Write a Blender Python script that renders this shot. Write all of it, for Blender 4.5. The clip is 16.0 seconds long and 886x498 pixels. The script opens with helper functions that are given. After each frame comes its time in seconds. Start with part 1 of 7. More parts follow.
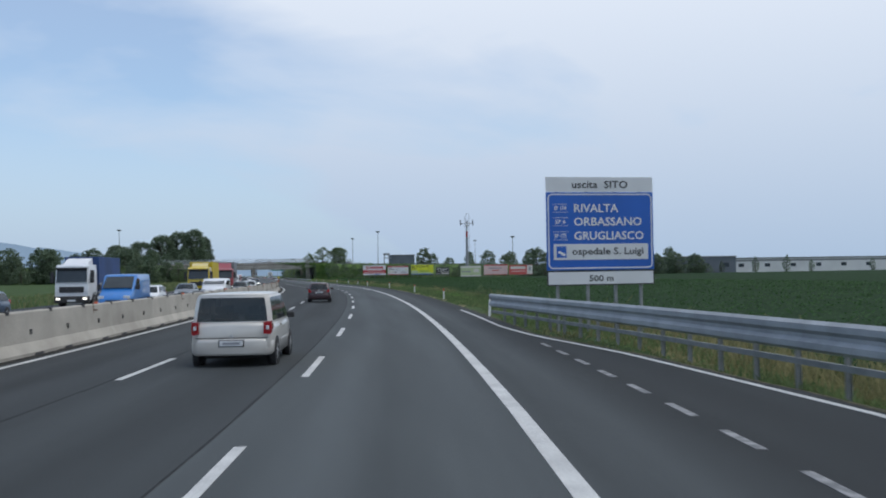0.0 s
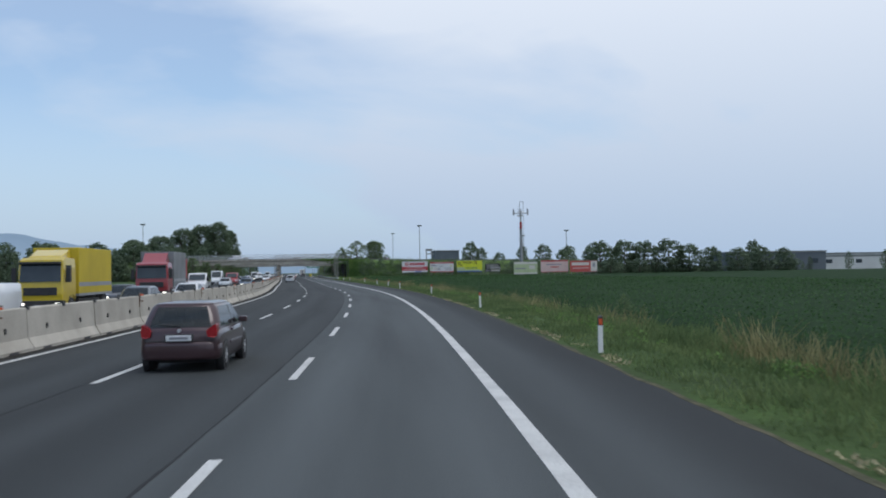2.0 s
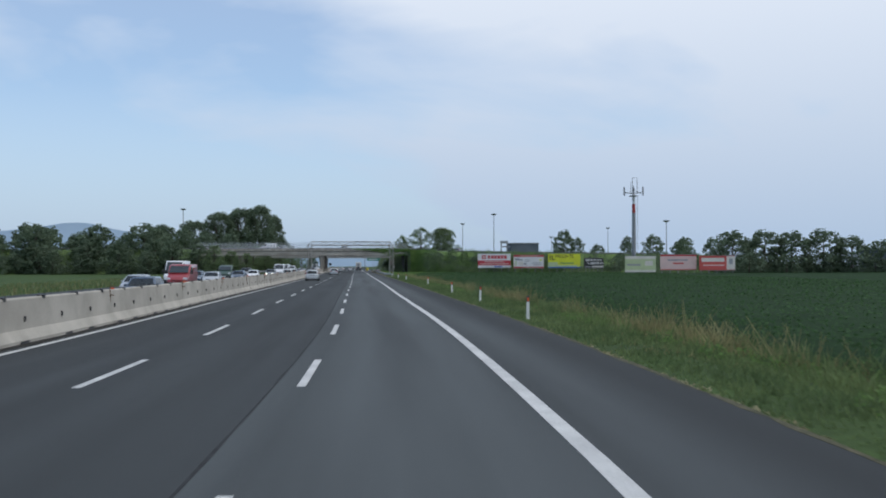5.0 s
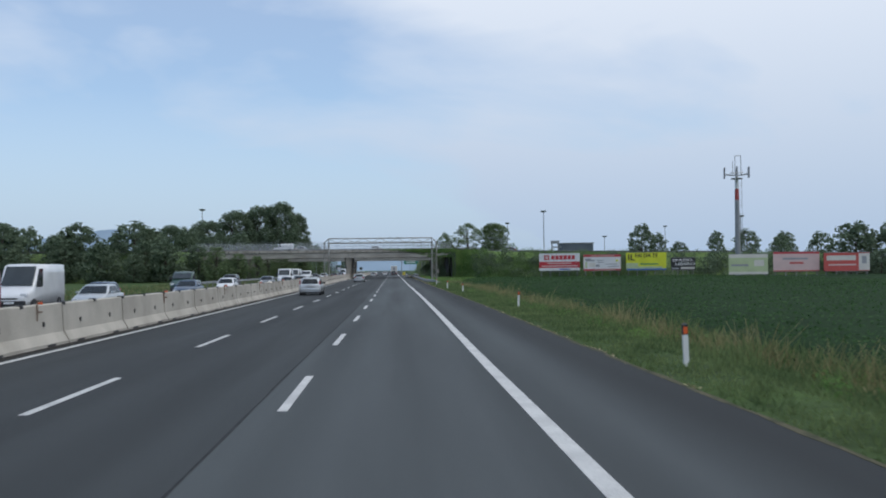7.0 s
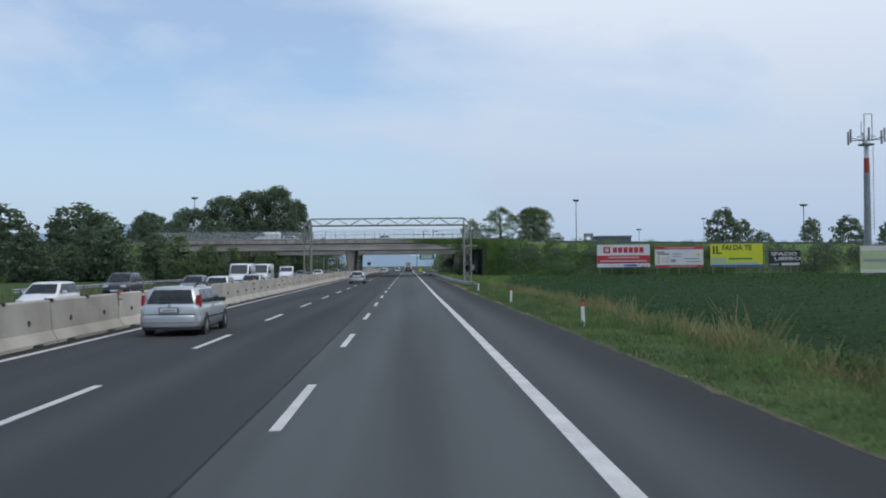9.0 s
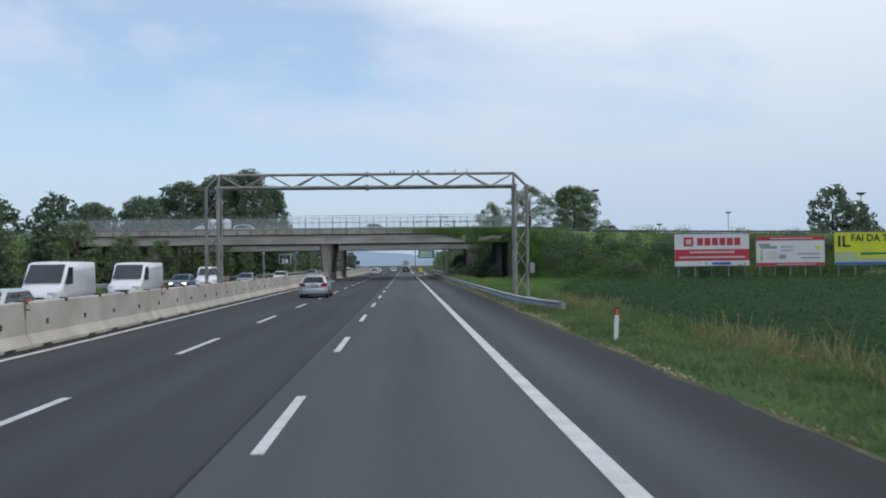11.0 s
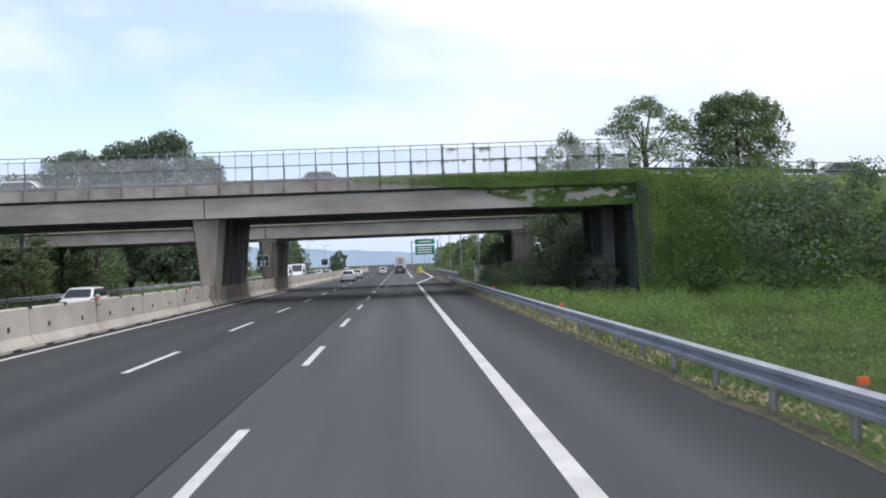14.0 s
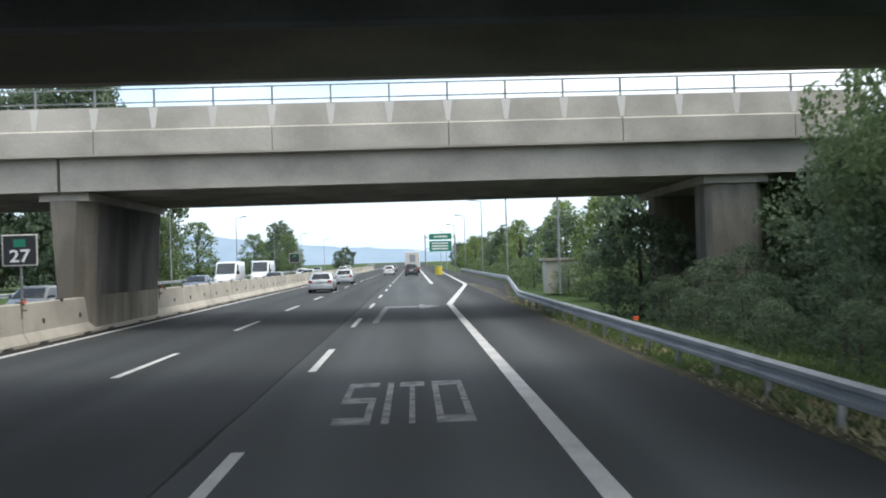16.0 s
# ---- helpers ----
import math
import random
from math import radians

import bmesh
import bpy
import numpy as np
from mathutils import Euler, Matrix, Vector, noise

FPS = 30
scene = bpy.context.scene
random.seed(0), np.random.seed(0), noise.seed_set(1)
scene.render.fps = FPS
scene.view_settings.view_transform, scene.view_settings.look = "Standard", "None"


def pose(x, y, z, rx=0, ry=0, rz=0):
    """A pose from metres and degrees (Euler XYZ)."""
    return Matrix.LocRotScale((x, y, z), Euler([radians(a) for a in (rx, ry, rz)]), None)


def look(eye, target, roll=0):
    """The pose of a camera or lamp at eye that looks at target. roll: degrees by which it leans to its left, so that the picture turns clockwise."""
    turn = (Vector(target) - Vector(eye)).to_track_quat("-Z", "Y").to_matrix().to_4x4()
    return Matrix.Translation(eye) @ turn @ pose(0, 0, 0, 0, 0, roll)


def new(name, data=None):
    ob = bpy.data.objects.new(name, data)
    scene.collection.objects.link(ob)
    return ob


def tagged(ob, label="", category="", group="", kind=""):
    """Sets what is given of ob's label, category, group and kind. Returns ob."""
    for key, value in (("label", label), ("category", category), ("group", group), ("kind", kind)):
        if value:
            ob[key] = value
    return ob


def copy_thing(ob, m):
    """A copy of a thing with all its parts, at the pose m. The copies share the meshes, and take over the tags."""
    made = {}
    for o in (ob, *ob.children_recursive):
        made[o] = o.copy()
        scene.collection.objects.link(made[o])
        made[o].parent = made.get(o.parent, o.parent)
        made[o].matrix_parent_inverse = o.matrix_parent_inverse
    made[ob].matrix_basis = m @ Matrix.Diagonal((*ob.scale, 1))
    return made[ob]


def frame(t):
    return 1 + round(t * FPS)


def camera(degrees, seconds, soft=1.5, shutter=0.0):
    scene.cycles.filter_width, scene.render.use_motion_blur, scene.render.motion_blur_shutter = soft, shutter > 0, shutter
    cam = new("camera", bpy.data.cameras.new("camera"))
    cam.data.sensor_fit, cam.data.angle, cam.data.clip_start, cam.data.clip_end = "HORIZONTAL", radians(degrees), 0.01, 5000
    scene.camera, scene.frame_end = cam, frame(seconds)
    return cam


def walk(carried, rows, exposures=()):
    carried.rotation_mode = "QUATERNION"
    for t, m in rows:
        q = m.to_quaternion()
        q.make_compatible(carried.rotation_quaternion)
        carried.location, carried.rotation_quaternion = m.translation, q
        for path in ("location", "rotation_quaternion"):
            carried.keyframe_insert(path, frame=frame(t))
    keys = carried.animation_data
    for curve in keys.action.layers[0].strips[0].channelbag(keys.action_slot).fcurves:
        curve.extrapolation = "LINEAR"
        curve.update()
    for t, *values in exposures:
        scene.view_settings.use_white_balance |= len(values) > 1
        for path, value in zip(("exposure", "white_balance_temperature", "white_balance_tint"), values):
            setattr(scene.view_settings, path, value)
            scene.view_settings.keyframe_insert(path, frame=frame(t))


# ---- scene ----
cam = camera(50.84, 16.0, soft=1.9, shutter=0.12)
ROWS = [
    (0.0, -15.478, 0.593, 2.058, 91.439, 0.919, -12.084),
    (0.5, -13.347, 12.785, 2.029, 90.667, 0.884, -11.609),
    (1.0, -11.312, 25.059, 2.033, 91.330, 1.420, -10.990),
    (1.5, -9.471, 37.324, 2.033, 90.804, 0.822, -10.085),
    (2.0, -7.825, 49.605, 2.034, 91.308, 0.934, -9.465),
    (2.5, -6.348, 61.882, 2.021, 90.947, 0.366, -8.866),
    (3.0, -5.000, 74.182, 2.022, 91.036, 0.536, -8.267),
    (3.5, -3.823, 86.526, 2.031, 91.231, 0.620, -7.303),
    (4.0, -2.776, 98.876, 2.033, 90.984, 0.561, -6.713),
    (6.5, -0.567, 161.253, 2.043, 91.159, 0.131, -3.260),
    (7.0, -0.374, 173.828, 2.048, 91.251, 0.657, -3.058),
    (7.5, -0.260, 186.376, 2.049, 91.043, -0.197, -2.769),
    (8.0, -0.198, 198.909, 2.048, 91.131, 0.551, -2.384),
    (8.5, -0.214, 211.420, 2.044, 91.147, 0.132, -2.180),
    (9.0, -0.221, 223.910, 2.040, 91.008, 0.532, -2.157),
    (11.5, -0.323, 285.757, 2.040, 90.920, 0.780, -2.356),
    (12.0, -0.294, 298.229, 2.034, 90.868, 0.918, -2.419),
    (12.5, -0.229, 310.724, 2.037, 90.858, 1.243, -2.512),
    (13.0, -0.090, 323.147, 2.041, 90.679, 1.762, -2.600),
    (13.5, 0.014, 335.613, 2.046, 90.761, 2.149, -2.622),
    (14.0, 0.115, 348.066, 2.047, 90.786, 2.278, -2.581),
    (14.5, 0.181, 360.497, 2.049, 90.456, 2.870, -2.332),
    (15.0, 0.211, 372.913, 2.051, 90.579, 2.951, -1.989),
    (15.5, 0.180, 385.348, 2.047, 90.553, 3.238, -1.879),
    (16.0, 0.006, 397.815, 2.038, 90.698, 1.750, -1.869),
]
walk(cam, [(t, pose(x, y, z, rx, ry, rz)) for t, x, y, z, rx, ry, rz in ROWS],
     exposures=[(0.0, -0.08, 6150, 9), (9.0, -0.08, 6150, 9), (12.0, 0.16, 6450, 10), (13.0, 0.34, 6550, 13), (14.0, 0.57, 6600, 15), (14.5, 0.66, 6600, 13), (15.0, 0.94, 6600, 12), (15.5, 0.95, 6650, 10), (16.0, 0.98, 6800, 8)])

# ---- light: a hazy, bright sky with a veiled sun ----
SUN_EL, SUN_AZ = 68.0, 128.0


def make_world():
    world = bpy.data.worlds.new("sky")
    scene.world = world
    world.use_nodes = True
    nt = world.node_tree
    nt.nodes.clear()
    out = nt.nodes.new("ShaderNodeOutputWorld")
    bg = nt.nodes.new("ShaderNodeBackground")
    sky = nt.nodes.new("ShaderNodeTexSky")
    sky.sky_type, sky.sun_disc = "NISHITA", False
    sky.sun_elevation, sky.sun_rotation = radians(SUN_EL), radians(SUN_AZ)
    sky.air_density, sky.dust_density, sky.ozone_density = 1.0, 0.6, 2.0
    scale = nt.nodes.new("ShaderNodeVectorMath")
    scale.operation = "MULTIPLY"
    scale.inputs[1].default_value = (0.13, 0.144, 0.15)
    nt.links.new(sky.outputs[0], scale.inputs[0])
    tc = nt.nodes.new("ShaderNodeTexCoord")
    mp = nt.nodes.new("ShaderNodeMapping")
    mp.inputs["Scale"].default_value = (1.0, 1.0, 2.6)
    mp.inputs["Rotation"].default_value = (0.0, radians(24), 0.0)
    mp.inputs["Location"].default_value = (0.35, 0.2, 0.1)
    nt.links.new(tc.outputs["Generated"], mp.inputs["Vector"])
    n1 = nt.nodes.new("ShaderNodeTexNoise")
    n1.inputs["Scale"].default_value, n1.inputs["Detail"].default_value = 2.2, 5.0
    n1.inputs["Roughness"].default_value, n1.inputs["Distortion"].default_value = 0.5, 0.3
    nt.links.new(mp.outputs[0], n1.inputs["Vector"])
    ramp = nt.nodes.new("ShaderNodeValToRGB")
    ramp.color_ramp.elements[0].position, ramp.color_ramp.elements[0].color = 0.38, (0.3, 0.3, 0.3, 1)
    ramp.color_ramp.elements[1].position, ramp.color_ramp.elements[1].color = 0.62, (1.0, 1.0, 1.0, 1)
    # thinner cloud to the west, thicker to the east
    sep = nt.nodes.new("ShaderNodeSeparateXYZ")
    nt.links.new(tc.outputs["Generated"], sep.inputs[0])
    lean = nt.nodes.new("ShaderNodeMath")
    lean.operation = "MULTIPLY_ADD"
    lean.inputs[1].default_value = 0.36
    nt.links.new(sep.outputs["X"], lean.inputs[0])
    n2 = nt.nodes.new("ShaderNodeTexNoise")
    n2.inputs["Scale"].default_value, n2.inputs["Detail"].default_value, n2.inputs["Distortion"].default_value = 7.0, 6.0, 0.6
    nt.links.new(mp.outputs[0], n2.inputs["Vector"])
    wisps = nt.nodes.new("ShaderNodeMath")
    wisps.operation = "MULTIPLY_ADD"
    wisps.inputs[1].default_value = 0.16
    nt.links.new(n2.outputs["Fac"], wisps.inputs[0])
    nt.links.new(n1.outputs["Fac"], wisps.inputs[2])
    less = nt.nodes.new("ShaderNodeMath")
    less.operation = "SUBTRACT"
    less.inputs[1].default_value = 0.055
    nt.links.new(wisps.outputs[0], less.inputs[0])
    nt.links.new(less.outputs[0], lean.inputs[2])
    nt.links.new(lean.outputs[0], ramp.inputs["Fac"])
    # the veil is bluer and dimmer in the haze near the horizon
    veil = nt.nodes.new("ShaderNodeValToRGB")
    veil.color_ramp.elements[0].position, veil.color_ramp.elements[0].color = 0.0, (0.45, 0.56, 0.71, 1)
    veil.color_ramp.elements[1].position, veil.color_ramp.elements[1].color = 0.3, (0.83, 0.87, 0.945, 1)
    nt.links.new(sep.outputs["Z"], veil.inputs["Fac"])
    mix = nt.nodes.new("ShaderNodeMix")
    mix.data_type = "RGBA"
    nt.links.new(veil.outputs["Color"], mix.inputs["B"])
    low = nt.nodes.new("ShaderNodeMapRange")
    low.inputs["From Min"].default_value, low.inputs["From Max"].default_value = 0.02, 0.26
    low.inputs["To Min"].default_value, low.inputs["To Max"].default_value = 0.95, 0.0
    nt.links.new(sep.outputs["Z"], low.inputs["Value"])
    most = nt.nodes.new("ShaderNodeMath")
    most.operation = "MAXIMUM"
    nt.links.new(ramp.outputs["Color"], most.inputs[0])
    nt.links.new(low.outputs[0], most.inputs[1])
    nt.links.new(most.outputs[0], mix.inputs["Factor"])
    nt.links.new(scale.outputs[0], mix.inputs["A"])
    nt.links.new(mix.outputs["Result"], bg.inputs["Color"])
    bg.inputs["Strength"].default_value = 1.0
    nt.links.new(bg.outputs[0], out.inputs[0])


make_world()
sun = new("sun", bpy.data.lights.new("sun", "SUN"))
sun.data.energy, sun.data.angle, sun.data.color = 1.15, radians(30), (1.0, 0.95, 0.88)
az, el = radians(SUN_AZ), radians(SUN_EL)
sun.matrix_world = look((0, 0, 60), Vector((0, 0, 60)) - Vector((math.sin(az) * math.cos(el), math.cos(az) * math.cos(el), math.sin(el))))


# ---- materials ----
def mat(name, c1, c2=None, scale=3.0, rough=0.7, metal=0.0, bump=0.0, fine=0.0, fine_scale=60.0, spread=(0.35, 0.65), stretch=(1, 1, 1), island=0.0, random_ob=0.0, coat=0.0, spec=None, trans=0.0):
    m = bpy.data.materials.new(name)
    m.use_nodes = True
    nt = m.node_tree
    b = nt.nodes["Principled BSDF"]
    b.inputs["Roughness"].default_value, b.inputs["Metallic"].default_value = rough, metal
    if coat:
        b.inputs["Coat Weight"].default_value, b.inputs["Coat Roughness"].default_value = coat, 0.08
    if spec is not None:
        b.inputs["Specular IOR Level"].default_value = spec
    c2 = c2 or tuple(v * 0.8 for v in c1)
    tc = nt.nodes.new("ShaderNodeNewGeometry")
    mp = nt.nodes.new("ShaderNodeMapping")
    mp.inputs["Scale"].default_value = stretch
    nt.links.new(tc.outputs["Position"], mp.inputs["Vector"])
    n = nt.nodes.new("ShaderNodeTexNoise")
    n.inputs["Scale"].default_value, n.inputs["Detail"].default_value = scale, 6.0
    nt.links.new(mp.outputs[0], n.inputs["Vector"])
    ramp = nt.nodes.new("ShaderNodeValToRGB")
    ramp.color_ramp.elements[0].position, ramp.color_ramp.elements[0].color = spread[0], (*c2, 1)
    ramp.color_ramp.elements[1].position, ramp.color_ramp.elements[1].color = spread[1], (*c1, 1)
    nt.links.new(n.outputs["Fac"], ramp.inputs["Fac"])
    col = ramp.outputs["Color"]
    if fine or bump:
        f = nt.nodes.new("ShaderNodeTexNoise")
        f.inputs["Scale"].default_value, f.inputs["Detail"].default_value = fine_scale, 3.0
        nt.links.new(tc.outputs["Position"], f.inputs["Vector"])
    if fine:
        mr = nt.nodes.new("ShaderNodeMapRange")
        mr.inputs["From Min"].default_value, mr.inputs["From Max"].default_value = 0.3, 0.7
        mr.inputs["To Min"].default_value, mr.inputs["To Max"].default_value = 1 - fine, 1 + fine
        nt.links.new(f.outputs["Fac"], mr.inputs["Value"])
        vm = nt.nodes.new("ShaderNodeVectorMath")
        vm.operation = "SCALE"
        nt.links.new(col, vm.inputs[0])
        nt.links.new(mr.outputs[0], vm.inputs["Scale"])
        col = vm.outputs[0]
    if island or random_ob:
        mr = nt.nodes.new("ShaderNodeMapRange")
        if island:
            nt.links.new(tc.outputs["Random Per Island"], mr.inputs["Value"])
        else:
            oi = nt.nodes.new("ShaderNodeObjectInfo")
            nt.links.new(oi.outputs["Random"], mr.inputs["Value"])
        k = island or random_ob
        mr.inputs["To Min"].default_value, mr.inputs["To Max"].default_value = 1 - k, 1 + k
        vm = nt.nodes.new("ShaderNodeVectorMath")
        vm.operation = "SCALE"
        nt.links.new(col, vm.inputs[0])
        nt.links.new(mr.outputs[0], vm.inputs["Scale"])
        col = vm.outputs[0]
    nt.links.new(col, b.inputs["Base Color"])
    if trans:
        tl, mx = nt.nodes.new("ShaderNodeBsdfTranslucent"), nt.nodes.new("ShaderNodeMixShader")
        mx.inputs[0].default_value = trans
        nt.links.new(col, tl.inputs["Color"])
        nt.links.new(b.outputs[0], mx.inputs[1])
        nt.links.new(tl.outputs[0], mx.inputs[2])
        nt.links.new(mx.outputs[0], nt.nodes["Material Output"].inputs["Surface"])
    if bump:
        bp = nt.nodes.new("ShaderNodeBump")
        bp.inputs["Strength"].default_value, bp.inputs["Distance"].default_value = bump, 0.02
        nt.links.new(f.outputs["Fac"], bp.inputs["Height"])
        nt.links.new(bp.outputs[0], b.inputs["Normal"])
    return m


def sheer(m, k):
    """Makes a fine mesh see-through: k of the light passes between its wires."""
    nt = m.node_tree
    b, out = nt.nodes["Principled BSDF"], nt.nodes["Material Output"]
    tr, mx = nt.nodes.new("ShaderNodeBsdfTransparent"), nt.nodes.new("ShaderNodeMixShader")
    mx.inputs[0].default_value = k
    nt.links.new(b.outputs[0], mx.inputs[1])
    nt.links.new(tr.outputs[0], mx.inputs[2])
    nt.links.new(mx.outputs[0], out.inputs["Surface"])
    return m


def glow(name, color, strength):
    m = mat(name, color)
    b = m.node_tree.nodes["Principled BSDF"]
    b.inputs["Emission Color"].default_value, b.inputs["Emission Strength"].default_value = (*color, 1), strength
    return m


def asphalt():
    m = mat("asphalt", (0.078, 0.087, 0.09), (0.063, 0.07, 0.073), 0.35, 0.9, bump=0.5, fine=0.16, fine_scale=55, stretch=(1, 0.08, 1), spec=0.25)
    nt = m.node_tree
    b = nt.nodes["Principled BSDF"]
    src = b.inputs["Base Color"].links[0].from_socket
    uv = nt.nodes.new("ShaderNodeUVMap")
    sep = nt.nodes.new("ShaderNodeSeparateXYZ")
    nt.links.new(uv.outputs[0], sep.inputs[0])
    mul = nt.nodes.new("ShaderNodeMath")
    mul.operation = "MULTIPLY"
    mul.inputs[1].default_value = 2 * math.pi / 1.85
    nt.links.new(sep.outputs[0], mul.inputs[0])
    co = nt.nodes.new("ShaderNodeMath")
    co.operation = "COSINE"
    nt.links.new(mul.outputs[0], co.inputs[0])
    tex = nt.nodes.new("ShaderNodeTexNoise")
    mp = nt.nodes.new("ShaderNodeMapping")
    mp.inputs["Scale"].default_value = (0.9, 0.035, 1)
    nt.links.new(uv.outputs[0], mp.inputs["Vector"])
    nt.links.new(mp.outputs[0], tex.inputs["Vector"])
    tex.inputs["Scale"].default_value, tex.inputs["Detail"].default_value = 1.0, 4.0
    add = nt.nodes.new("ShaderNodeMath")
    add.operation = "MULTIPLY_ADD"
    add.inputs[1].default_value, add.inputs[2].default_value = -0.09, 0.0
    nt.links.new(co.outputs[0], add.inputs[0])
    mr = nt.nodes.new("ShaderNodeMapRange")
    mr.inputs["From Min"].default_value, mr.inputs["From Max"].default_value = 0.3, 0.7
    mr.inputs["To Min"].default_value, mr.inputs["To Max"].default_value = 0.82, 1.16
    nt.links.new(tex.outputs["Fac"], mr.inputs["Value"])
    tot = nt.nodes.new("ShaderNodeMath")
    tot.operation = "ADD"
    nt.links.new(add.outputs[0], tot.inputs[0])
    nt.links.new(mr.outputs[0], tot.inputs[1])
    vm = nt.nodes.new("ShaderNodeVectorMath")
    vm.operation = "SCALE"
    nt.links.new(src, vm.inputs[0])
    # the untrodden strip along the outer edge is darker with dirt
    rim = nt.nodes.new("ShaderNodeMapRange")
    rim.inputs["From Min"].default_value, rim.inputs["From Max"].default_value = 3.3, 4.5
    rim.inputs["To Min"].default_value, rim.inputs["To Max"].default_value = 1.0, 0.52
    wav = nt.nodes.new("ShaderNodeMath")
    wav.operation = "MULTIPLY_ADD"
    wav.inputs[1].default_value = 0.9
    nt.links.new(tex.outputs["Fac"], wav.inputs[0])
    nt.links.new(sep.outputs[0], wav.inputs[2])
    nt.links.new(wav.outputs[0], rim.inputs["Value"])
    # older, darker paving on the far side of the lengthwise seam, with vignetting painted in
    lane = nt.nodes.new("ShaderNodeMapRange")
    lane.inputs["From Min"].default_value, lane.inputs["From Max"].default_value = -2.4, -2.3
    lane.inputs["To Min"].default_value, lane.inputs["To Max"].default_value = 0.62, 1.05
    nt.links.new(sep.outputs[0], lane.inputs["Value"])
    # the hard shoulder is a darker mix, with some vignetting painted into its colour
    hard = nt.nodes.new("ShaderNodeMapRange")
    hard.inputs["From Min"].default_value, hard.inputs["From Max"].default_value = 1.7, 2.0
    hard.inputs["To Min"].default_value, hard.inputs["To Max"].default_value = 1.0, 0.84
    nt.links.new(sep.outputs[0], hard.inputs["Value"])
    strips = nt.nodes.new("ShaderNodeMath")
    strips.operation = "MULTIPLY"
    nt.links.new(lane.outputs[0], strips.inputs[0])
    nt.links.new(hard.outputs[0], strips.inputs[1])
    paved = nt.nodes.new("ShaderNodeMath")
    paved.operation = "MULTIPLY"
    nt.links.new(tot.outputs[0], paved.inputs[0])
    nt.links.new(strips.outputs[0], paved.inputs[1])
    both = nt.nodes.new("ShaderNodeMath")
    both.operation = "MULTIPLY"
    nt.links.new(paved.outputs[0], both.inputs[0])
    nt.links.new(rim.outputs[0], both.inputs[1])
    nt.links.new(both.outputs[0], vm.inputs["Scale"])
    nt.links.new(vm.outputs[0], b.inputs["Base Color"])
    return m


ASPHALT = asphalt()
SEAL = mat("bitumen_seal", (0.036, 0.038, 0.04), (0.05, 0.052, 0.055), 3.0, 0.95, spec=0.05)
GRIT = mat("dark_grit", (0.045, 0.042, 0.038), (0.022, 0.021, 0.02), 6.0, 0.95, bump=0.4, fine=0.3, fine_scale=30, spec=0.1)
PAINT = mat("road_paint", (0.57, 0.57, 0.55), (0.44, 0.44, 0.43), 1.2, 0.7, fine=0.14, fine_scale=25)
PAINT_OLD = mat("worn_road_paint", (0.29, 0.29, 0.29), (0.13, 0.135, 0.14), 4.0, 0.8, fine=0.2, fine_scale=30, spread=(0.4, 0.6))
CONCRETE = mat("concrete", (0.51, 0.475, 0.415), (0.37, 0.345, 0.3), 0.8, 0.9, bump=0.1, fine=0.05, fine_scale=12, stretch=(0.8, 1, 0.9))
CONCRETE_WORN = mat("weathered_concrete", (0.48, 0.445, 0.385), (0.3, 0.275, 0.235), 0.4, 0.9, bump=0.1, fine=0.05, fine_scale=10, stretch=(0.5, 1, 2.2))
BARRIER = mat("barrier_concrete", (0.46, 0.43, 0.375), (0.35, 0.325, 0.28), 0.7, 0.9, bump=0.2, fine=0.08, fine_scale=25, random_ob=0.09)
CURB = mat("bridge_kerb_concrete", (0.42, 0.39, 0.34), (0.28, 0.255, 0.215), 0.9, 0.9, bump=0.1, fine=0.06, fine_scale=16)
# concrete with the shade below the overpass deck put into its base colour
SHADED_CONCRETE = mat("under_deck_shade_concrete", (0.17, 0.175, 0.185), (0.11, 0.113, 0.12), 0.6, 0.95, bump=0.12, fine=0.06, fine_scale=14)
# soot streaks, with the pier side's shade painted into the same colour
PIER_SOOT_SHADE = mat("soot_and_shade_concrete", (0.165, 0.155, 0.142), (0.052, 0.049, 0.047), 0.7, 0.9, bump=0.3, fine=0.12, fine_scale=14, spread=(0.42, 0.66), stretch=(1, 0.8, 0.25))
# darker version: deep shade at soffit and abutment painted as colour
ABUTMENT_SHADE = mat("shade_darkened_concrete", (0.1, 0.1, 0.105), (0.06, 0.06, 0.063), 0.6, 0.95, bump=0.12, fine=0.08, fine_scale=14)
PIER = mat("weathered_pier_concrete", (0.3, 0.275, 0.23), (0.15, 0.135, 0.11), 0.8, 0.9, bump=0.1, fine=0.06, fine_scale=12, stretch=(1.4, 1.4, 0.35))
STAIN = mat("rust_stain", (0.15, 0.125, 0.1), (0.27, 0.24, 0.2), 5.0, 0.9, spread=(0.3, 0.7))
SOIL = mat("dry_soil", (0.115, 0.105, 0.068), (0.062, 0.064, 0.04), 2.5, 0.95, bump=0.5, fine=0.3, fine_scale=14, spec=0.1)
GROUND = mat("meadow_ground", (0.06, 0.1, 0.03), (0.045, 0.07, 0.026), 0.25, 0.95, bump=0.6, fine=0.25, fine_scale=6, spec=0.1)
CROP = mat("crop_leaf", (0.072, 0.13, 0.054), (0.052, 0.1, 0.041), 0.12, 0.9, island=0.35, spec=0.1, trans=0.5)
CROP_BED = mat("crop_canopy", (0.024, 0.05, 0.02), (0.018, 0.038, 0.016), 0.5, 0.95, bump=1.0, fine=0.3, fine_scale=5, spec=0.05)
GRASS = mat("grass_blade", (0.195, 0.25, 0.105), (0.105, 0.155, 0.066), 0.45, 0.85, island=0.22, spec=0.12, trans=0.5)
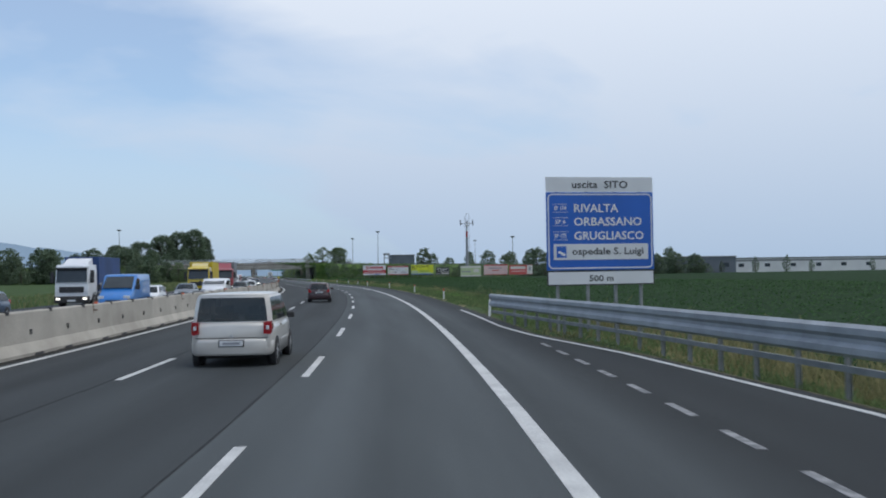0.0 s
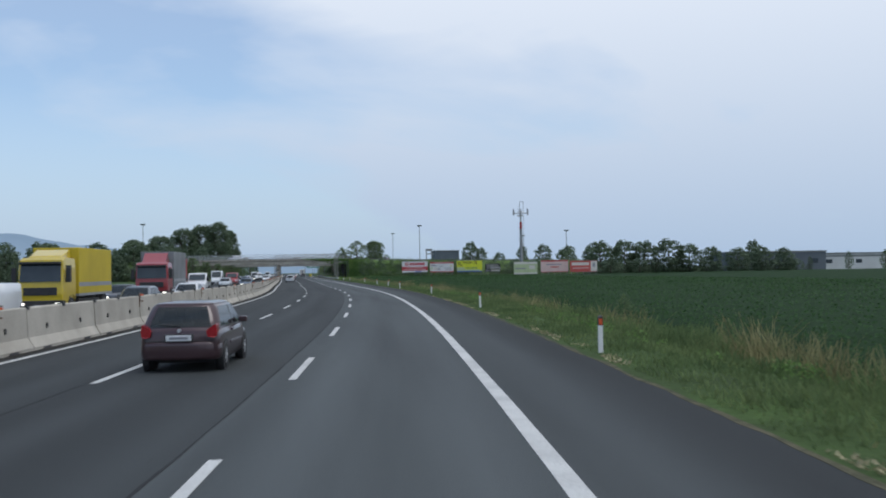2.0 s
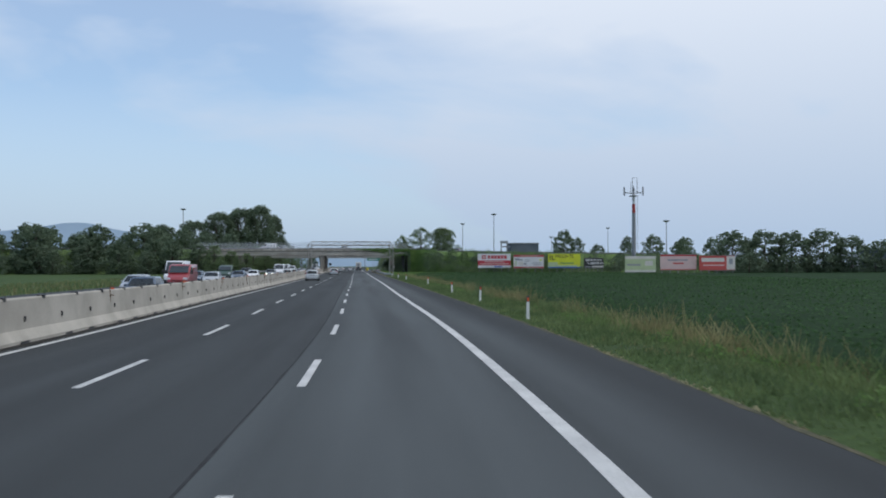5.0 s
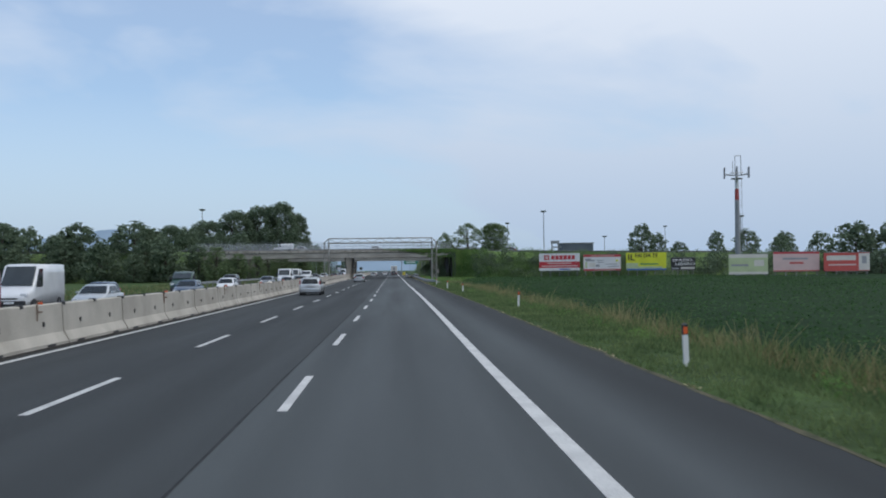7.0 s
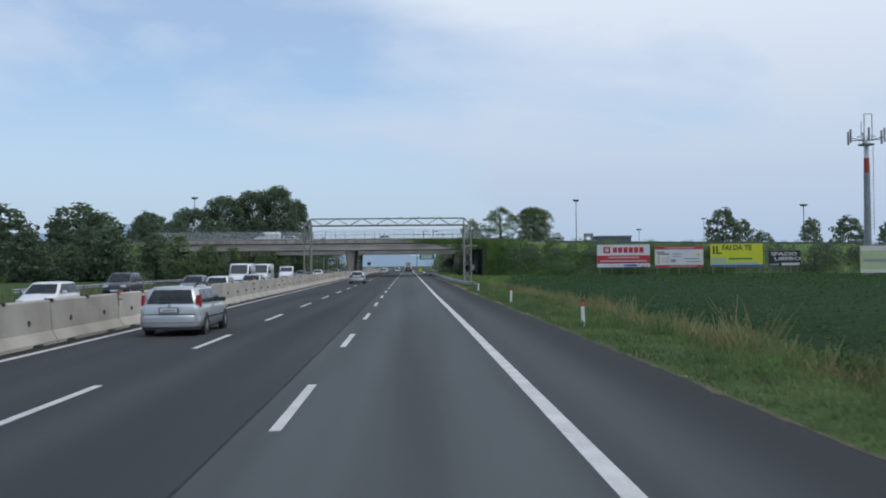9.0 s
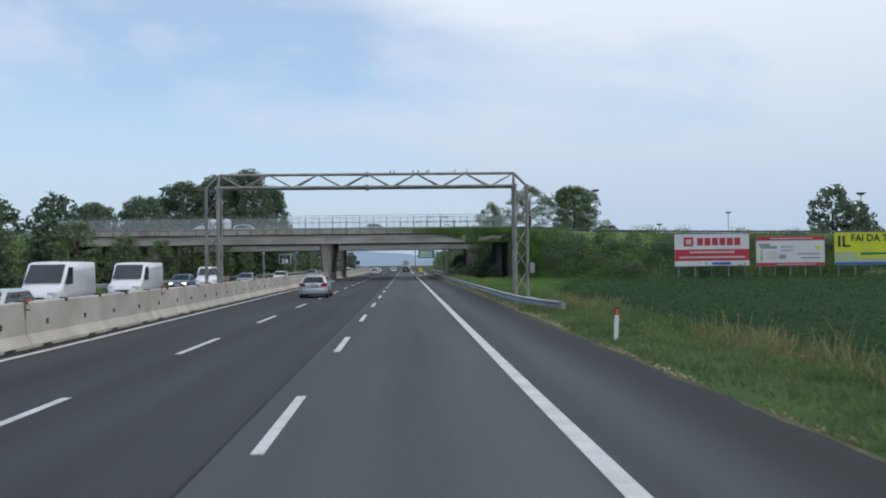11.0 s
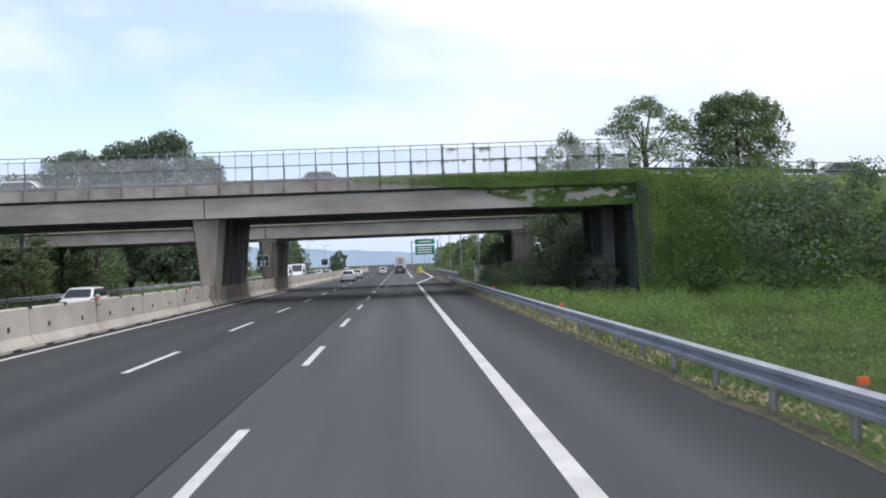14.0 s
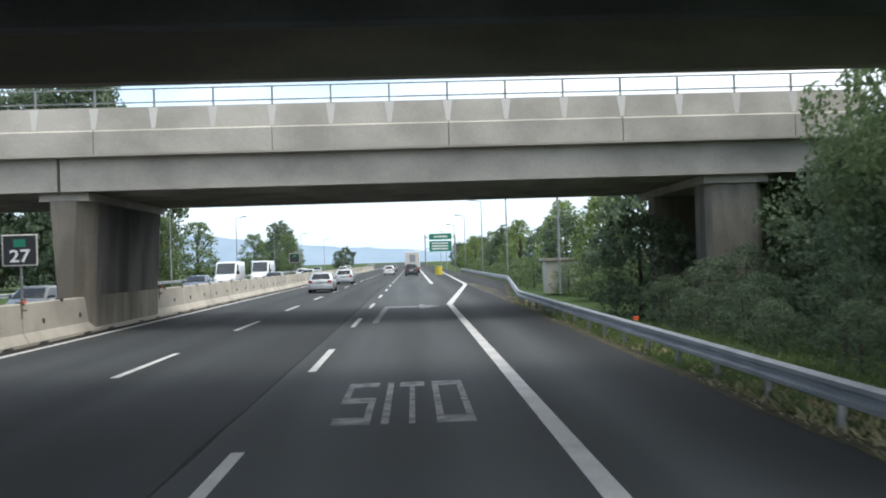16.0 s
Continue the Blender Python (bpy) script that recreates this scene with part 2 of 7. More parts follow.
DRY_GRASS = mat("dry_grass_blade", (0.33, 0.3, 0.155), (0.2, 0.19, 0.09), 0.5, 0.85, island=0.3, spec=0.12, trans=0.5)
STRAW = mat("straw_blade", (0.46, 0.41, 0.27), (0.33, 0.29, 0.17), 0.5, 0.9, island=0.3, spec=0.1, trans=0.3)
LEAF = mat("tree_leaf", (0.195, 0.26, 0.13), (0.13, 0.185, 0.09), 0.35, 0.75, island=0.28, spec=0.2, trans=0.42)
# lightened towards grey-blue: haze over the far trees is put into the colour
LEAF_DARK = mat("dark_tree_leaf", (0.165, 0.215, 0.14), (0.115, 0.16, 0.1), 0.25, 0.75, island=0.28, spec=0.2, trans=0.45)
LEAF_LIGHT = mat("light_tree_leaf", (0.25, 0.32, 0.13), (0.17, 0.235, 0.1), 0.35, 0.75, island=0.25, spec=0.2, trans=0.45)
BANK_LEAF = mat("bramble_leaf", (0.18, 0.28, 0.1), (0.1, 0.175, 0.062), 0.3, 0.8, island=0.3, spec=0.12, trans=0.42)
WEED_LEAF = mat("weed_leaf", (0.2, 0.31, 0.095), (0.12, 0.21, 0.062), 0.35, 0.75, island=0.25, spec=0.2, trans=0.45)
IVY = mat("ivy_leaf", (0.205, 0.315, 0.088), (0.105, 0.2, 0.058), 0.5, 0.7, island=0.25, spec=0.15, trans=0.25)
BANK = mat("bank_growth", (0.15, 0.215, 0.075), (0.1, 0.155, 0.055), 0.5, 0.95, bump=1.0, fine=0.3, fine_scale=4, spec=0.1)
BARK = mat("bark", (0.1, 0.08, 0.06), (0.06, 0.05, 0.04), 5.0, 0.9, bump=0.6)
GALV = mat("galvanised_steel", (0.4, 0.425, 0.45), (0.29, 0.31, 0.33), 1.2, 0.5, metal=0.45, fine=0.08, fine_scale=20)
SCREEN = mat("mesh_screen", (0.78, 0.8, 0.81), (0.7, 0.72, 0.73), 1.0, 0.6)
sheer(SCREEN, 0.84)
FENCE_STEEL = mat("grey_fence_steel", (0.2, 0.22, 0.245), (0.14, 0.155, 0.175), 2.0, 0.55, metal=0.3)
RAIL_DARK = mat("weathered_bridge_rail", (0.17, 0.175, 0.18), (0.1, 0.1, 0.1), 1.4, 0.6, metal=0.3)
GANTRY_STEEL = mat("weathered_gantry_steel", (0.33, 0.32, 0.29), (0.22, 0.21, 0.185), 1.6, 0.55, metal=0.35, fine=0.1, fine_scale=12)
GALV_DULL = mat("dull_galvanised_steel", (0.3, 0.31, 0.31), (0.2, 0.21, 0.21), 2.0, 0.6, metal=0.5, fine=0.1)
RUST = mat("rusty_steel", (0.16, 0.085, 0.05), (0.25, 0.2, 0.16), 2.0, 0.8, metal=0.2)
MAST = mat("grey_mast_steel", (0.3, 0.31, 0.32), (0.24, 0.25, 0.26), 1.5, 0.55, metal=0.3)
MAST_RED = mat("red_mast_paint", (0.42, 0.06, 0.05), (0.33, 0.05, 0.04), 2.0, 0.6)
WHITE = mat("white_paint", (0.78, 0.78, 0.77), (0.7, 0.7, 0.69), 1.5, 0.5)
SIGN_WHITE = mat("sign_white", (0.68, 0.69, 0.7), (0.62, 0.63, 0.64), 0.6, 0.5)
SIGN_BLUE = mat("sign_blue", (0.02, 0.12, 0.5), (0.018, 0.105, 0.44), 0.6, 0.45)
SIGN_BLACK = mat("sign_black", (0.02, 0.02, 0.022), (0.025, 0.025, 0.027), 1.0, 0.5)
SIGN_GREEN = mat("sign_green", (0.01, 0.2, 0.12), (0.01, 0.17, 0.1), 1.0, 0.5)
SIGN_RED = mat("sign_red", (0.48, 0.035, 0.05), (0.42, 0.03, 0.045), 0.6, 0.5)
SIGN_YELLOW = mat("sign_yellow", (0.62, 0.66, 0.03), (0.56, 0.6, 0.03), 0.6, 0.5)
SIGN_ORANGE = mat("sign_orange", (0.5, 0.085, 0.075), (0.44, 0.075, 0.065), 0.6, 0.5)
SIGN_CREAM = mat("sign_cream", (0.62, 0.6, 0.55), (0.56, 0.54, 0.5), 0.6, 0.5)
SIGN_PALE = mat("sign_pale_green", (0.44, 0.52, 0.3), (0.39, 0.46, 0.27), 0.6, 0.5)
SIGN_PINK = mat("sign_pink", (0.62, 0.46, 0.44), (0.56, 0.42, 0.4), 0.6, 0.5)
SIGN_GREY = mat("sign_grey", (0.3, 0.31, 0.33), (0.25, 0.26, 0.28), 0.6, 0.6)
SIGN_BACK = mat("sign_back_metal", (0.3, 0.31, 0.32), (0.24, 0.25, 0.26), 1.0, 0.5, metal=0.5)
REFLECTOR = mat("red_reflector", (0.75, 0.13, 0.03), (0.65, 0.1, 0.03), 5.0, 0.35)
RUBBER = mat("rubber", (0.02, 0.02, 0.021), (0.03, 0.03, 0.031), 8.0, 0.85)
BLACK_PLASTIC = mat("black_plastic", (0.025, 0.025, 0.027), (0.035, 0.035, 0.037), 6.0, 0.6)
CAR_GLASS = mat("car_glass", (0.04, 0.05, 0.055), (0.03, 0.038, 0.042), 1.0, 0.06, spec=0.6)
CABIN_GLASS = mat("tinted_cabin_glass", (0.02, 0.026, 0.028), (0.022, 0.028, 0.03), 1.0, 0.06, spec=0.5)
sheer(CABIN_GLASS, 0.14)
TAIL_RED = mat("tail_lamp_red", (0.36, 0.015, 0.022), (0.26, 0.012, 0.016), 4.0, 0.2)
HEADLAMP = mat("headlamp_glass", (0.7, 0.72, 0.75), (0.6, 0.62, 0.65), 4.0, 0.12)
ALLOY = mat("alloy_wheel", (0.5, 0.51, 0.52), (0.42, 0.43, 0.44), 4.0, 0.35, metal=0.3)
PLATE = mat("number_plate_white", (0.68, 0.69, 0.7), (0.62, 0.63, 0.64), 4.0, 0.5)
WALL_WHITE = mat("building_white", (0.6, 0.61, 0.62), (0.52, 0.53, 0.54), 0.1, 0.8)
WALL_GREY = mat("building_grey", (0.13, 0.15, 0.18), (0.1, 0.12, 0.14), 0.15, 0.8)
ROOF_GREY = mat("roof_grey", (0.25, 0.26, 0.27), (0.2, 0.21, 0.22), 0.2, 0.8)
WINDOW_DARK = mat("window_glass", (0.03, 0.04, 0.05), (0.04, 0.05, 0.06), 0.4, 0.15)
# distance haze is mixed into this pale blue base colour
HILL = mat("haze_tinted_hills", (0.28, 0.36, 0.44), (0.24, 0.32, 0.4), 0.004, 1.0, spec=0.0)


# ---- building blocks ----
def link_mesh(name, bm, material, smooth=False):
    me = bpy.data.meshes.new(name)
    bm.normal_update()
    bm.to_mesh(me)
    bm.free()
    me.materials.append(material)
    if smooth:
        me.polygons.foreach_set("use_smooth", [True] * len(me.polygons))
    return new(name, me)


def part(name, bm, material, parent=None, label="", smooth=False):
    ob = link_mesh(name, bm, material, smooth)
    if parent:
        ob.parent = parent
    if label:
        tagged(ob, label)
    return ob


def share(ob, name, parent, m):
    c = new(name, ob.data)
    c.parent = parent
    c.matrix_basis = m
    return c


def pydata(name, verts, faces, material, parent=None, smooth=False):
    me = bpy.data.meshes.new(name)
    me.from_pydata(verts, [], faces)
    me.materials.append(material)
    if smooth:
        me.polygons.foreach_set("use_smooth", [True] * len(me.polygons))
    ob = new(name, me)
    if parent:
        ob.parent = parent
    return ob


def quads(name, v, material, parent=None):
    """A mesh of loose quads from an array of n x 4 x 3 places."""
    n = len(v)
    me = bpy.data.meshes.new(name)
    me.vertices.add(n * 4)
    me.vertices.foreach_set("co", v.reshape(-1).astype(np.float32))
    me.loops.add(n * 4)
    me.loops.foreach_set("vertex_index", np.arange(n * 4, dtype=np.int32))
    me.polygons.add(n)
    me.polygons.foreach_set("loop_start", np.arange(0, n * 4, 4, dtype=np.int32))
    me.update(calc_edges=True)
    me.materials.append(material)
    ob = new(name, me)
    if parent:
        ob.parent = parent
    return ob


def thing(name, m=None, label="", category="", group="", kind=""):
    ob = new(name)
    ob.empty_display_size = 0.3
    if m is not None:
        ob.matrix_basis = m
    return tagged(ob, label, category, group, kind)


def box(bm, x0, x1, y0, y1, z0, z1, bevel=0.0):
    vs = [bm.verts.new((x, y, z)) for z in (z0, z1) for x, y in ((x0, y0), (x1, y0), (x1, y1), (x0, y1))]
    for f in ((3, 2, 1, 0), (4, 5, 6, 7), (0, 1, 5, 4), (1, 2, 6, 5), (2, 3, 7, 6), (3, 0, 4, 7)):
        bm.faces.new([vs[i] for i in f])
    if bevel:
        es = list({e for v in vs for e in v.link_edges})
        bmesh.ops.bevel(bm, geom=es, offset=bevel, segments=2, affect="EDGES", profile=0.5)
    return bm


def loft(bm, rings, closed=True, caps=True):
    vs = [[bm.verts.new(p) for p in r] for r in rings]
    n = len(vs[0])
    for a, b in zip(vs, vs[1:]):
        for i in range(n if closed else n - 1):
            j = (i + 1) % n
            bm.faces.new((a[i], a[j], b[j], b[i]))
    if caps and closed:
        bm.faces.new(list(reversed(vs[0])))
        bm.faces.new(vs[-1])
    return bm


def tube(bm, p, q, r, n=8, r2=None):
    p, q = Vector(p), Vector(q)
    d = (q - p).normalized()
    a = d.orthogonal().normalized()
    b = d.cross(a)
    r2 = r if r2 is None else r2
    return loft(bm, [[c + (a * math.cos(2 * math.pi * i / n) + b * math.sin(2 * math.pi * i / n)) * k for i in range(n)] for c, k in ((p, r), (q, r2))])


def B():
    return bmesh.new()


def lettering(text, size, material, parent, x, y, z, align="LEFT", width=None, depth=0.004, name="lettering", bold=0.014):
    """Writing that faces -y, its base line's start (or middle) at x, z."""
    cu = bpy.data.curves.new(name, "FONT")
    cu.body, cu.size, cu.align_x, cu.extrude, cu.resolution_u = text, size, align, depth, 2
    cu.offset = bold * size
    tmp = bpy.data.objects.new(name, cu)
    scene.collection.objects.link(tmp)
    bpy.context.view_layer.update()
    me = bpy.data.meshes.new_from_object(tmp.evaluated_get(bpy.context.evaluated_depsgraph_get()))
    wide = tmp.dimensions.x
    bpy.data.objects.remove(tmp)
    me.materials.clear()
    me.materials.append(material)
    ob = new(name, me)
    ob.parent = parent
    k = width / wide if width and wide else 1.0
    ob.matrix_basis = pose(x, y, z, 90, 0, 0) @ Matrix.Diagonal((k, 1, 1, 1))
    return ob


# ---- the road's line: a gentle right-hand bend that runs out into a straight ----
BEND, BEND_END = 0.000578, 165.0
DRIFT_Y = (-40, 13, 36, 55, 72, 90, 108, 132, 160, 195, 217, 240, 255, 290)
DRIFT_X = (0.0, -0.06, -0.21, -0.29, -0.33, -0.25, -0.15, 0.02, -0.05, -0.05, 0.04, 0.08, 0.08, 0.0)


def line_x(y):
    drift = float(np.interp(y, DRIFT_Y, DRIFT_X))
    return -1.9 + drift - (BEND * (BEND_END - y) ** 2 if y < BEND_END else 0.0)


def line_slope(y):
    return 2 * BEND * (BEND_END - y) if y < BEND_END else 0.0


def at(x, y, z=0.0):
    """The place beside station y of the road, x as on the straight."""
    s = line_slope(y)
    k = (x + 1.9) / math.sqrt(1 + s * s)
    return Vector((line_x(y) + k, y - k * s, z))


def heading(y):
    return -math.degrees(math.atan(line_slope(y)))


def stations(y0, y1, step=6.0):
    n = max(1, int(math.ceil((y1 - y0) / step)))
    return [y0 + (y1 - y0) * i / n for i in range(n + 1)]


def strip(bm, x0, x1, y0, y1, z0, z1, step=6.0):
    """A slab that follows the road; x0 and x1 may be functions of the station."""
    fa, fb = (x0 if callable(x0) else lambda y: x0), (x1 if callable(x1) else lambda y: x1)
    return loft(bm, [[at(fa(y), y, z0), at(fb(y), y, z0), at(fb(y), y, z1), at(fa(y), y, z1)] for y in stations(y0, y1, step)])


def lerp(y, *knots):
    return float(np.interp(y, [k[0] for k in knots], [k[1] for k in knots]))
# ---- ground, road, markings ----
def ground_height(x):
    return lerp(x, (-400, 0.0), (-60, -0.25), (-30, -0.25), (-26, -0.07), (6.3, -0.07), (9.0, -0.55), (60, -0.62), (400, -0.4))


def make_ground():
    xs = [-3800, -1200, -400, -200, -100, -60, -45, -36, -30, -27.5, -26, -25, -18, -10, 0, 4.4, 5.4, 6.3, 7.2, 8.2, 9.0, 10, 14, 20, 30, 45, 60, 100, 200, 400, 1200, 3800]
    ys = [-400, -200, -100] + [float(v) for v in range(-60, 640, 10)] + [700, 800, 1000, 1400, 2200, 4500]
    verts, faces = [], []
    for y in ys:
        for x in xs:
            wob = noise.noise(Vector((x * 0.3, y * 0.15, 3))) * 0.06 if 6 < abs(x) < 60 and not -26 < x < 6 else 0
            verts.append((line_x(max(y, -100)) + 1.9 + x, y, ground_height(x) + wob))
    w = len(xs)
    for j in range(len(ys) - 1):
        for i in range(w - 1):
            a = j * w + i
            faces.append((a, a + 1, a + w + 1, a + w))
    tagged(pydata("ground", verts, faces, GROUND, smooth=True), "flat green meadow ground beside the motorway", "ground", kind="structure")


make_ground()


def edge_right(y):
    return lerp(y, (-80, 6.9), (13, 6.9), (23, 5.8), (31, 4.5), (70, 4.45), (110, 4.47), (170, 4.68), (230, 4.62), (300, 4.45), (440, 4.45), (475, 7.6), (1500, 7.6)) + 0.09 * noise.noise(Vector((0, y * 0.35, 0)))


def wall_x(y):
    """The face of the median barrier, near side."""
    return lerp(y, (-80, -9.8), (260, -9.95), (300, -10.0), (370, -10.65), (1500, -10.65))


def carriageway(name, xa, xb, y0, y1, z, label):
    """A slab whose UV runs across and along the lanes, in metres."""
    bm = B()
    uv = bm.loops.layers.uv.new("lanes")
    ys = stations(y0, min(y1, 500), 3.0) + ([] if y1 <= 500 else stations(500, y1, 40)[1:])
    k = 8
    rows = [[(xa(y) + (xb(y) - xa(y)) * i / k, y) for i in range(k + 1)] for y in ys]
    vs = [[bm.verts.new(at(x, y, z)) for x, y in r] for r in rows]
    for r in range(len(ys) - 1):
        for i in range(k):
            f = bm.faces.new((vs[r][i], vs[r][i + 1], vs[r + 1][i + 1], vs[r + 1][i]))
            for lp, (x, y) in zip(f.loops, (rows[r][i], rows[r][i + 1], rows[r + 1][i + 1], rows[r + 1][i])):
                lp[uv].uv = (x + 0.08, y)
    for side in (0, k):
        low = [bm.verts.new(at(rr[side][0], rr[side][1], z - 0.3)) for rr in rows]
        for r in range(len(ys) - 1):
            a, b2, c, d = vs[r][side], vs[r + 1][side], low[r + 1], low[r]
            bm.faces.new((a, b2, c, d) if side else (b2, a, d, c))
    return tagged(part(name, bm, ASPHALT), label, "road", kind="structure")


road = carriageway("road", lambda y: wall_x(y) - 0.2, edge_right, -80, 1600, 0.0, "grey three-lane asphalt motorway carriageway with worn wheel tracks")
road_opp = carriageway("road_opposite", lambda y: -25.2, lambda y: wall_x(y) - 0.25, -80, 1600, -0.004, "grey asphalt carriageway for oncoming traffic")

part("seam", strip(B(), lambda y: -2.45 + 0.03 * noise.noise(Vector((1, y * 0.4, 0))), lambda y: -2.412 + 0.03 * noise.noise(Vector((2, y * 0.7, 0))), -40, 600, 0.0, 0.005, 1.5), SEAL, road, "dark bitumen seam")
part("seam", strip(B(), lambda y: -5.86 + 0.03 * noise.noise(Vector((4, y * 0.4, 0))), lambda y: -5.81 + 0.04 * noise.noise(Vector((6, y * 0.7, 0))), -40, 74, 0.0, 0.004, 1.5), SEAL, road, "dark bitumen seam")
part("gutter_grit", strip(B(), lambda y: wall_x(y) - 0.05, lambda y: wall_x(y) + 0.3 + 0.12 * noise.noise(Vector((7, y * 0.6, 0))) + 0.06 * noise.noise(Vector((8, y * 2.3, 0))), -40, 600, 0.0, 0.006, 0.8), GRIT, road, "dark grit along the barrier foot")
part("edge_line", strip(B(), 1.55, 1.785, -60, 441, 0.0, 0.006, 5), PAINT, road)
part("exit_line", strip(B(), lambda y: lerp(y, (441, 1.5), (475, 4.2), (600, 5.4)), lambda y: lerp(y, (441, 1.8), (475, 4.5), (600, 5.7)), 441, 600, 0.0, 0.006, 4), PAINT, road)
part("gore_line", strip(B(), 1.5, 1.8, 480, 1500, 0.0, 0.006, 30), PAINT, road)
part("median_line", strip(B(), lambda y: wall_x(y) + 0.5, lambda y: wall_x(y) + 0.68, -60, 900, 0.0, 0.006, 5), PAINT, road)
part("layby_line", strip(B(), lambda y: lerp(y, (-40, 6.55), (13, 6.5), (23.5, 5.4), (30, 4.25), (35, 3.87), (52, 3.88)), lambda y: lerp(y, (-40, 6.69), (13, 6.64), (23.5, 5.54), (30, 4.39), (35, 4.0), (52, 4.02)), -40, 51, 0.0, 0.006, 2), PAINT, road)
for k in range(18):
    y = 11.24 + 2.4 * (k - 11)
    if y < 27:
        part("layby_dash", strip(B(), 3.98, 4.11, y, y + 1.25, 0.0, 0.006, 2), PAINT_OLD, road)
for k in range(-4, 70):
    y = 12 * k + 12.1
    part("lane_dash", strip(B(), -2.04, -1.89, y - 4.5, y, 0.0, 0.006, 2.5), PAINT, road)
    part("lane_dash", strip(B(), -5.78, -5.63, y - 4.4, y + 0.3, 0.0, 0.006, 2.5), PAINT, road)
for k in range(38):
    y = 12 * k - 20
    for x in (-15.1, -18.9):
        part("lane_dash", strip(B(), x, x + 0.15, y - 4.5, y, -0.004, 0.003, 2.5), PAINT, road_opp)
part("edge_line", strip(B(), -22.75, -22.5, -60, 900, -0.004, 0.003, 8), PAINT, road_opp)
part("median_line", strip(B(), lambda y: wall_x(y) - 1.35, lambda y: wall_x(y) - 1.2, -60, 900, -0.004, 0.003, 8), PAINT, road_opp)
part("verge_soil", strip(B(), lambda y: edge_right(y) - 0.06 + 0.1 * noise.noise(Vector((3, y * 0.9, 0))), lambda y: edge_right(y) + 0.05 + lerp(y, (0, 0.0), (300, 0.0), (315, 0.17)) + 0.16 * noise.noise(Vector((5, y * 0.5, 0))), -40, 560, -0.1, 0.004, 0.8), SOIL, road, "dusty soil fringe")
# a painted exit name and a turning arrow on the lane
def lane_letter(x0, x1, y0, y1, strokes):
    """One painted letter; strokes are boxes in the letter's own unit square."""
    bm = B()
    for a0, a1, b0, b1 in strokes:
        box(bm, x0 + (x1 - x0) * a0, x0 + (x1 - x0) * a1, y0 + (y1 - y0) * b0, y0 + (y1 - y0) * b1, 0.0, 0.005)
    return part("lane_lettering", bm, PAINT_OLD, road)


LETTER_S = [(0, 1, 0, 0.13), (0.8, 1, 0.13, 0.45), (0, 1, 0.45, 0.57), (0, 0.2, 0.57, 0.87), (0, 1, 0.87, 1)]
LETTER_I = [(0, 1, 0, 1)]
LETTER_T = [(0.4, 0.6, 0, 0.87), (0, 1, 0.87, 1)]
LETTER_O = [(0, 1, 0, 0.13), (0, 0.2, 0.13, 0.87), (0.8, 1, 0.13, 0.87), (0, 1, 0.87, 1)]
for xa, xb, shape in ((-1.1, -0.6, LETTER_S), (-0.46, -0.36, LETTER_I), (-0.26, 0.14, LETTER_T), (0.26, 0.76, LETTER_O)):
    lane_letter(xa, xb, 409.6, 413.6, shape)
arrow = B()
for pts in ([(-1.42, 429.2), (-1.22, 429.2), (-1.12, 439.0), (-1.32, 440.6)], [(-1.32, 440.6), (-1.12, 439.0), (0.25, 438.9), (0.25, 440.4)], [(0.25, 437.6), (1.15, 439.6), (0.25, 441.8)]):
    loft(arrow, [[(x, y, z) for x, y in pts] for z in (0.0, 0.006)])
part("lane_arrow", arrow, PAINT_OLD, road)
# ---- concrete median barrier, one object per element ----
def barrier_profile(half=False):
    return [(-0.31, 0.0), (0.31, 0.0), (0.31, 0.09), (0.15, 0.36), (0.1, 1.16), (0.07, 1.2), (-0.07, 1.2), (-0.1, 1.16), (-0.15, 0.36), (-0.31, 0.09)]


def make_barriers():
    length = 5.98
    data = link_mesh("median_barrier", loft(B(), [[(x, y, z) for x, z in barrier_profile()] for y in (0.015, 0.03, length / 2, length - 0.03, length - 0.015)]), BARRIER)
    for y in (1.45, 4.45):
        part("lifting_slot", box(B(), 0.09, 0.165, y - 0.05, y + 0.05, 0.56, 0.7), SIGN_BLACK, data)
    for y in (0.11, 3.0):
        part("top_clip", box(B(), -0.08, 0.12, y - 0.09, y + 0.09, 1.13, 1.23), SIGN_BLACK, data)
    for y in (1.0, 4.6):
        part("drain_notch", box(B(), 0.26, 0.325, y - 0.3, y + 0.3, 0.0, 0.07), SIGN_BLACK, data)
    lab = "pale weathered concrete median barrier element with clips"
    tagged(data, lab, "barrier", "median barrier")
    first = True
    for k in range(-6, 110):
        y = 6.0 * k - 2
        m = Matrix.Translation(at(wall_x(y) - 0.31, y)) @ pose(0, 0, 0, 0, 0, heading(y + 3))
        if first:
            data.matrix_basis, first = m, False
        else:
            copy_thing(data, m)
    # reflectors stand on the barrier every third element
    arm = thing("barrier_reflector", label="small red reflector bracket clipped on the concrete barrier", category="reflector", group="barrier reflectors")
    part("bracket", box(box(box(B(), -0.02, 0.02, -0.012, 0.012, -0.26, 0.3), -0.02, 0.14, -0.012, 0.012, 0.26, 0.3), -0.02, 0.14, -0.012, 0.012, -0.04, 0.0), RUST, arm)
    part("lens", box(B(), 0.03, 0.15, -0.02, 0.02, 0.19, 0.25, 0.008), REFLECTOR, arm)
    for k in range(0, 32):
        y = 14.0 * k + 4
        m = Matrix.Translation(at(wall_x(y) - 0.19, y, 1.02)) @ pose(0, 0, 0, 0, 0, heading(y))
        if k == 0:
            arm.matrix_basis = m
        else:
            copy_thing(arm, m)


make_barriers()


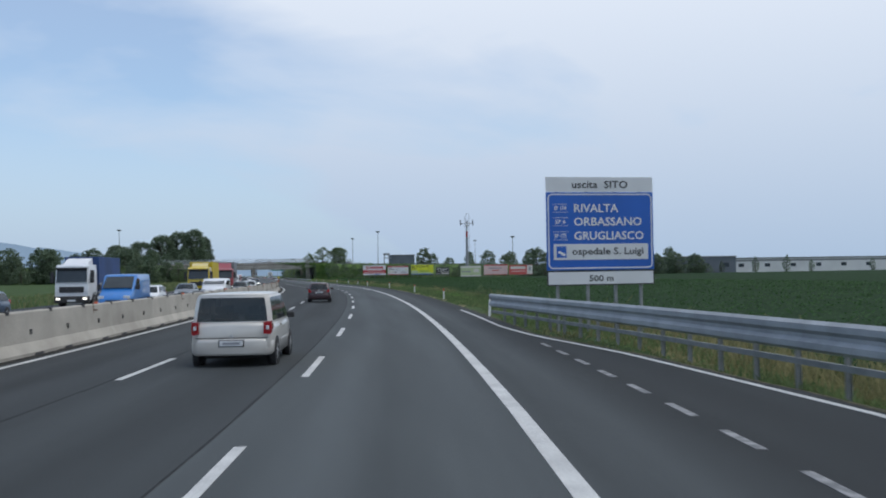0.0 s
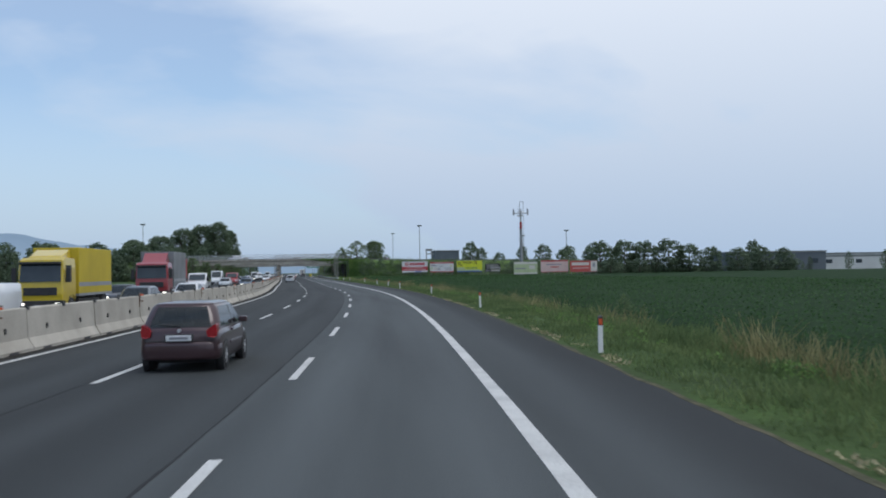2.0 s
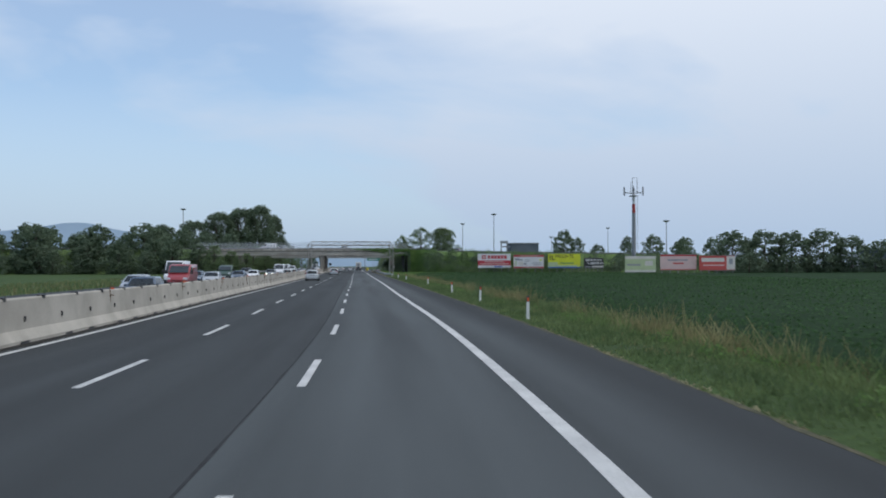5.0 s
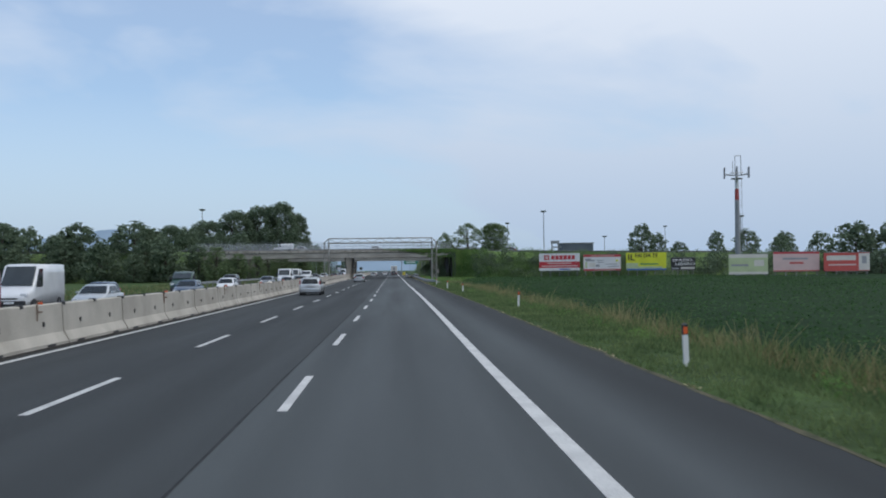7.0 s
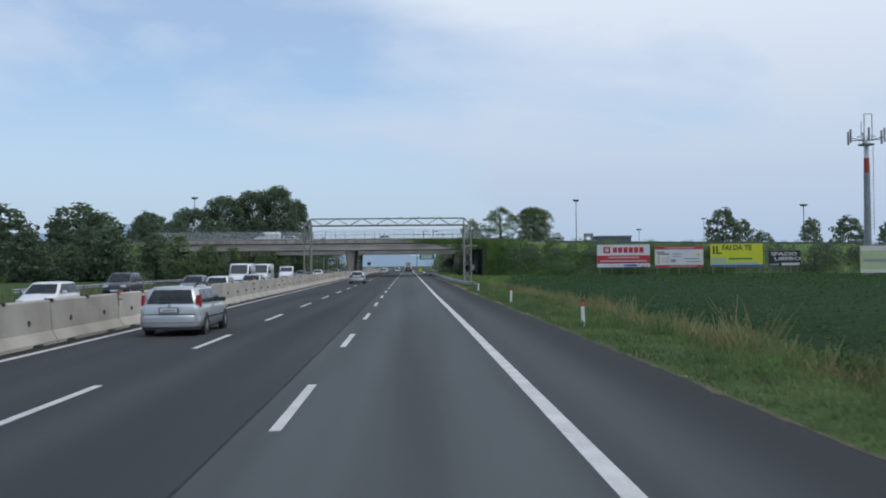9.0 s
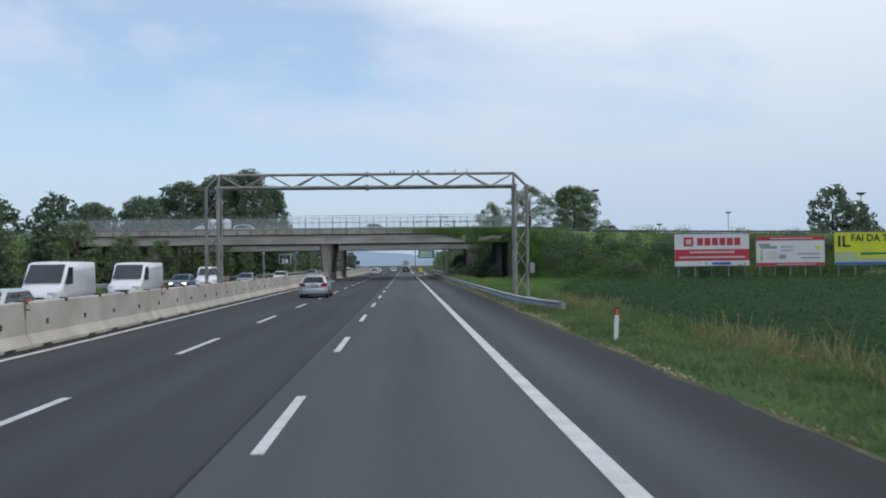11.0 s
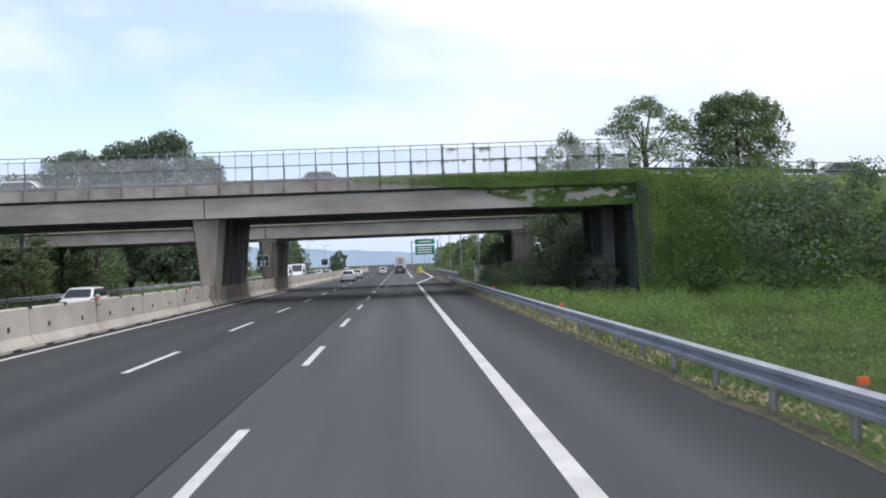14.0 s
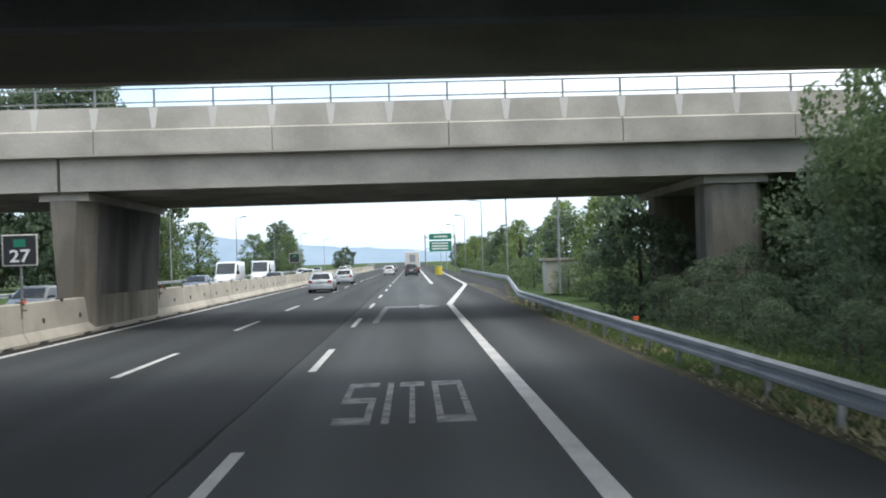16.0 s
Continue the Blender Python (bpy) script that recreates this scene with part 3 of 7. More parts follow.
# ---- steel guard rails ----
def rail_profile(deep=0.08, h=0.31):
    """A double wave seen along the road: offsets from the post (towards the lane is negative) and heights."""
    pts = [(0.0, 0.0), (-deep, 0.035), (-deep, 0.095), (-0.012, 0.135), (-0.012, 0.175), (-deep, 0.215), (-deep, 0.275), (0.0, h)]
    return pts + [(x + 0.008, z) for x, z in reversed(pts)]


def guard_rail(name, label, path, z0, post_step, posts_from, posts_to, tall=1.0, lower=False, mirror=1):
    g = thing(name, label=label, category="guard rail")
    ys = stations(path[0][0], path[-1][0], 2.0)
    fx = lambda y: lerp(y, *path)
    prof = [(x * mirror, z * tall) for x, z in rail_profile()]
    part("beam", loft(B(), [[at(fx(y) + x, y, z0(y) + z) for x, z in prof] for y in ys]), GALV, g)
    if lower:
        part("lower_rail", loft(B(), [[at(fx(y) + x + 0.05, y, z + z0(y)) for x, z in ((-0.03, -0.26), (0.03, -0.26), (0.03, -0.15), (-0.03, -0.15))] for y in ys]), GALV_DULL, g)
    post = None
    y = posts_from
    while y < posts_to:
        bm = box(box(box(B(), 0.0, 0.1, -0.003, 0.003, -0.2, z0(y) + 0.3 * tall), 0.0, 0.006, -0.03, 0.03, -0.2, z0(y) + 0.3 * tall), 0.094, 0.1, -0.03, 0.03, -0.2, z0(y) + 0.3 * tall)
        if post is None:
            post = part("post", bm, GALV_DULL, g)
            m = Matrix.Translation(at(fx(y) + 0.03, y)) @ pose(0, 0, 0, 0, 0, heading(y))
            post.matrix_basis = m
        else:
            bm.free()
            share(post, "post", g, Matrix.Translation(at(fx(y) + 0.03, y)) @ pose(0, 0, 0, 0, 0, heading(y)))
        y += post_step
    return g


guard_rail("guard_rail", "tall galvanised guard rail with a lower rail beside the lay-by", [(-40, 8.0), (15, 7.45), (25, 6.25), (33, 5.15), (40.4, 4.22)], lambda y: 0.55, 1.5, -38, 40, tall=1.8, lower=True)
guard_rail("guard_rail", "galvanised guard rail with a flared dull end in the verge", [(310.6, 5.95), (312.6, 5.45), (316, 4.98), (322, 4.8), (440, 4.8), (475, 7.9), (560, 8.3)], lambda y: lerp(y, (310.6, 0.2), (318, 0.26), (600, 0.28)), 2.2, 316, 560)
guard_rail("guard_rail", "galvanised guard rail along the oncoming carriageway", [(285, -25.7), (640, -25.7)], lambda y: 0.45, 4.0, 286, 640, mirror=-1)
end = thing("rail_terminal", label="dull curled steel end piece of the guard rail", category="guard rail")
part("end_plate", loft(B(), [[at(5.95 + 0.16 * math.cos(a) * 1.0 - 0.02, 310.6 - 0.22 * math.sin(a), z) for a in [math.pi * k / 8 for k in range(9)]] for z in (0.2, 0.5)], closed=False), GALV_DULL, end)
bolt = thing("guard_rail_reflector", label="small orange reflector on the guard rail", category="reflector", group="guard rail reflectors")
part("stem", box(B(), -0.015, 0.015, -0.02, 0.02, -0.05, 0.05), GALV_DULL, bolt)
part("lens", box(B(), -0.06, 0.06, -0.01, 0.012, 0.03, 0.12, 0.006), REFLECTOR, bolt)
for i, y in enumerate((317.0, 335.5, 357.5, 375.5, 396, 418)):
    m = Matrix.Translation(at(4.83, y, 0.57))
    if i:
        copy_thing(bolt, m)
    else:
        bolt.matrix_basis = m

# ---- white verge posts with a red top ----
vp = thing("verge_post", label="white plastic verge post with a red reflector under its slanted top", category="marker post", group="verge posts")
part("body", loft(B(), [[(-0.055, -0.05, z), (0.055, -0.05, z), (0.055, 0.03, z), (0.0, 0.06, z), (-0.055, 0.03, z)] for z in (-0.2, 0.66)]), WHITE, vp)
part("head", loft(B(), [[(-0.057, -0.052, 0.66), (0.057, -0.052, 0.66), (0.057, 0.032, 0.66), (0.0, 0.062, 0.66), (-0.057, 0.032, 0.66)], [(-0.057, -0.052, 0.86), (0.057, -0.052, 0.88), (0.057, 0.032, 0.9), (0.0, 0.062, 0.9), (-0.057, 0.032, 0.88)]]), SIGN_BLACK, vp)
part("reflector", box(B(), -0.045, 0.045, -0.062, -0.05, 0.68, 0.83), REFLECTOR, vp)
for i, (x, y, tilt) in enumerate(((4.5, 43.2, 3), (5.1, 72.5, 0), (5.26, 100.6, -2), (5.45, 132.5, 2), (5.4, 160, 0), (5.92, 178.0, 1), (5.85, 193.3, -2), (6.3, 223.9, 2), (5.65, 255.5, -1), (5.5, 276, 2), (5.4, 298.6, 3))):
    m = Matrix.Translation(at(x, y, 0.14 if i == 0 else -0.05)) @ pose(0, 0, 0, 0, tilt, heading(y))
    if i:
        copy_thing(vp, m)
    else:
        vp.matrix_basis = m
for y in (40, 90, 140, 188, 240):
    copy_thing(vp, Matrix.Translation(at(-26.2, y, -0.05)) @ pose(0, 0, 0, 0, 0, 180))


# ---- the exit sign ----
def exit_sign():
    s = thing("exit_sign", pose(-3.27, 31.25, 0, 0, 0, -1.0), "large blue and white motorway exit sign on steel posts", "road sign")
    w = 3.93
    x0, x1 = -w / 2, w / 2
    for k in (0.1, 0.38, 0.64, 0.88):
        x = x0 + k * w
        part("post", box(B(), x - 0.05, x + 0.05, 0.03, 0.13, -0.6, 5.2), GALV_DULL, s)
    part("top_panel", box(B(), x0, x1, -0.02, 0.02, 4.79, 5.3, 0.004), SIGN_WHITE, s, "grey-white name panel")
    main = part("main_panel", box(B(), x0, x1, -0.02, 0.02, 2.06, 4.77, 0.004), SIGN_BLUE, s, "blue direction panel with a white border")
    outer, inner = [], []
    for cx, cz, a0 in ((x1 - 0.22, 4.55, 0), (x0 + 0.22, 4.55, 90), (x0 + 0.22, 2.28, 180), (x1 - 0.22, 2.28, 270)):
        for k in range(5):
            a = radians(a0 + 22.5 * k)
            outer.append((cx + 0.17 * math.cos(a), cz + 0.17 * math.sin(a)))
            inner.append((cx + 0.125 * math.cos(a), cz + 0.125 * math.sin(a)))
    part("white_border", loft(B(), [[(o[0], -0.027, o[1]) for o in outer], [(o[0], -0.027, o[1]) for o in inner]], caps=False), SIGN_WHITE, main)
    part("hospital_panel", box(B(), x0 + 0.24, x1 - 0.22, -0.035, -0.028, 2.42, 2.97), SIGN_WHITE, main)
    part("hospital_symbol", box(B(), x0 + 0.34, x0 + 0.7, -0.04, -0.034, 2.5, 2.89), SIGN_BLUE, main)
    part("symbol_bed", loft(B(), [[(x0 + 0.38, y, 2.68), (x0 + 0.44, y, 2.74), (x0 + 0.66, y, 2.63), (x0 + 0.66, y, 2.55), (x0 + 0.6, y, 2.55)] for y in (-0.043, -0.04)]), WHITE, main)
    low = part("distance_panel", box(B(), x0, x1, -0.02, 0.02, 1.53, 2.04, 0.004), SIGN_BLACK, s, "white distance panel with a dark border")
    part("white_field", box(B(), x0 + 0.04, x1 - 0.04, -0.026, -0.02, 1.57, 2.0), SIGN_WHITE, low)
    lettering("uscita  SITO", 0.36, SIGN_BLACK, s, 0.0, -0.026, 4.92, "CENTER", 2.05)
    for text, z, wid, tag in (("RIVALTA", 4.1, 1.62, "SP 174"), ("ORBASSANO", 3.63, 2.5, "SP 6"), ("GRUGLIASCO", 3.14, 2.56, "SP 175")):
        lettering(text, 0.4, WHITE, main, x0 + 0.98, -0.034, z - 0.02, "LEFT", wid)
        lettering(tag, 0.2, WHITE, main, x0 + 0.5, -0.034, z + 0.05, "CENTER", 0.44 if len(tag) > 4 else 0.38)
        part("tag_border", box(box(B(), x0 + 0.24, x0 + 0.78, -0.034, -0.03, z + 0.25, z + 0.262), x0 + 0.24, x0 + 0.78, -0.034, -0.03, z - 0.03, z - 0.018), WHITE, main)
    lettering("ospedale S. Luigi", 0.34, SIGN_BLACK, main, x0 + 0.9, -0.039, 2.6, "LEFT", 2.62)
    lettering("500 m", 0.3, SIGN_BLACK, low, 0.0, -0.03, 1.67, "CENTER", 0.88)


exit_sign()


# ---- road gantry ----
def gantry():
    g = thing("gantry", pose(0, 326.9, 0), "grey lattice steel gantry spanning the carriageway", "gantry")
    xl, xr, d = -11.6, 6.75, 0.45
    zt, zb = 7.27, 6.51
    for y in (-d, d):
        part("bottom_chord", tube(B(), (xl + 0.7, y, zb), (xr - 0.7, y, zb), 0.085, 10), GANTRY_STEEL, g)
    part("top_chord", tube(B(), (xl + 0.75, 0, zt), (xr - 0.75, 0, zt), 0.085, 10), GANTRY_STEEL, g)
    part("flange", tube(B(), (-2.55, 0, zt), (-2.35, 0, zt), 0.15, 12), GANTRY_STEEL, g)
    for y in (-d, d):
        part("flange", tube(B(), (-2.55, y, zb), (-2.35, y, zb), 0.15, 12), GANTRY_STEEL, g)
    n = 12
    for i in range(n):
        a, b = xl + 0.75 + i * (xr - xl - 1.5) / n, xl + 0.75 + (i + 1) * (xr - xl - 1.5) / n
        for y in (-d, d):
            p, q = ((a, 0, zt), (b, y, zb)) if i % 2 == 0 else ((a, y, zb), (b, 0, zt))
            part("brace", tube(B(), p, q, 0.04, 6), GANTRY_STEEL, g)
    for side, xo, xi in ((-1, xl, xl + 0.75), (1, xr, xr - 0.75)):
        base = 0.9 if side < 0 else 0.0
        for px, py in ((xi, -d), (xi, d), (xo, 0)):
            part("leg", tube(B(), (px, py, base), (px, py, zb), 0.095, 10), GANTRY_STEEL, g)
            part("leg_cap", tube(B(), (px, py, zb - 0.12), (px, py, zb + 0.1), 0.14, 10), GANTRY_STEEL, g)
        part("knee", tube(B(), (xo, 0, zb), (xi, 0, zt), 0.08, 8), GANTRY_STEEL, g)
        part("knee", tube(B(), (xi, -d, zb), (xi, 0, zt), 0.06, 8), GANTRY_STEEL, g)
        part("knee", tube(B(), (xi, d, zb), (xi, 0, zt), 0.06, 8), GANTRY_STEEL, g)
        z = base + 0.5
        k = 0
        while z < zb - 0.8:
            for (ax, ay), (bx, by) in (((xi, -d), (xo, 0)), ((xo, 0), (xi, d)), ((xi, d), (xi, -d))):
                if k % 2:
                    ax, ay, bx, by = bx, by, ax, ay
                part("leg_brace", tube(B(), (ax, ay, z), (bx, by, min(z + 1.2, zb)), 0.034, 6), GANTRY_STEEL, g)
            z += 1.2
            k += 1
    for x in (-1.1, -0.9, 0.2, 0.5, 1.0, 1.1, 2.6, 3.3):
        part("sensor_bracket", box(B(), x - 0.03, x + 0.03, -0.05, 0.05, zt - 0.02, zt + 0.22), GANTRY_STEEL, g)
    part("cabinet", box(B(), 6.85, 7.1, -0.3, 0.1, 1.5, 2.1, 0.01), GANTRY_STEEL, g)
    part("foundation", box(B(), 5.75, 7.3, -2.3, 2.4, -0.6, 0.03, 0.03), CONCRETE_WORN, g, "pale concrete footing")
    part("median_footing", box(B(), -12.2, -10.42, -1.0, 1.0, -0.1, 0.92, 0.03), CONCRETE_WORN, g)


gantry()


# ---- overpasses ----
FENCE_X, FENCE_STEP = -0.94, 1.875


def crest(x):
    """The height of the overpass road's edge: level over the motorway, falling away to the east."""
    return lerp(x, (12, 7.06), (14, 7.0), (20, 6.75), (28, 6.36), (38, 6.12), (50, 5.96), (90, 5.5), (105, 5.4), (150, 1.0))


def overpass_near():
    o = thing("overpass", pose(0, 0, 0), "concrete road overpass with a mesh-post fence and ivy on its edge", "bridge")
    x0, x1, y0, y1 = -48.0, 14.5, 403.2, 413.6
    for k, y in enumerate((y0, y0 + 2.15, y0 + 4.3, y0 + 6.45, y1 - 0.35)):
        for a, b in ((x0, -11.3), (-11.24, x1)):
            # inner girders are coloured darker to imitate the shade between them
            part("girder", loft(B(), [[(x, y, 5.12), (x, y + 0.34, 5.12), (x, y + 0.34, 5.3), (x, y + 0.22, 5.45), (x, y + 0.22, 6.28), (x, y - 0.0, 6.28)] for x in (a, b)]), CONCRETE_WORN if k in (0, 4) else SHADED_CONCRETE, o)
    # deck and cross beam carry painted soffit shade in their colour
    part("deck", box(B(), x0 - 60, 15.3, y0 + 0.1, y1 - 0.1, 6.28, 6.6), ABUTMENT_SHADE, o)
    part("cross_beam", box(B(), x0, x1, y0 + 0.3, y1 - 0.3, 6.18, 6.28), ABUTMENT_SHADE, o)
    x, i = FENCE_X - 26 * FENCE_STEP, 0
    while x < x1:
        e = min(x + FENCE_STEP, x1) - 0.008
        part("kerb_panel", box(B(), x + 0.008, e, y0 - 0.28 + 0.012 * (i % 3), y0 + 0.5, 6.43, 7.06 - 0.012 * (i % 2), 0.012), CURB, o)
        part("kerb_panel", box(B(), x + 0.008, e, y1 - 0.5, y1 + 0.28, 6.43, 7.06), CURB, o)
        wide = 0.07 + 0.09 * abs(noise.noise(Vector((i * 1.7, 3, 0))))
        part("kerb_stain", loft(B(), [[(x - wide * 0.7, yy, 7.03), (x + wide * 0.7, yy, 7.03), (x + wide, yy, 6.75), (x + wide * 0.8, yy, 6.45), (x - wide * 0.9, yy, 6.45), (x - wide, yy, 6.7)] for yy in (y0 - 0.286, y0 - 0.25)]), STAIN, o)
        x += FENCE_STEP
        i += 1
    for bx in range(-11, 14, 3):
        part("tie_hole", tube(B(), (bx + 0.4, y0 - 0.006, 5.95), (bx + 0.4, y0 + 0.05, 5.95), 0.03, 8), SIGN_BLACK, o)
    # fence: stout stubs up to the middle rail, slim tops that bend inwards
    x = FENCE_X - 26 * FENCE_STEP
    while x <= 14.2:
        part("fence_post", tube(tube(B(), (x, y0 + 0.1, 7.0), (x, y0 + 0.1, 8.75), 0.034, 6), (x, y0 + 0.1, 8.75), (x, y0 + 0.4, 9.04), 0.03, 6), FENCE_STEEL, o)
        part("post_stub", box(box(box(B(), x - 0.05, x + 0.05, y0 + 0.14, y0 + 0.155, 6.8, 8.06), x - 0.05, x + 0.05, y0 + 0.225, y0 + 0.24, 6.8, 8.06), x - 0.008, x + 0.008, y0 + 0.15, y0 + 0.23, 6.8, 8.06), FENCE_STEEL, o)
        if x < 13:
            m = x + FENCE_STEP / 2
            part("fence_mullion", tube(tube(B(), (m, y0 + 0.1, 7.12), (m, y0 + 0.1, 8.75), 0.018, 5), (m, y0 + 0.1, 8.75), (m, y0 + 0.4, 9.04), 0.016, 5), FENCE_STEEL, o)
        x += FENCE_STEP
    for yy, z, r in ((0.1, 7.14, 0.014), (0.1, 8.06, 0.03), (0.1, 8.76, 0.018), (0.4, 9.04, 0.024)):
        part("fence_rail", tube(B(), (x0, y0 + yy, z), (14.05, y0 + yy, z), r, 6), FENCE_STEEL, o)
    for yy in (y0 + 0.7, y1 - 0.7):
        for xa, xb in ((x0 - 50, 25.7), (26.3, 90)):
            part("parapet_rail", loft(B(), [[(xx, yy + a * 1.2, crest(xx) + 0.08 + b * 0.85) for a, b in rail_profile()] for xx in [xa] + [v for v in (14, 17, 20, 24, 28, 33, 38, 44, 50, 70) if xa < v < xb] + [xb]]), RAIL_DARK, o)
    for k in range(54):
        xx = x0 - 48 + k * 2.7
        part("rail_post", box(B(), xx, xx + 0.1, y0 + 0.72, y0 + 0.8, 5.2, crest(xx) + (0.75 if 14 < xx < 27 else 0.34)), RAIL_DARK, o)
    part("handrail", loft(B(), [[(xx, y0 + 0.74 + a, crest(xx) + 0.75 + b) for a, b in ((-0.02, -0.02), (0.02, -0.02), (0.02, 0.02), (-0.02, 0.02))] for xx in (14.1, 17, 20, 24, 27.2)]), RAIL_DARK, o)
    # piers, battered on the sides
    for px, py, top in ((-11.25, y0 + 0.25, 5.12), (-35.0, y0 + 0.25, 5.12)):
        part("pier", loft(B(), [[(px - a, py, z), (px + a, py, z), (px + a + 0.25, py + 0.9, z), (px + a + 0.25, py + 9.8, z), (px + a, py + 10.3, z), (px - a, py + 10.3, z), (px - a - 0.25, py + 9.8, z), (px - a - 0.25, py + 0.9, z)] for z, a in ((-0.3, 0.33), (1.1, 0.36), (top, 0.76))]), PIER, o)
        # side sheet: soot streaks plus painted shade on the east face only
        part("soot_shade_sheet", loft(B(), [[(px + a + 0.25 + d, py + 0.93, z), (px + a + 0.25 + d, py + 9.77, z), (px + a2 + 0.25 + d, py + 9.77, z2), (px + a2 + 0.25 + d, py + 0.93, z2)] for z, a, z2, a2 in ((1.12, 0.36, top - 0.02, 0.756),) for d in (-0.004, 0.005)]), PIER_SOOT_SHADE, o, "dark soot streaks with painted shade on the pier side")
        part("pier_plinth", loft(B(), [[(px + x, y, z) for x, z in ((0.68, -0.1), (0.68, 0.1), (0.53, 0.38), (0.45, 1.24), (-0.6, 1.24), (-0.7, -0.1))] for y in (py - 1.6, py - 1.5, py + 11.2, py + 11.3)]), PIER, o, "dirty concrete plinth along the pier")
        part("pier_cap", box(B(), px - 0.7, px + 0.7, y0 + 0.4, y1 - 0.4, 4.9, 5.11), CONCRETE_WORN, o)
    # abutment and columns are coloured dark to imitate under-deck shade
    part("abutment", box(B(), 14.2, 15.2, y0 + 0.36, y1 - 0.1, -0.8, 6.2), ABUTMENT_SHADE, o)
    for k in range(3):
        part("abutment_column", box(B(), 12.7, 13.4, y0 + 2.2 + 3.0 * k, y0 + 2.9 + 3.0 * k, -0.8, 5.1, 0.03), ABUTMENT_SHADE, o)
    part("abutment", box(B(), -48.0, -46.5, y0 + 0.35, y1 - 0.1, -0.5, 5.1), CONCRETE_WORN, o)
    part("mesh_screen", box(B(), x0, 14.05, y0 + 0.1, y0 + 0.104, 7.12, 8.74), SCREEN, o, "fine grey wire mesh of the fence")


overpass_near()


def overpass_far():
    o = thing("overpass", pose(0, 0, 0), "clean concrete road overpass with panelled parapet and thin railing", "bridge")
    x0, x1, y0, y1 = -50.0, 15.2, 428.3, 438.2
    for y in (y0, y0 + 2.4, y0 + 4.8, y0 + 7.2, y1 - 0.3):
        for a, b in ((x0, -11.4), (-11.3, x1 - 0.6)):
            part("girder", box(B(), a, b, y, y + 0.32, 4.62, 5.82), CONCRETE, o)
    part("deck", box(B(), x0 - 40, 15.3, y0 + 0.05, y1 - 0.05, 5.82, 6.05), CONCRETE, o)
    part("drip_edge", box(B(), x0, x1, y0 - 0.36, y0 + 0.1, 5.7, 5.76), CONCRETE_WORN, o)
    x, i = x0, 0
    while x < x1:
        w = 5.7
        for yy in (y0, y1 - 0.25):
            part("parapet_panel", loft(B(), [[(a, yy - 0.34, 5.77), (a, yy + 0.2, 5.77), (a, yy + 0.2, 7.28), (a, yy - 0.2, 7.28), (a, yy - 0.26, 6.55), (a, yy - 0.34, 6.5)] for a in (x + 0.012, min(x + w, x1) - 0.012)]), CONCRETE, o)
        x += w
        i += 1
    x = x0
    while x < x1:
        part("railing_post", box(B(), x - 0.03, x + 0.03, y0 - 0.1, y0 - 0.04, 7.28, 7.9), GALV_DULL, o)
        part("wash_streak", loft(B(), [[(x - 0.15, yy + dy, 7.25), (x + 0.15, yy + dy, 7.25), (x + 0.06, yy - 0.055 + dy, 6.58), (x - 0.06, yy - 0.055 + dy, 6.58)] for yy, dy in ((y0 - 0.205, 0.0), (y0 - 0.205, -0.004))]), SIGN_CREAM, o)
        x += 1.9
    for z in (7.44, 7.88):
        part("railing_rail", box(B(), x0, x1, y0 - 0.09, y0 - 0.05, z - 0.02, z + 0.02), GALV_DULL, o)
    for py in (0.4, 6.8):
        part("pier_column", loft(B(), [[(x, y0 + py + y, z) for x, y in ((10.1, 0.0), (11.6, 0.0), (11.8, 0.2), (11.8, 1.3), (11.6, 1.5), (10.1, 1.5), (9.9, 1.3), (9.9, 0.2))] for z in (-0.6, 4.35)]), PIER, o)
    part("pier_cap", box(B(), 9.8, 12.0, y0 + 0.3, y1 - 0.3, 4.34, 4.62), CONCRETE, o)
    for px in (-11.3, -35.5):
        part("pier", loft(B(), [[(px - a + 0.1, y0 + 0.2, z), (px + a - 0.1, y0 + 0.2, z), (px + a + 0.3, y0 + 1.2, z), (px + a + 0.3, y0 + 8.9, z), (px - a - 0.3, y0 + 8.9, z), (px - a - 0.3, y0 + 1.2, z)] for z, a in ((-0.4, 0.3), (1.2, 0.33), (4.35, 0.52))]), PIER, o)
        # east-face sheet, its soot darkened further to paint in shade
        part("soot_shade_sheet", loft(B(), [[(px + 0.63 + d, y0 + 1.23, 1.22), (px + 0.63 + d, y0 + 8.87, 1.22), (px + 0.818 + d, y0 + 8.87, 4.3), (px + 0.818 + d, y0 + 1.23, 4.3)] for d in (-0.004, 0.006)]), PIER_SOOT_SHADE, o, "dark soot streaks with painted shade on the pier side")
        part("pier_cap", box(B(), px - 0.8, px + 0.8, y0 + 0.3, y1 - 0.3, 4.34, 4.62), CONCRETE, o)


overpass_far()


# ---- the overpass approach banks ----
def bank_out(x):
    """How far the east slope has spread from the abutment wall: 0 to 1."""
    u = min(1.0, max(0.0, (x - 15.5) / 8.5))
    return 0.03 + 0.97 * u * u * (3 - 2 * u)


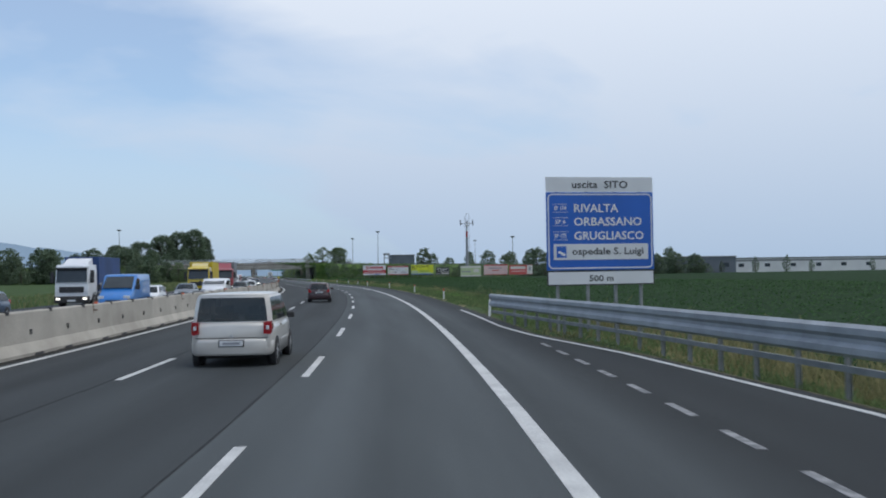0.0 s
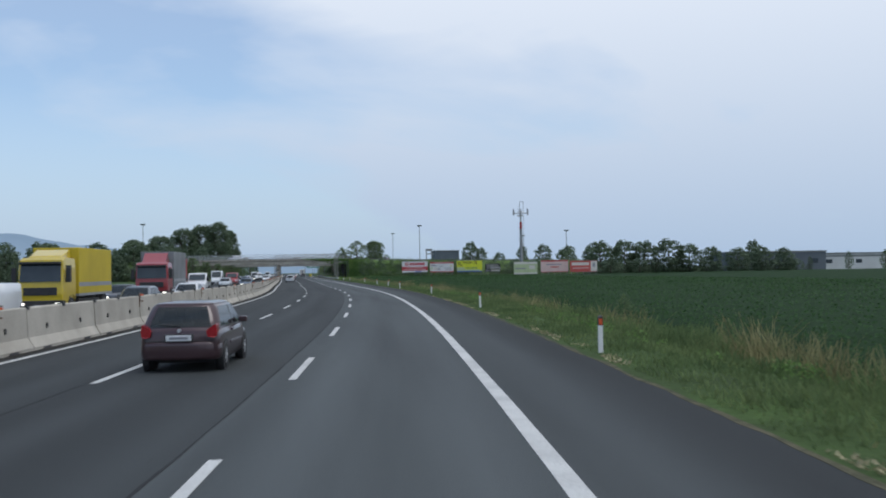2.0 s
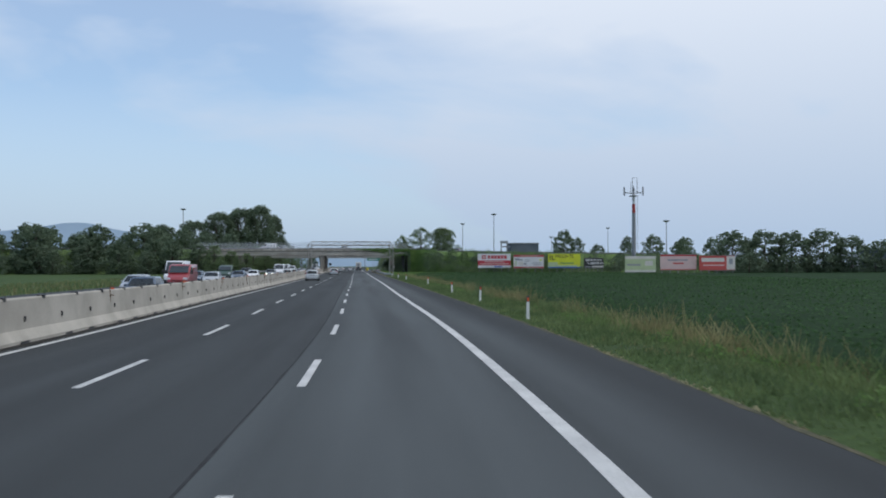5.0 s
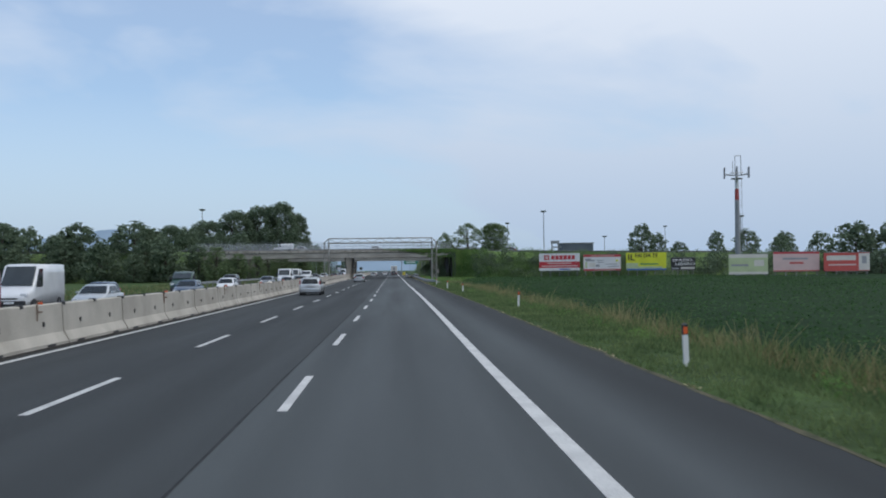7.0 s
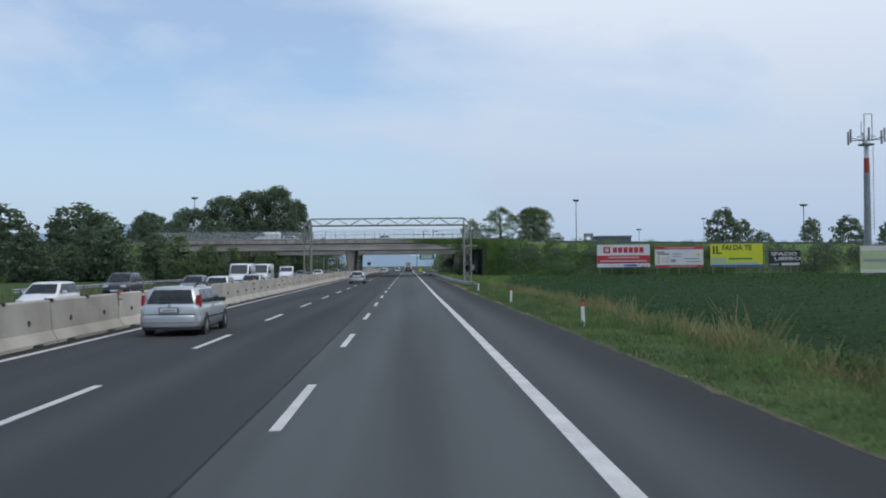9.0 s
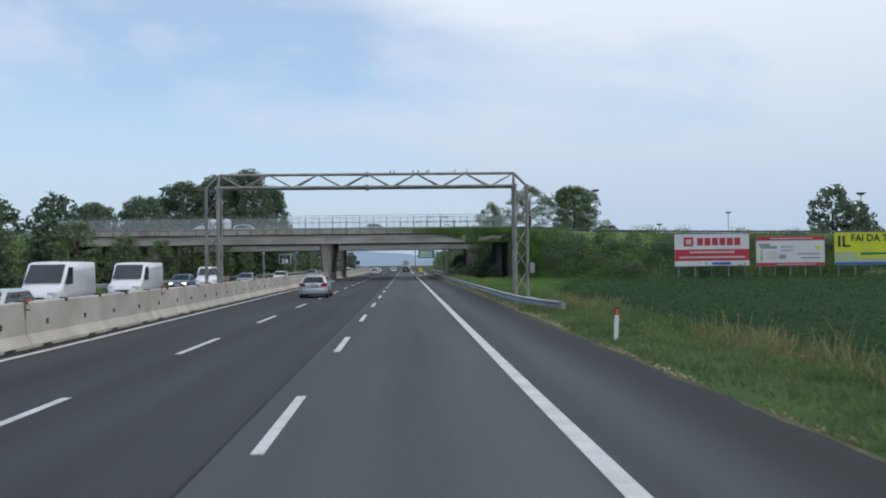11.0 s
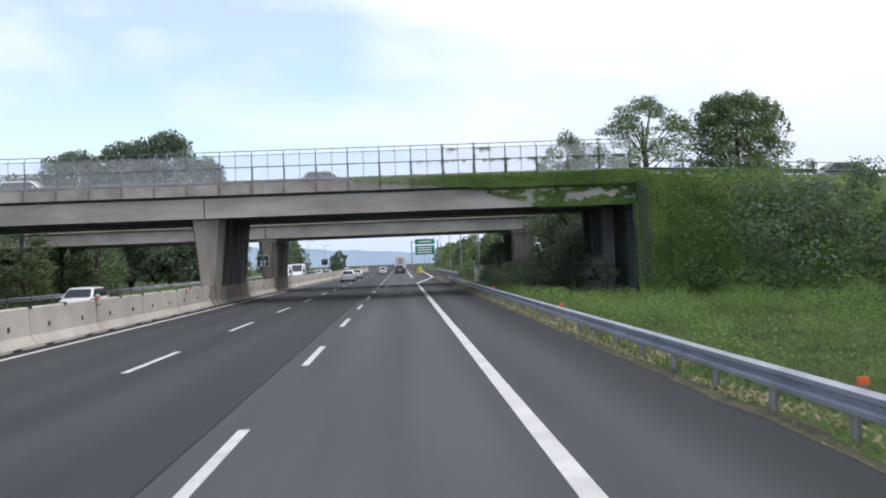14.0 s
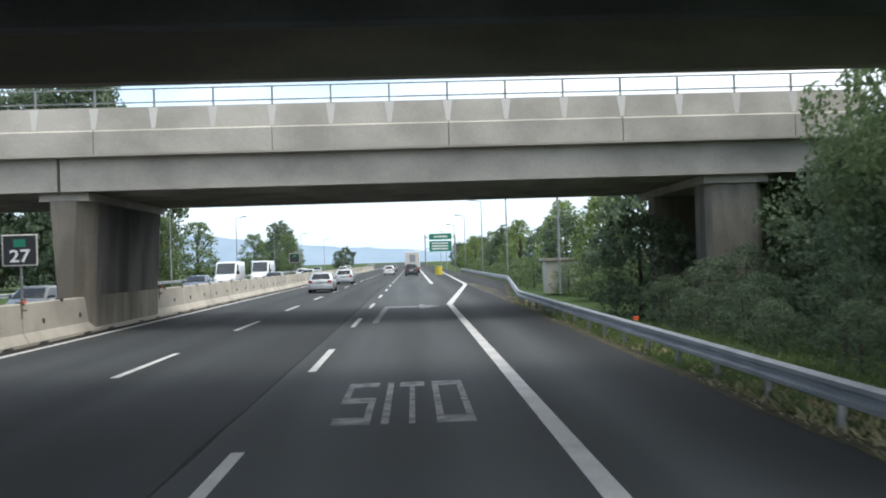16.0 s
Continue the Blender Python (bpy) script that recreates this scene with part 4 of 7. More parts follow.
def bank(name, x0, x1, label, sx):
    """A bank with a rough slope; sx tells which end falls to the motorway."""
    verts, faces = [], []
    nx, prof = 100, [(391.0, -0.6), (393.5, 0.6), (397, 3.0), (400.5, 5.45), (402.2, 6.75), (403.4, 6.95), (420, 6.5), (436, 6.4), (439, 6.3), (446, 2.5), (452, -0.4)]
    for i in range(nx + 1):
        x = x0 + (x1 - x0) * i / nx
        far = (x - x0) / (x1 - x0) if sx > 0 else (x1 - x) / (x1 - x0)
        drop = 1 - 0.16 * far if sx < 0 else crest(x) / 7.06
        for j, (y, z) in enumerate(prof):
            wob = noise.noise(Vector((x * 0.25, y * 0.3, 0))) * (0.5 if 0 < j < 4 else 0.08)
            if sx > 0 and j < 5:
                y = 403.5 - (403.5 - y) * bank_out(x)
            verts.append((x, y + wob * (bank_out(x) if sx > 0 else 1), z * drop + wob * 0.5))
    w = len(prof)
    for i in range(nx):
        for j in range(w - 1):
            a = i * w + j
            faces.append((a, a + w, a + w + 1, a + 1))
    end = [(0 if sx > 0 else nx) * w + j for j in range(w)]
    faces.append(end)
    return tagged(pydata(name, verts, faces, BANK), label, "bank", kind="structure")


bank("embankment_east", 15.0, 152, "overgrown green bank carrying the overpass road", 1)
bank("embankment_west", -330, -46.5, "overgrown green bank carrying the overpass road", -1)


# ---- billboards ----
def billboard(x0, x1, y, z0, z1, field, label, bands=(), words=(), legs=4, base=-0.6):
    b = thing("billboard", pose((x0 + x1) / 2, y, 0), label, "billboard", "billboards by the bank")
    h = (x1 - x0) / 2
    for k in range(legs):
        x = -h + 0.5 + k * (2 * h - 1.0) / (legs - 1)
        part("post", box(B(), x - 0.08, x + 0.08, 0.08, 0.24, base, z1 - 0.1), GALV_DULL, b)
    pan = part("panel", box(B(), -h, h, -0.05, 0.08, z0, z1, 0.01), field, b)
    part("frame", box(box(B(), -h - 0.03, h + 0.03, -0.06, 0.09, z1, z1 + 0.06), -h - 0.03, h + 0.03, -0.06, 0.09, z0 - 0.06, z0), GALV_DULL, b)
    H = z1 - z0
    for n, (a0, a1, c0, c1, m) in enumerate(bands):
        part("printed_area", box(B(), -h + 2 * h * a0, -h + 2 * h * a1, -0.056 - 0.004 * n, -0.05, z0 + H * c0, z0 + H * c1), m, pan)
    for text, a, c, size, wid, m in words:
        lettering(text, size, m, pan, -h + 2 * h * a, -0.085, z0 + H * c, "LEFT", wid * 2 * h)
    return b


BY = 389.4
billboard(33.6, 43.1, BY, 1.45, 5.45, SIGN_WHITE, "billboard with white top, red middle band and emblem", [(0, 1, 0.16, 0.52, SIGN_RED), *[(0.3 + 0.1 * k, 0.38 + 0.1 * k, 0.64, 0.88, SIGN_RED) for k in range(6)], (0.12, 0.25, 0.62, 0.9, SIGN_RED), (0.15, 0.22, 0.68, 0.84, SIGN_PINK), (0.5, 0.75, 0.04, 0.11, SIGN_BLUE), (0.2, 0.8, 0.4, 0.46, SIGN_PINK), (0.06, 0.94, 0.24, 0.3, SIGN_PINK)], legs=5)
billboard(44.0, 52.8, BY, 1.35, 5.05, SIGN_CREAM, "cream billboard with red edges and small pictures", [(0, 1, 0.86, 1.0, SIGN_RED), (0, 1, 0.0, 0.1, SIGN_RED), (0.03, 0.97, 0.12, 0.84, SIGN_WHITE), (0.04, 0.2, 0.66, 0.76, SIGN_GREY), (0.06, 0.3, 0.58, 0.68, SIGN_GREY), (0.05, 0.1, 0.16, 0.56, SIGN_PALE), (0.14, 0.32, 0.22, 0.5, SIGN_CREAM), (0.33, 0.43, 0.24, 0.38, SIGN_GREY), (0.36, 0.54, 0.62, 0.66, SIGN_GREY), (0.36, 0.54, 0.5, 0.54, SIGN_GREY), (0.6, 0.92, 0.38, 0.42, SIGN_GREY), (0.64, 0.94, 0.24, 0.28, SIGN_GREY), (0.86, 0.93, 0.56, 0.68, SIGN_YELLOW), (0.2, 0.82, 0.91, 0.95, SIGN_PINK), (0.3, 0.86, 0.03, 0.06, SIGN_PINK)], legs=5)
billboard(54.1, 63.6, BY, 1.4, 5.45, SIGN_YELLOW, "yellow billboard with black headline", [(0, 1, 0.0, 0.07, SIGN_BLUE), (0, 0.9, 0.07, 0.2, SIGN_PALE), (0, 0.3, 0.2, 0.4, SIGN_PALE), (0.35, 0.8, 0.3, 0.37, SIGN_GREEN)], [("IL", 0.03, 0.56, 2.0, 0.17, SIGN_BLACK), ("FAI DA TE", 0.22, 0.72, 1.3, 0.56, SIGN_BLACK)], legs=5)
billboard(64.7, 70.5, BY, 1.25, 4.15, SIGN_BLACK, "black billboard with white advertising-space lettering", [(0.03, 0.32, 0.08, 0.2, SIGN_GREY), (0.4, 0.97, 0.08, 0.24, SIGN_CREAM)], [("SPAZIO", 0.06, 0.7, 0.85, 0.82, WHITE), ("LIBERO", 0.16, 0.4, 0.85, 0.82, WHITE)], legs=5)
billboard(70.1, 78.5, 366.4, 0.3, 4.5, SIGN_PALE, "pale green billboard above a low cabinet", [(0, 1, 0.82, 1.0, SIGN_CREAM), (0, 1, 0.0, 0.12, SIGN_CREAM), (0.06, 0.5, 0.4, 0.5, SIGN_GREY), (0.65, 0.9, 0.4, 0.7, SIGN_CREAM)], legs=4)
billboard(80.0, 90.0, 367.2, 0.8, 4.9, SIGN_PINK, "pale pink billboard with red strips", [(0, 1, 0.9, 1.0, SIGN_RED), (0, 1, 0, 0.05, SIGN_ORANGE), (0.2, 0.75, 0.6, 0.7, SIGN_GREY), (0.35, 0.65, 0.38, 0.48, SIGN_ORANGE)], legs=5)
billboard(90.1, 100.0, 365.4, 0.75, 4.6, SIGN_ORANGE, "orange-red billboard with a white end panel", [(0.76, 1, 0.04, 0.96, SIGN_CREAM), (0.06, 0.7, 0.58, 0.85, SIGN_CREAM), (0.1, 0.7, 0.3, 0.38, SIGN_PINK), (0.83, 0.93, 0.4, 0.8, SIGN_GREY)], legs=5)


# ---- antenna mast ----
def mast():
    m = thing("antenna_mast", pose(74.3, 372.2, -0.6), "tall grey antenna mast with red band and antenna ring", "mast")
    for a, b, r0, r1, mt in ((0, 14.5, 0.62, 0.5, MAST), (14.5, 17.0, 0.5, 0.48, MAST), (17.0, 19.4, 0.48, 0.42, MAST_RED), (19.4, 22.4, 0.42, 0.34, WHITE)):
        part("mast_section", tube(B(), (0, 0, a), (0, 0, b), r0, 16, r1), mt, m)
    for z in (21.6, 22.9):
        n, R = 14, 1.35 if z > 22 else 1.1
        for i in range(n):
            p, q = [(R * math.cos(2 * math.pi * k / n), R * math.sin(2 * math.pi * k / n), z) for k in (i, i + 1)]
            part("platform_rail", tube(B(), p, q, 0.06, 6), MAST_RED if z < 22 else WHITE, m)
    part("platform", tube(B(), (0, 0, 21.5), (0, 0, 21.7), 1.25, 16), GALV_DULL, m)
    for i in range(6):
        a = 2 * math.pi * i / 6 + 0.2
        part("antenna_arm", tube(B(), (0, 0, 22.2), (2.9 * math.cos(a), 2.9 * math.sin(a), 22.6), 0.07, 6), GALV_DULL, m)
        part("antenna", box(B(), 2.9 * math.cos(a) - 0.15, 2.9 * math.cos(a) + 0.15, 2.9 * math.sin(a) - 0.1, 2.9 * math.sin(a) + 0.1, 21.8, 24.0, 0.03), SIGN_GREY, m)
    part("top_frame", tube(tube(tube(B(), (-0.3, 0, 22.4), (-0.3, 0, 26.6), 0.07, 6), (1.0, 0, 22.4), (1.0, 0, 26.6), 0.07, 6), (-0.3, 0, 26.6), (1.0, 0, 26.6), 0.07, 6), GALV_DULL, m)
    part("whip_antenna", tube(B(), (-0.8, 0, 22.4), (-0.8, 0, 25.4), 0.06, 6), GALV_DULL, m)
    for k in range(22):
        part("ladder_rung", tube(B(), (0.55, -0.15, 8 + 0.6 * k), (1.05, -0.15, 8 + 0.6 * k), 0.03, 5), GALV_DULL, m)
    part("ladder_rail", tube(B(), (1.05, -0.15, 7), (1.05, -0.15, 21.5), 0.04, 6), GALV_DULL, m)


mast()


# ---- light poles ----
def flood_mast(x, y, h):
    l = thing("floodlight_mast", pose(x, y, 0), "tall slim grey floodlight mast with a ring of lamps", "light mast", "floodlight masts")
    part("pole", tube(B(), (0, 0, -0.5), (0, 0, h), 0.32, 10, 0.16), MAST, l)
    part("lamp_ring", tube(B(), (0, 0, h - 0.7), (0, 0, h + 0.1), 1.0, 12, 1.7), GALV_DULL, l)


for x, y, h in ((-94.8, 642, 33.2), (76.6, 646, 31.3), (157.8, 590, 25.0), (72, 760, 31), (185, 800, 30), (134, 760, 22)):
    flood_mast(x, y, h)


def street_lamp(x, y, h, side):
    l = thing("street_lamp", pose(x, y, 0), "slim grey street lamp with a short arm", "street lamp", "street lamps")
    part("pole", tube(B(), (0, 0, -0.3), (0, 0, h), 0.09, 8, 0.05), MAST, l)
    part("arm", tube(B(), (0, 0, h), (side * 1.4, 0, h + 0.25), 0.045, 6), MAST, l)
    part("lamp_head", box(B(), side * 1.3 - 0.4, side * 1.3 + 0.4, -0.15, 0.15, h + 0.18, h + 0.34, 0.04), SIGN_GREY, l)


for k, y in enumerate((456, 488, 520, 560, 600, 650, 700)):
    street_lamp(9.2, y, 9.6, -1)
for y in (505, 545, 585, 630, 690):
    street_lamp(-27.5, y, 9.6, 1)


# ---- kilometre boards in the median ----
def km_board(y, text, x=-11.1):
    s = thing("distance_board", pose(x, y, 0), "black square board with white number in the median", "road sign", "median number boards")
    part("post", tube(B(), (0, 0.06, 0), (0, 0.06, 3.0), 0.04, 8), GALV_DULL, s)
    pan = part("panel", box(B(), -0.5, 0.5, -0.015, 0.015, 2.24, 3.14, 0.02), SIGN_CREAM, s)
    part("black_field", box(B(), -0.46, 0.46, -0.02, -0.01, 2.28, 3.1), SIGN_BLACK, pan)
    part("green_plate", box(B(), -0.17, 0.17, -0.026, -0.018, 2.78, 3.0), SIGN_GREEN, pan)
    lettering(text, 0.5, WHITE, pan, 0, -0.027, 2.36, "CENTER", 0.58)


km_board(357.6, "28")
km_board(424.6, "27")
km_board(486.0, "", -11.1)
pole = thing("median_pole", pose(-11.1, 345, 0), "slim grey steel pole with a cap in the median", "pole")
part("shaft", tube(B(), (0, 0, 0), (0, 0, 3.05), 0.07, 8), GALV_DULL, pole)
part("cap", tube(B(), (0, 0, 3.05), (0, 0, 3.16), 0.13, 10, 0.05), GALV_DULL, pole)


# ---- green direction sign far ahead ----
def far_sign():
    s = thing("direction_sign", pose(10.4, 740, 0), "green overhead direction sign above the exit ramp", "road sign")
    for x in (-5.6, 5.4):
        part("post", tube(B(), (x, 0, -0.4), (x, 0, 11.6), 0.22, 10), GALV_DULL, s)
    for z in (6.4, 10.6):
        part("arm", tube(B(), (-5.6, 0, z), (5.4, 0, z), 0.14, 8), GALV_DULL, s)
    part("upper_panel", box(B(), -4.1, 4.1, -0.36, -0.24, 9.7, 11.9, 0.03), SIGN_GREEN, s)
    part("lower_panel", box(B(), -4.1, 4.1, -0.36, -0.24, 5.4, 9.2, 0.03), SIGN_GREEN, s)
    for z in (6.1, 7.1, 8.1):
        part("text_bar", box(B(), -3.2, 2.8, -0.38, -0.36, z, z + 0.5), WHITE, s)
    part("text_bar", box(B(), -2.4, 2.6, -0.38, -0.36, 10.5, 11.1), WHITE, s)


far_sign()


# ---- far buildings and hills ----
def building(x0, x1, y0, y1, h, wall, label, windows=0, band=None, base=-0.6):
    b = thing("industrial_building", pose(0, 0, 0), label, "building", "far industrial buildings")
    part("wall", box(B(), x0, x1, y0, y1, base, h), wall, b)
    part("roof", box(B(), x0 - 0.3, x1 + 0.3, y0 - 0.3, y1 + 0.3, h, h + 0.6), ROOF_GREY, b)
    for k in range(windows):
        x = x0 + (k + 0.5) * (x1 - x0) / windows
        part("window", box(B(), x - 1.6, x + 1.6, y0 - 0.08, y0 + 0.1, h * 0.35, h * 0.62), WINDOW_DARK, b)
    if band:
        part("band", box(B(), x0, x1, y0 - 0.06, y0 + 0.05, h * 0.78, h * 0.92), band, b)


building(205, 420, 452, 500, 6.8, WALL_WHITE, "long white industrial hall with dark windows", 14, ROOF_GREY)
building(182, 225, 425, 448, 7.5, WALL_GREY, "dark blue-grey industrial hall", 4)
building(88, 104, 655, 670, 14.6, WALL_GREY, "dark grey hall roof behind the overpass bank", 3)
tower = thing("steel_portal", pose(83.9, 655, -0.6), "blue-grey steel portal beside the far hall", "steel frame")
for px in (-1.7, 1.7):
    part("leg", box(B(), px - 0.3, px + 0.3, -0.3, 0.3, 0, 16.4), MAST, tower)
part("crossbeam", box(B(), -2.2, 2.2, -0.4, 0.4, 15.4, 16.9), MAST, tower)
part("crossbeam", box(B(), -1.4, 3.4, -0.3, 0.3, 13.2, 13.9), MAST, tower)


def hills():
    verts, faces, n, y = [], [], 120, 3500
    for i in range(n + 1):
        az = -42 + 54 * i / n
        x = y * math.tan(radians(az))
        z = lerp(az, (-42, 90), (-25, 115), (-19, 128), (-15.3, 158), (-13, 126), (-10, 98), (-8, 78), (-5, 62), (0, 40), (5, 22), (12, 0)) + 9 * noise.fractal(Vector((az * 0.7, 2, 0)), 1.0, 2.0, 4)
        verts += [(x, y - 260, -5), (x, y, max(-4, z)), (x, y + 500, -5)]
    for i in range(n):
        a = 3 * i
        faces += [(a, a + 3, a + 4, a + 1), (a + 1, a + 4, a + 5, a + 2)]
    tagged(pydata("hills", verts, faces, HILL, smooth=True), "distant hills coloured pale blue for haze", "hills", kind="structure")


hills()


water_tower = thing("water_tower", pose(-51, 1198, 0), "distant grey water tower with a flared bowl", "water tower")
part("stem", tube(B(), (0, 0, -0.5), (0, 0, 8.5), 1.3, 12, 1.1), WALL_GREY, water_tower)
part("bowl", tube(B(), (0, 0, 7.6), (0, 0, 11.5), 1.6, 16, 3.4), WALL_GREY, water_tower)


# ---- crash cushion on the exit gore, and a small hut ----
cushion = thing("crash_cushion", pose(3.7, 531, 0), "yellow plastic crash cushion on the exit gore", "crash cushion")
part("drum", tube(B(), (0, 0, 0), (0, 0, 1.25), 0.55, 18, 0.5), mat("yellow_plastic", (0.62, 0.5, 0.06), (0.55, 0.44, 0.05), 2.0, 0.5), cushion)
part("top_ring", tube(B(), (0, 0, 1.25), (0, 0, 1.32), 0.52, 18), SIGN_GREY, cushion)
hut = thing("hut", pose(10.4, 462, -0.4), "small grey concrete hut among the shrubs", "hut")
part("wall", box(B(), -1.3, 1.3, -1.0, 1.0, 0, 2.2), CONCRETE, hut)
part("roof", box(B(), -1.5, 1.5, -1.2, 1.2, 2.2, 2.38), CONCRETE_WORN, hut)
part("door", box(B(), -0.5, 0.3, -1.05, -0.98, 0.05, 1.9), GALV_DULL, hut)
# ---- vehicles ----
def paint(name, c, metal=0.0):
    return mat(name, c, tuple(v * 0.9 for v in c), 1.5, 0.32, metal=metal, coat=0.6)


SILVER = paint("silver_paint", (0.5, 0.53, 0.55), 0.35)
BEIGE = paint("champagne_paint", (0.6, 0.575, 0.53), 0.2)
CAR_WHITE = paint("white_car_paint", (0.74, 0.75, 0.76))
CAR_BLUE = paint("dark_blue_paint", (0.05, 0.085, 0.14), 0.2)
VAN_BLUE = paint("bright_blue_paint", (0.04, 0.2, 0.55))
CAR_GREY = paint("grey_paint", (0.16, 0.18, 0.2), 0.3)
CAR_MAROON = paint("dark_maroon_paint", (0.055, 0.028, 0.032), 0.2)
CAR_DARK = paint("dark_grey_paint", (0.035, 0.038, 0.042), 0.2)
CAR_RED = paint("dull_red_paint", (0.3, 0.03, 0.035))
TRUCK_RED = paint("red_truck_paint", (0.42, 0.03, 0.035))
TRUCK_YELLOW = paint("yellow_truck_paint", (0.6, 0.44, 0.02))
TARP_YELLOW = mat("yellow_tarpaulin", (0.55, 0.42, 0.02), (0.46, 0.35, 0.02), 0.5, 0.7)
TARP_BLUE = mat("blue_tarpaulin", (0.03, 0.07, 0.2), (0.025, 0.055, 0.15), 0.5, 0.7)
TARP_GREY = mat("grey_tarpaulin", (0.22, 0.24, 0.25), (0.16, 0.17, 0.18), 0.5, 0.75)
TARP_RED = mat("red_tarpaulin", (0.34, 0.03, 0.035), (0.26, 0.025, 0.03), 0.5, 0.7)
DEEP_GREEN = paint("deep_green_paint", (0.03, 0.07, 0.05))
LAMP_ON = glow("lit_headlamp", (1.0, 0.93, 0.8), 2.5)
CHASSIS = mat("chassis_dark", (0.03, 0.03, 0.031), (0.05, 0.048, 0.045), 2.0, 0.8)


def ring(hw, zl, zh, y, crown=0.03, bulge=0.46):
    k = zh - zl
    side = [(0.84 * hw, zl), (0.975 * hw, zl + 0.05), (hw, zl + k * bulge), (0.985 * hw, zl + k * 0.78), (0.95 * hw, zh - 0.035), (0.86 * hw, zh - 0.004)]
    return [(x, y, z) for x, z in side] + [(0, y, zh + crown)] + [(-x, y, z) for x, z in reversed(side)]


def wheel(parent, x, y, r, w, rim=ALLOY):
    s = 1 if x > 0 else -1
    n = 20
    prof = [(-w / 2, 0.62), (-w / 2, 0.93), (-w / 2 + 0.03, 1.0), (w / 2 - 0.03, 1.0), (w / 2, 0.93), (w / 2, 0.62)]
    ob = part("wheel", loft(B(), [[(x + s * a, y + r * b * math.cos(2 * math.pi * i / n), r + r * b * math.sin(2 * math.pi * i / n)) for i in range(n)] for a, b in prof], caps=False), RUBBER, parent, smooth=True)
    bm = B()
    tube(bm, (x + s * (w / 2 - 0.035), y, r), (x + s * (w / 2 - 0.015), y, r), r * 0.64, n)
    part("rim_well", bm, BLACK_PLASTIC, ob)
    bm = B()
    loft(bm, [[(x + s * (w / 2 - 0.01), y + r * b * math.cos(2 * math.pi * i / n), r + r * b * math.sin(2 * math.pi * i / n)) for i in range(n)] for b in (0.66, 0.58)], caps=False)
    for i in range(7):
        a = 2 * math.pi * i / 7
        c, d = math.cos(a), math.sin(a)
        px = x + s * (w / 2 - 0.005)
        loft(bm, [[(px - s * 0.02, y + r * q * c - v * d, r + r * q * d + v * c) for v in (-0.022, 0.022)] + [(px, y + r * q * c + v * d, r + r * q * d - v * c) for v in (-0.022, 0.022)] for q in (0.05, 0.6)])
    tube(bm, (px - s * 0.01, y, r), (px + s * 0.012, y, r), r * 0.16, 10)
    part("rim", bm, rim, ob)


def arch(parent, x, y, r):
    s = 1 if x > 0 else -1
    part("wheel_arch", tube(B(), (x - s * 0.12, y, r * 0.98), (x, y, r * 0.98), r * 1.16, 20), BLACK_PLASTIC, parent)


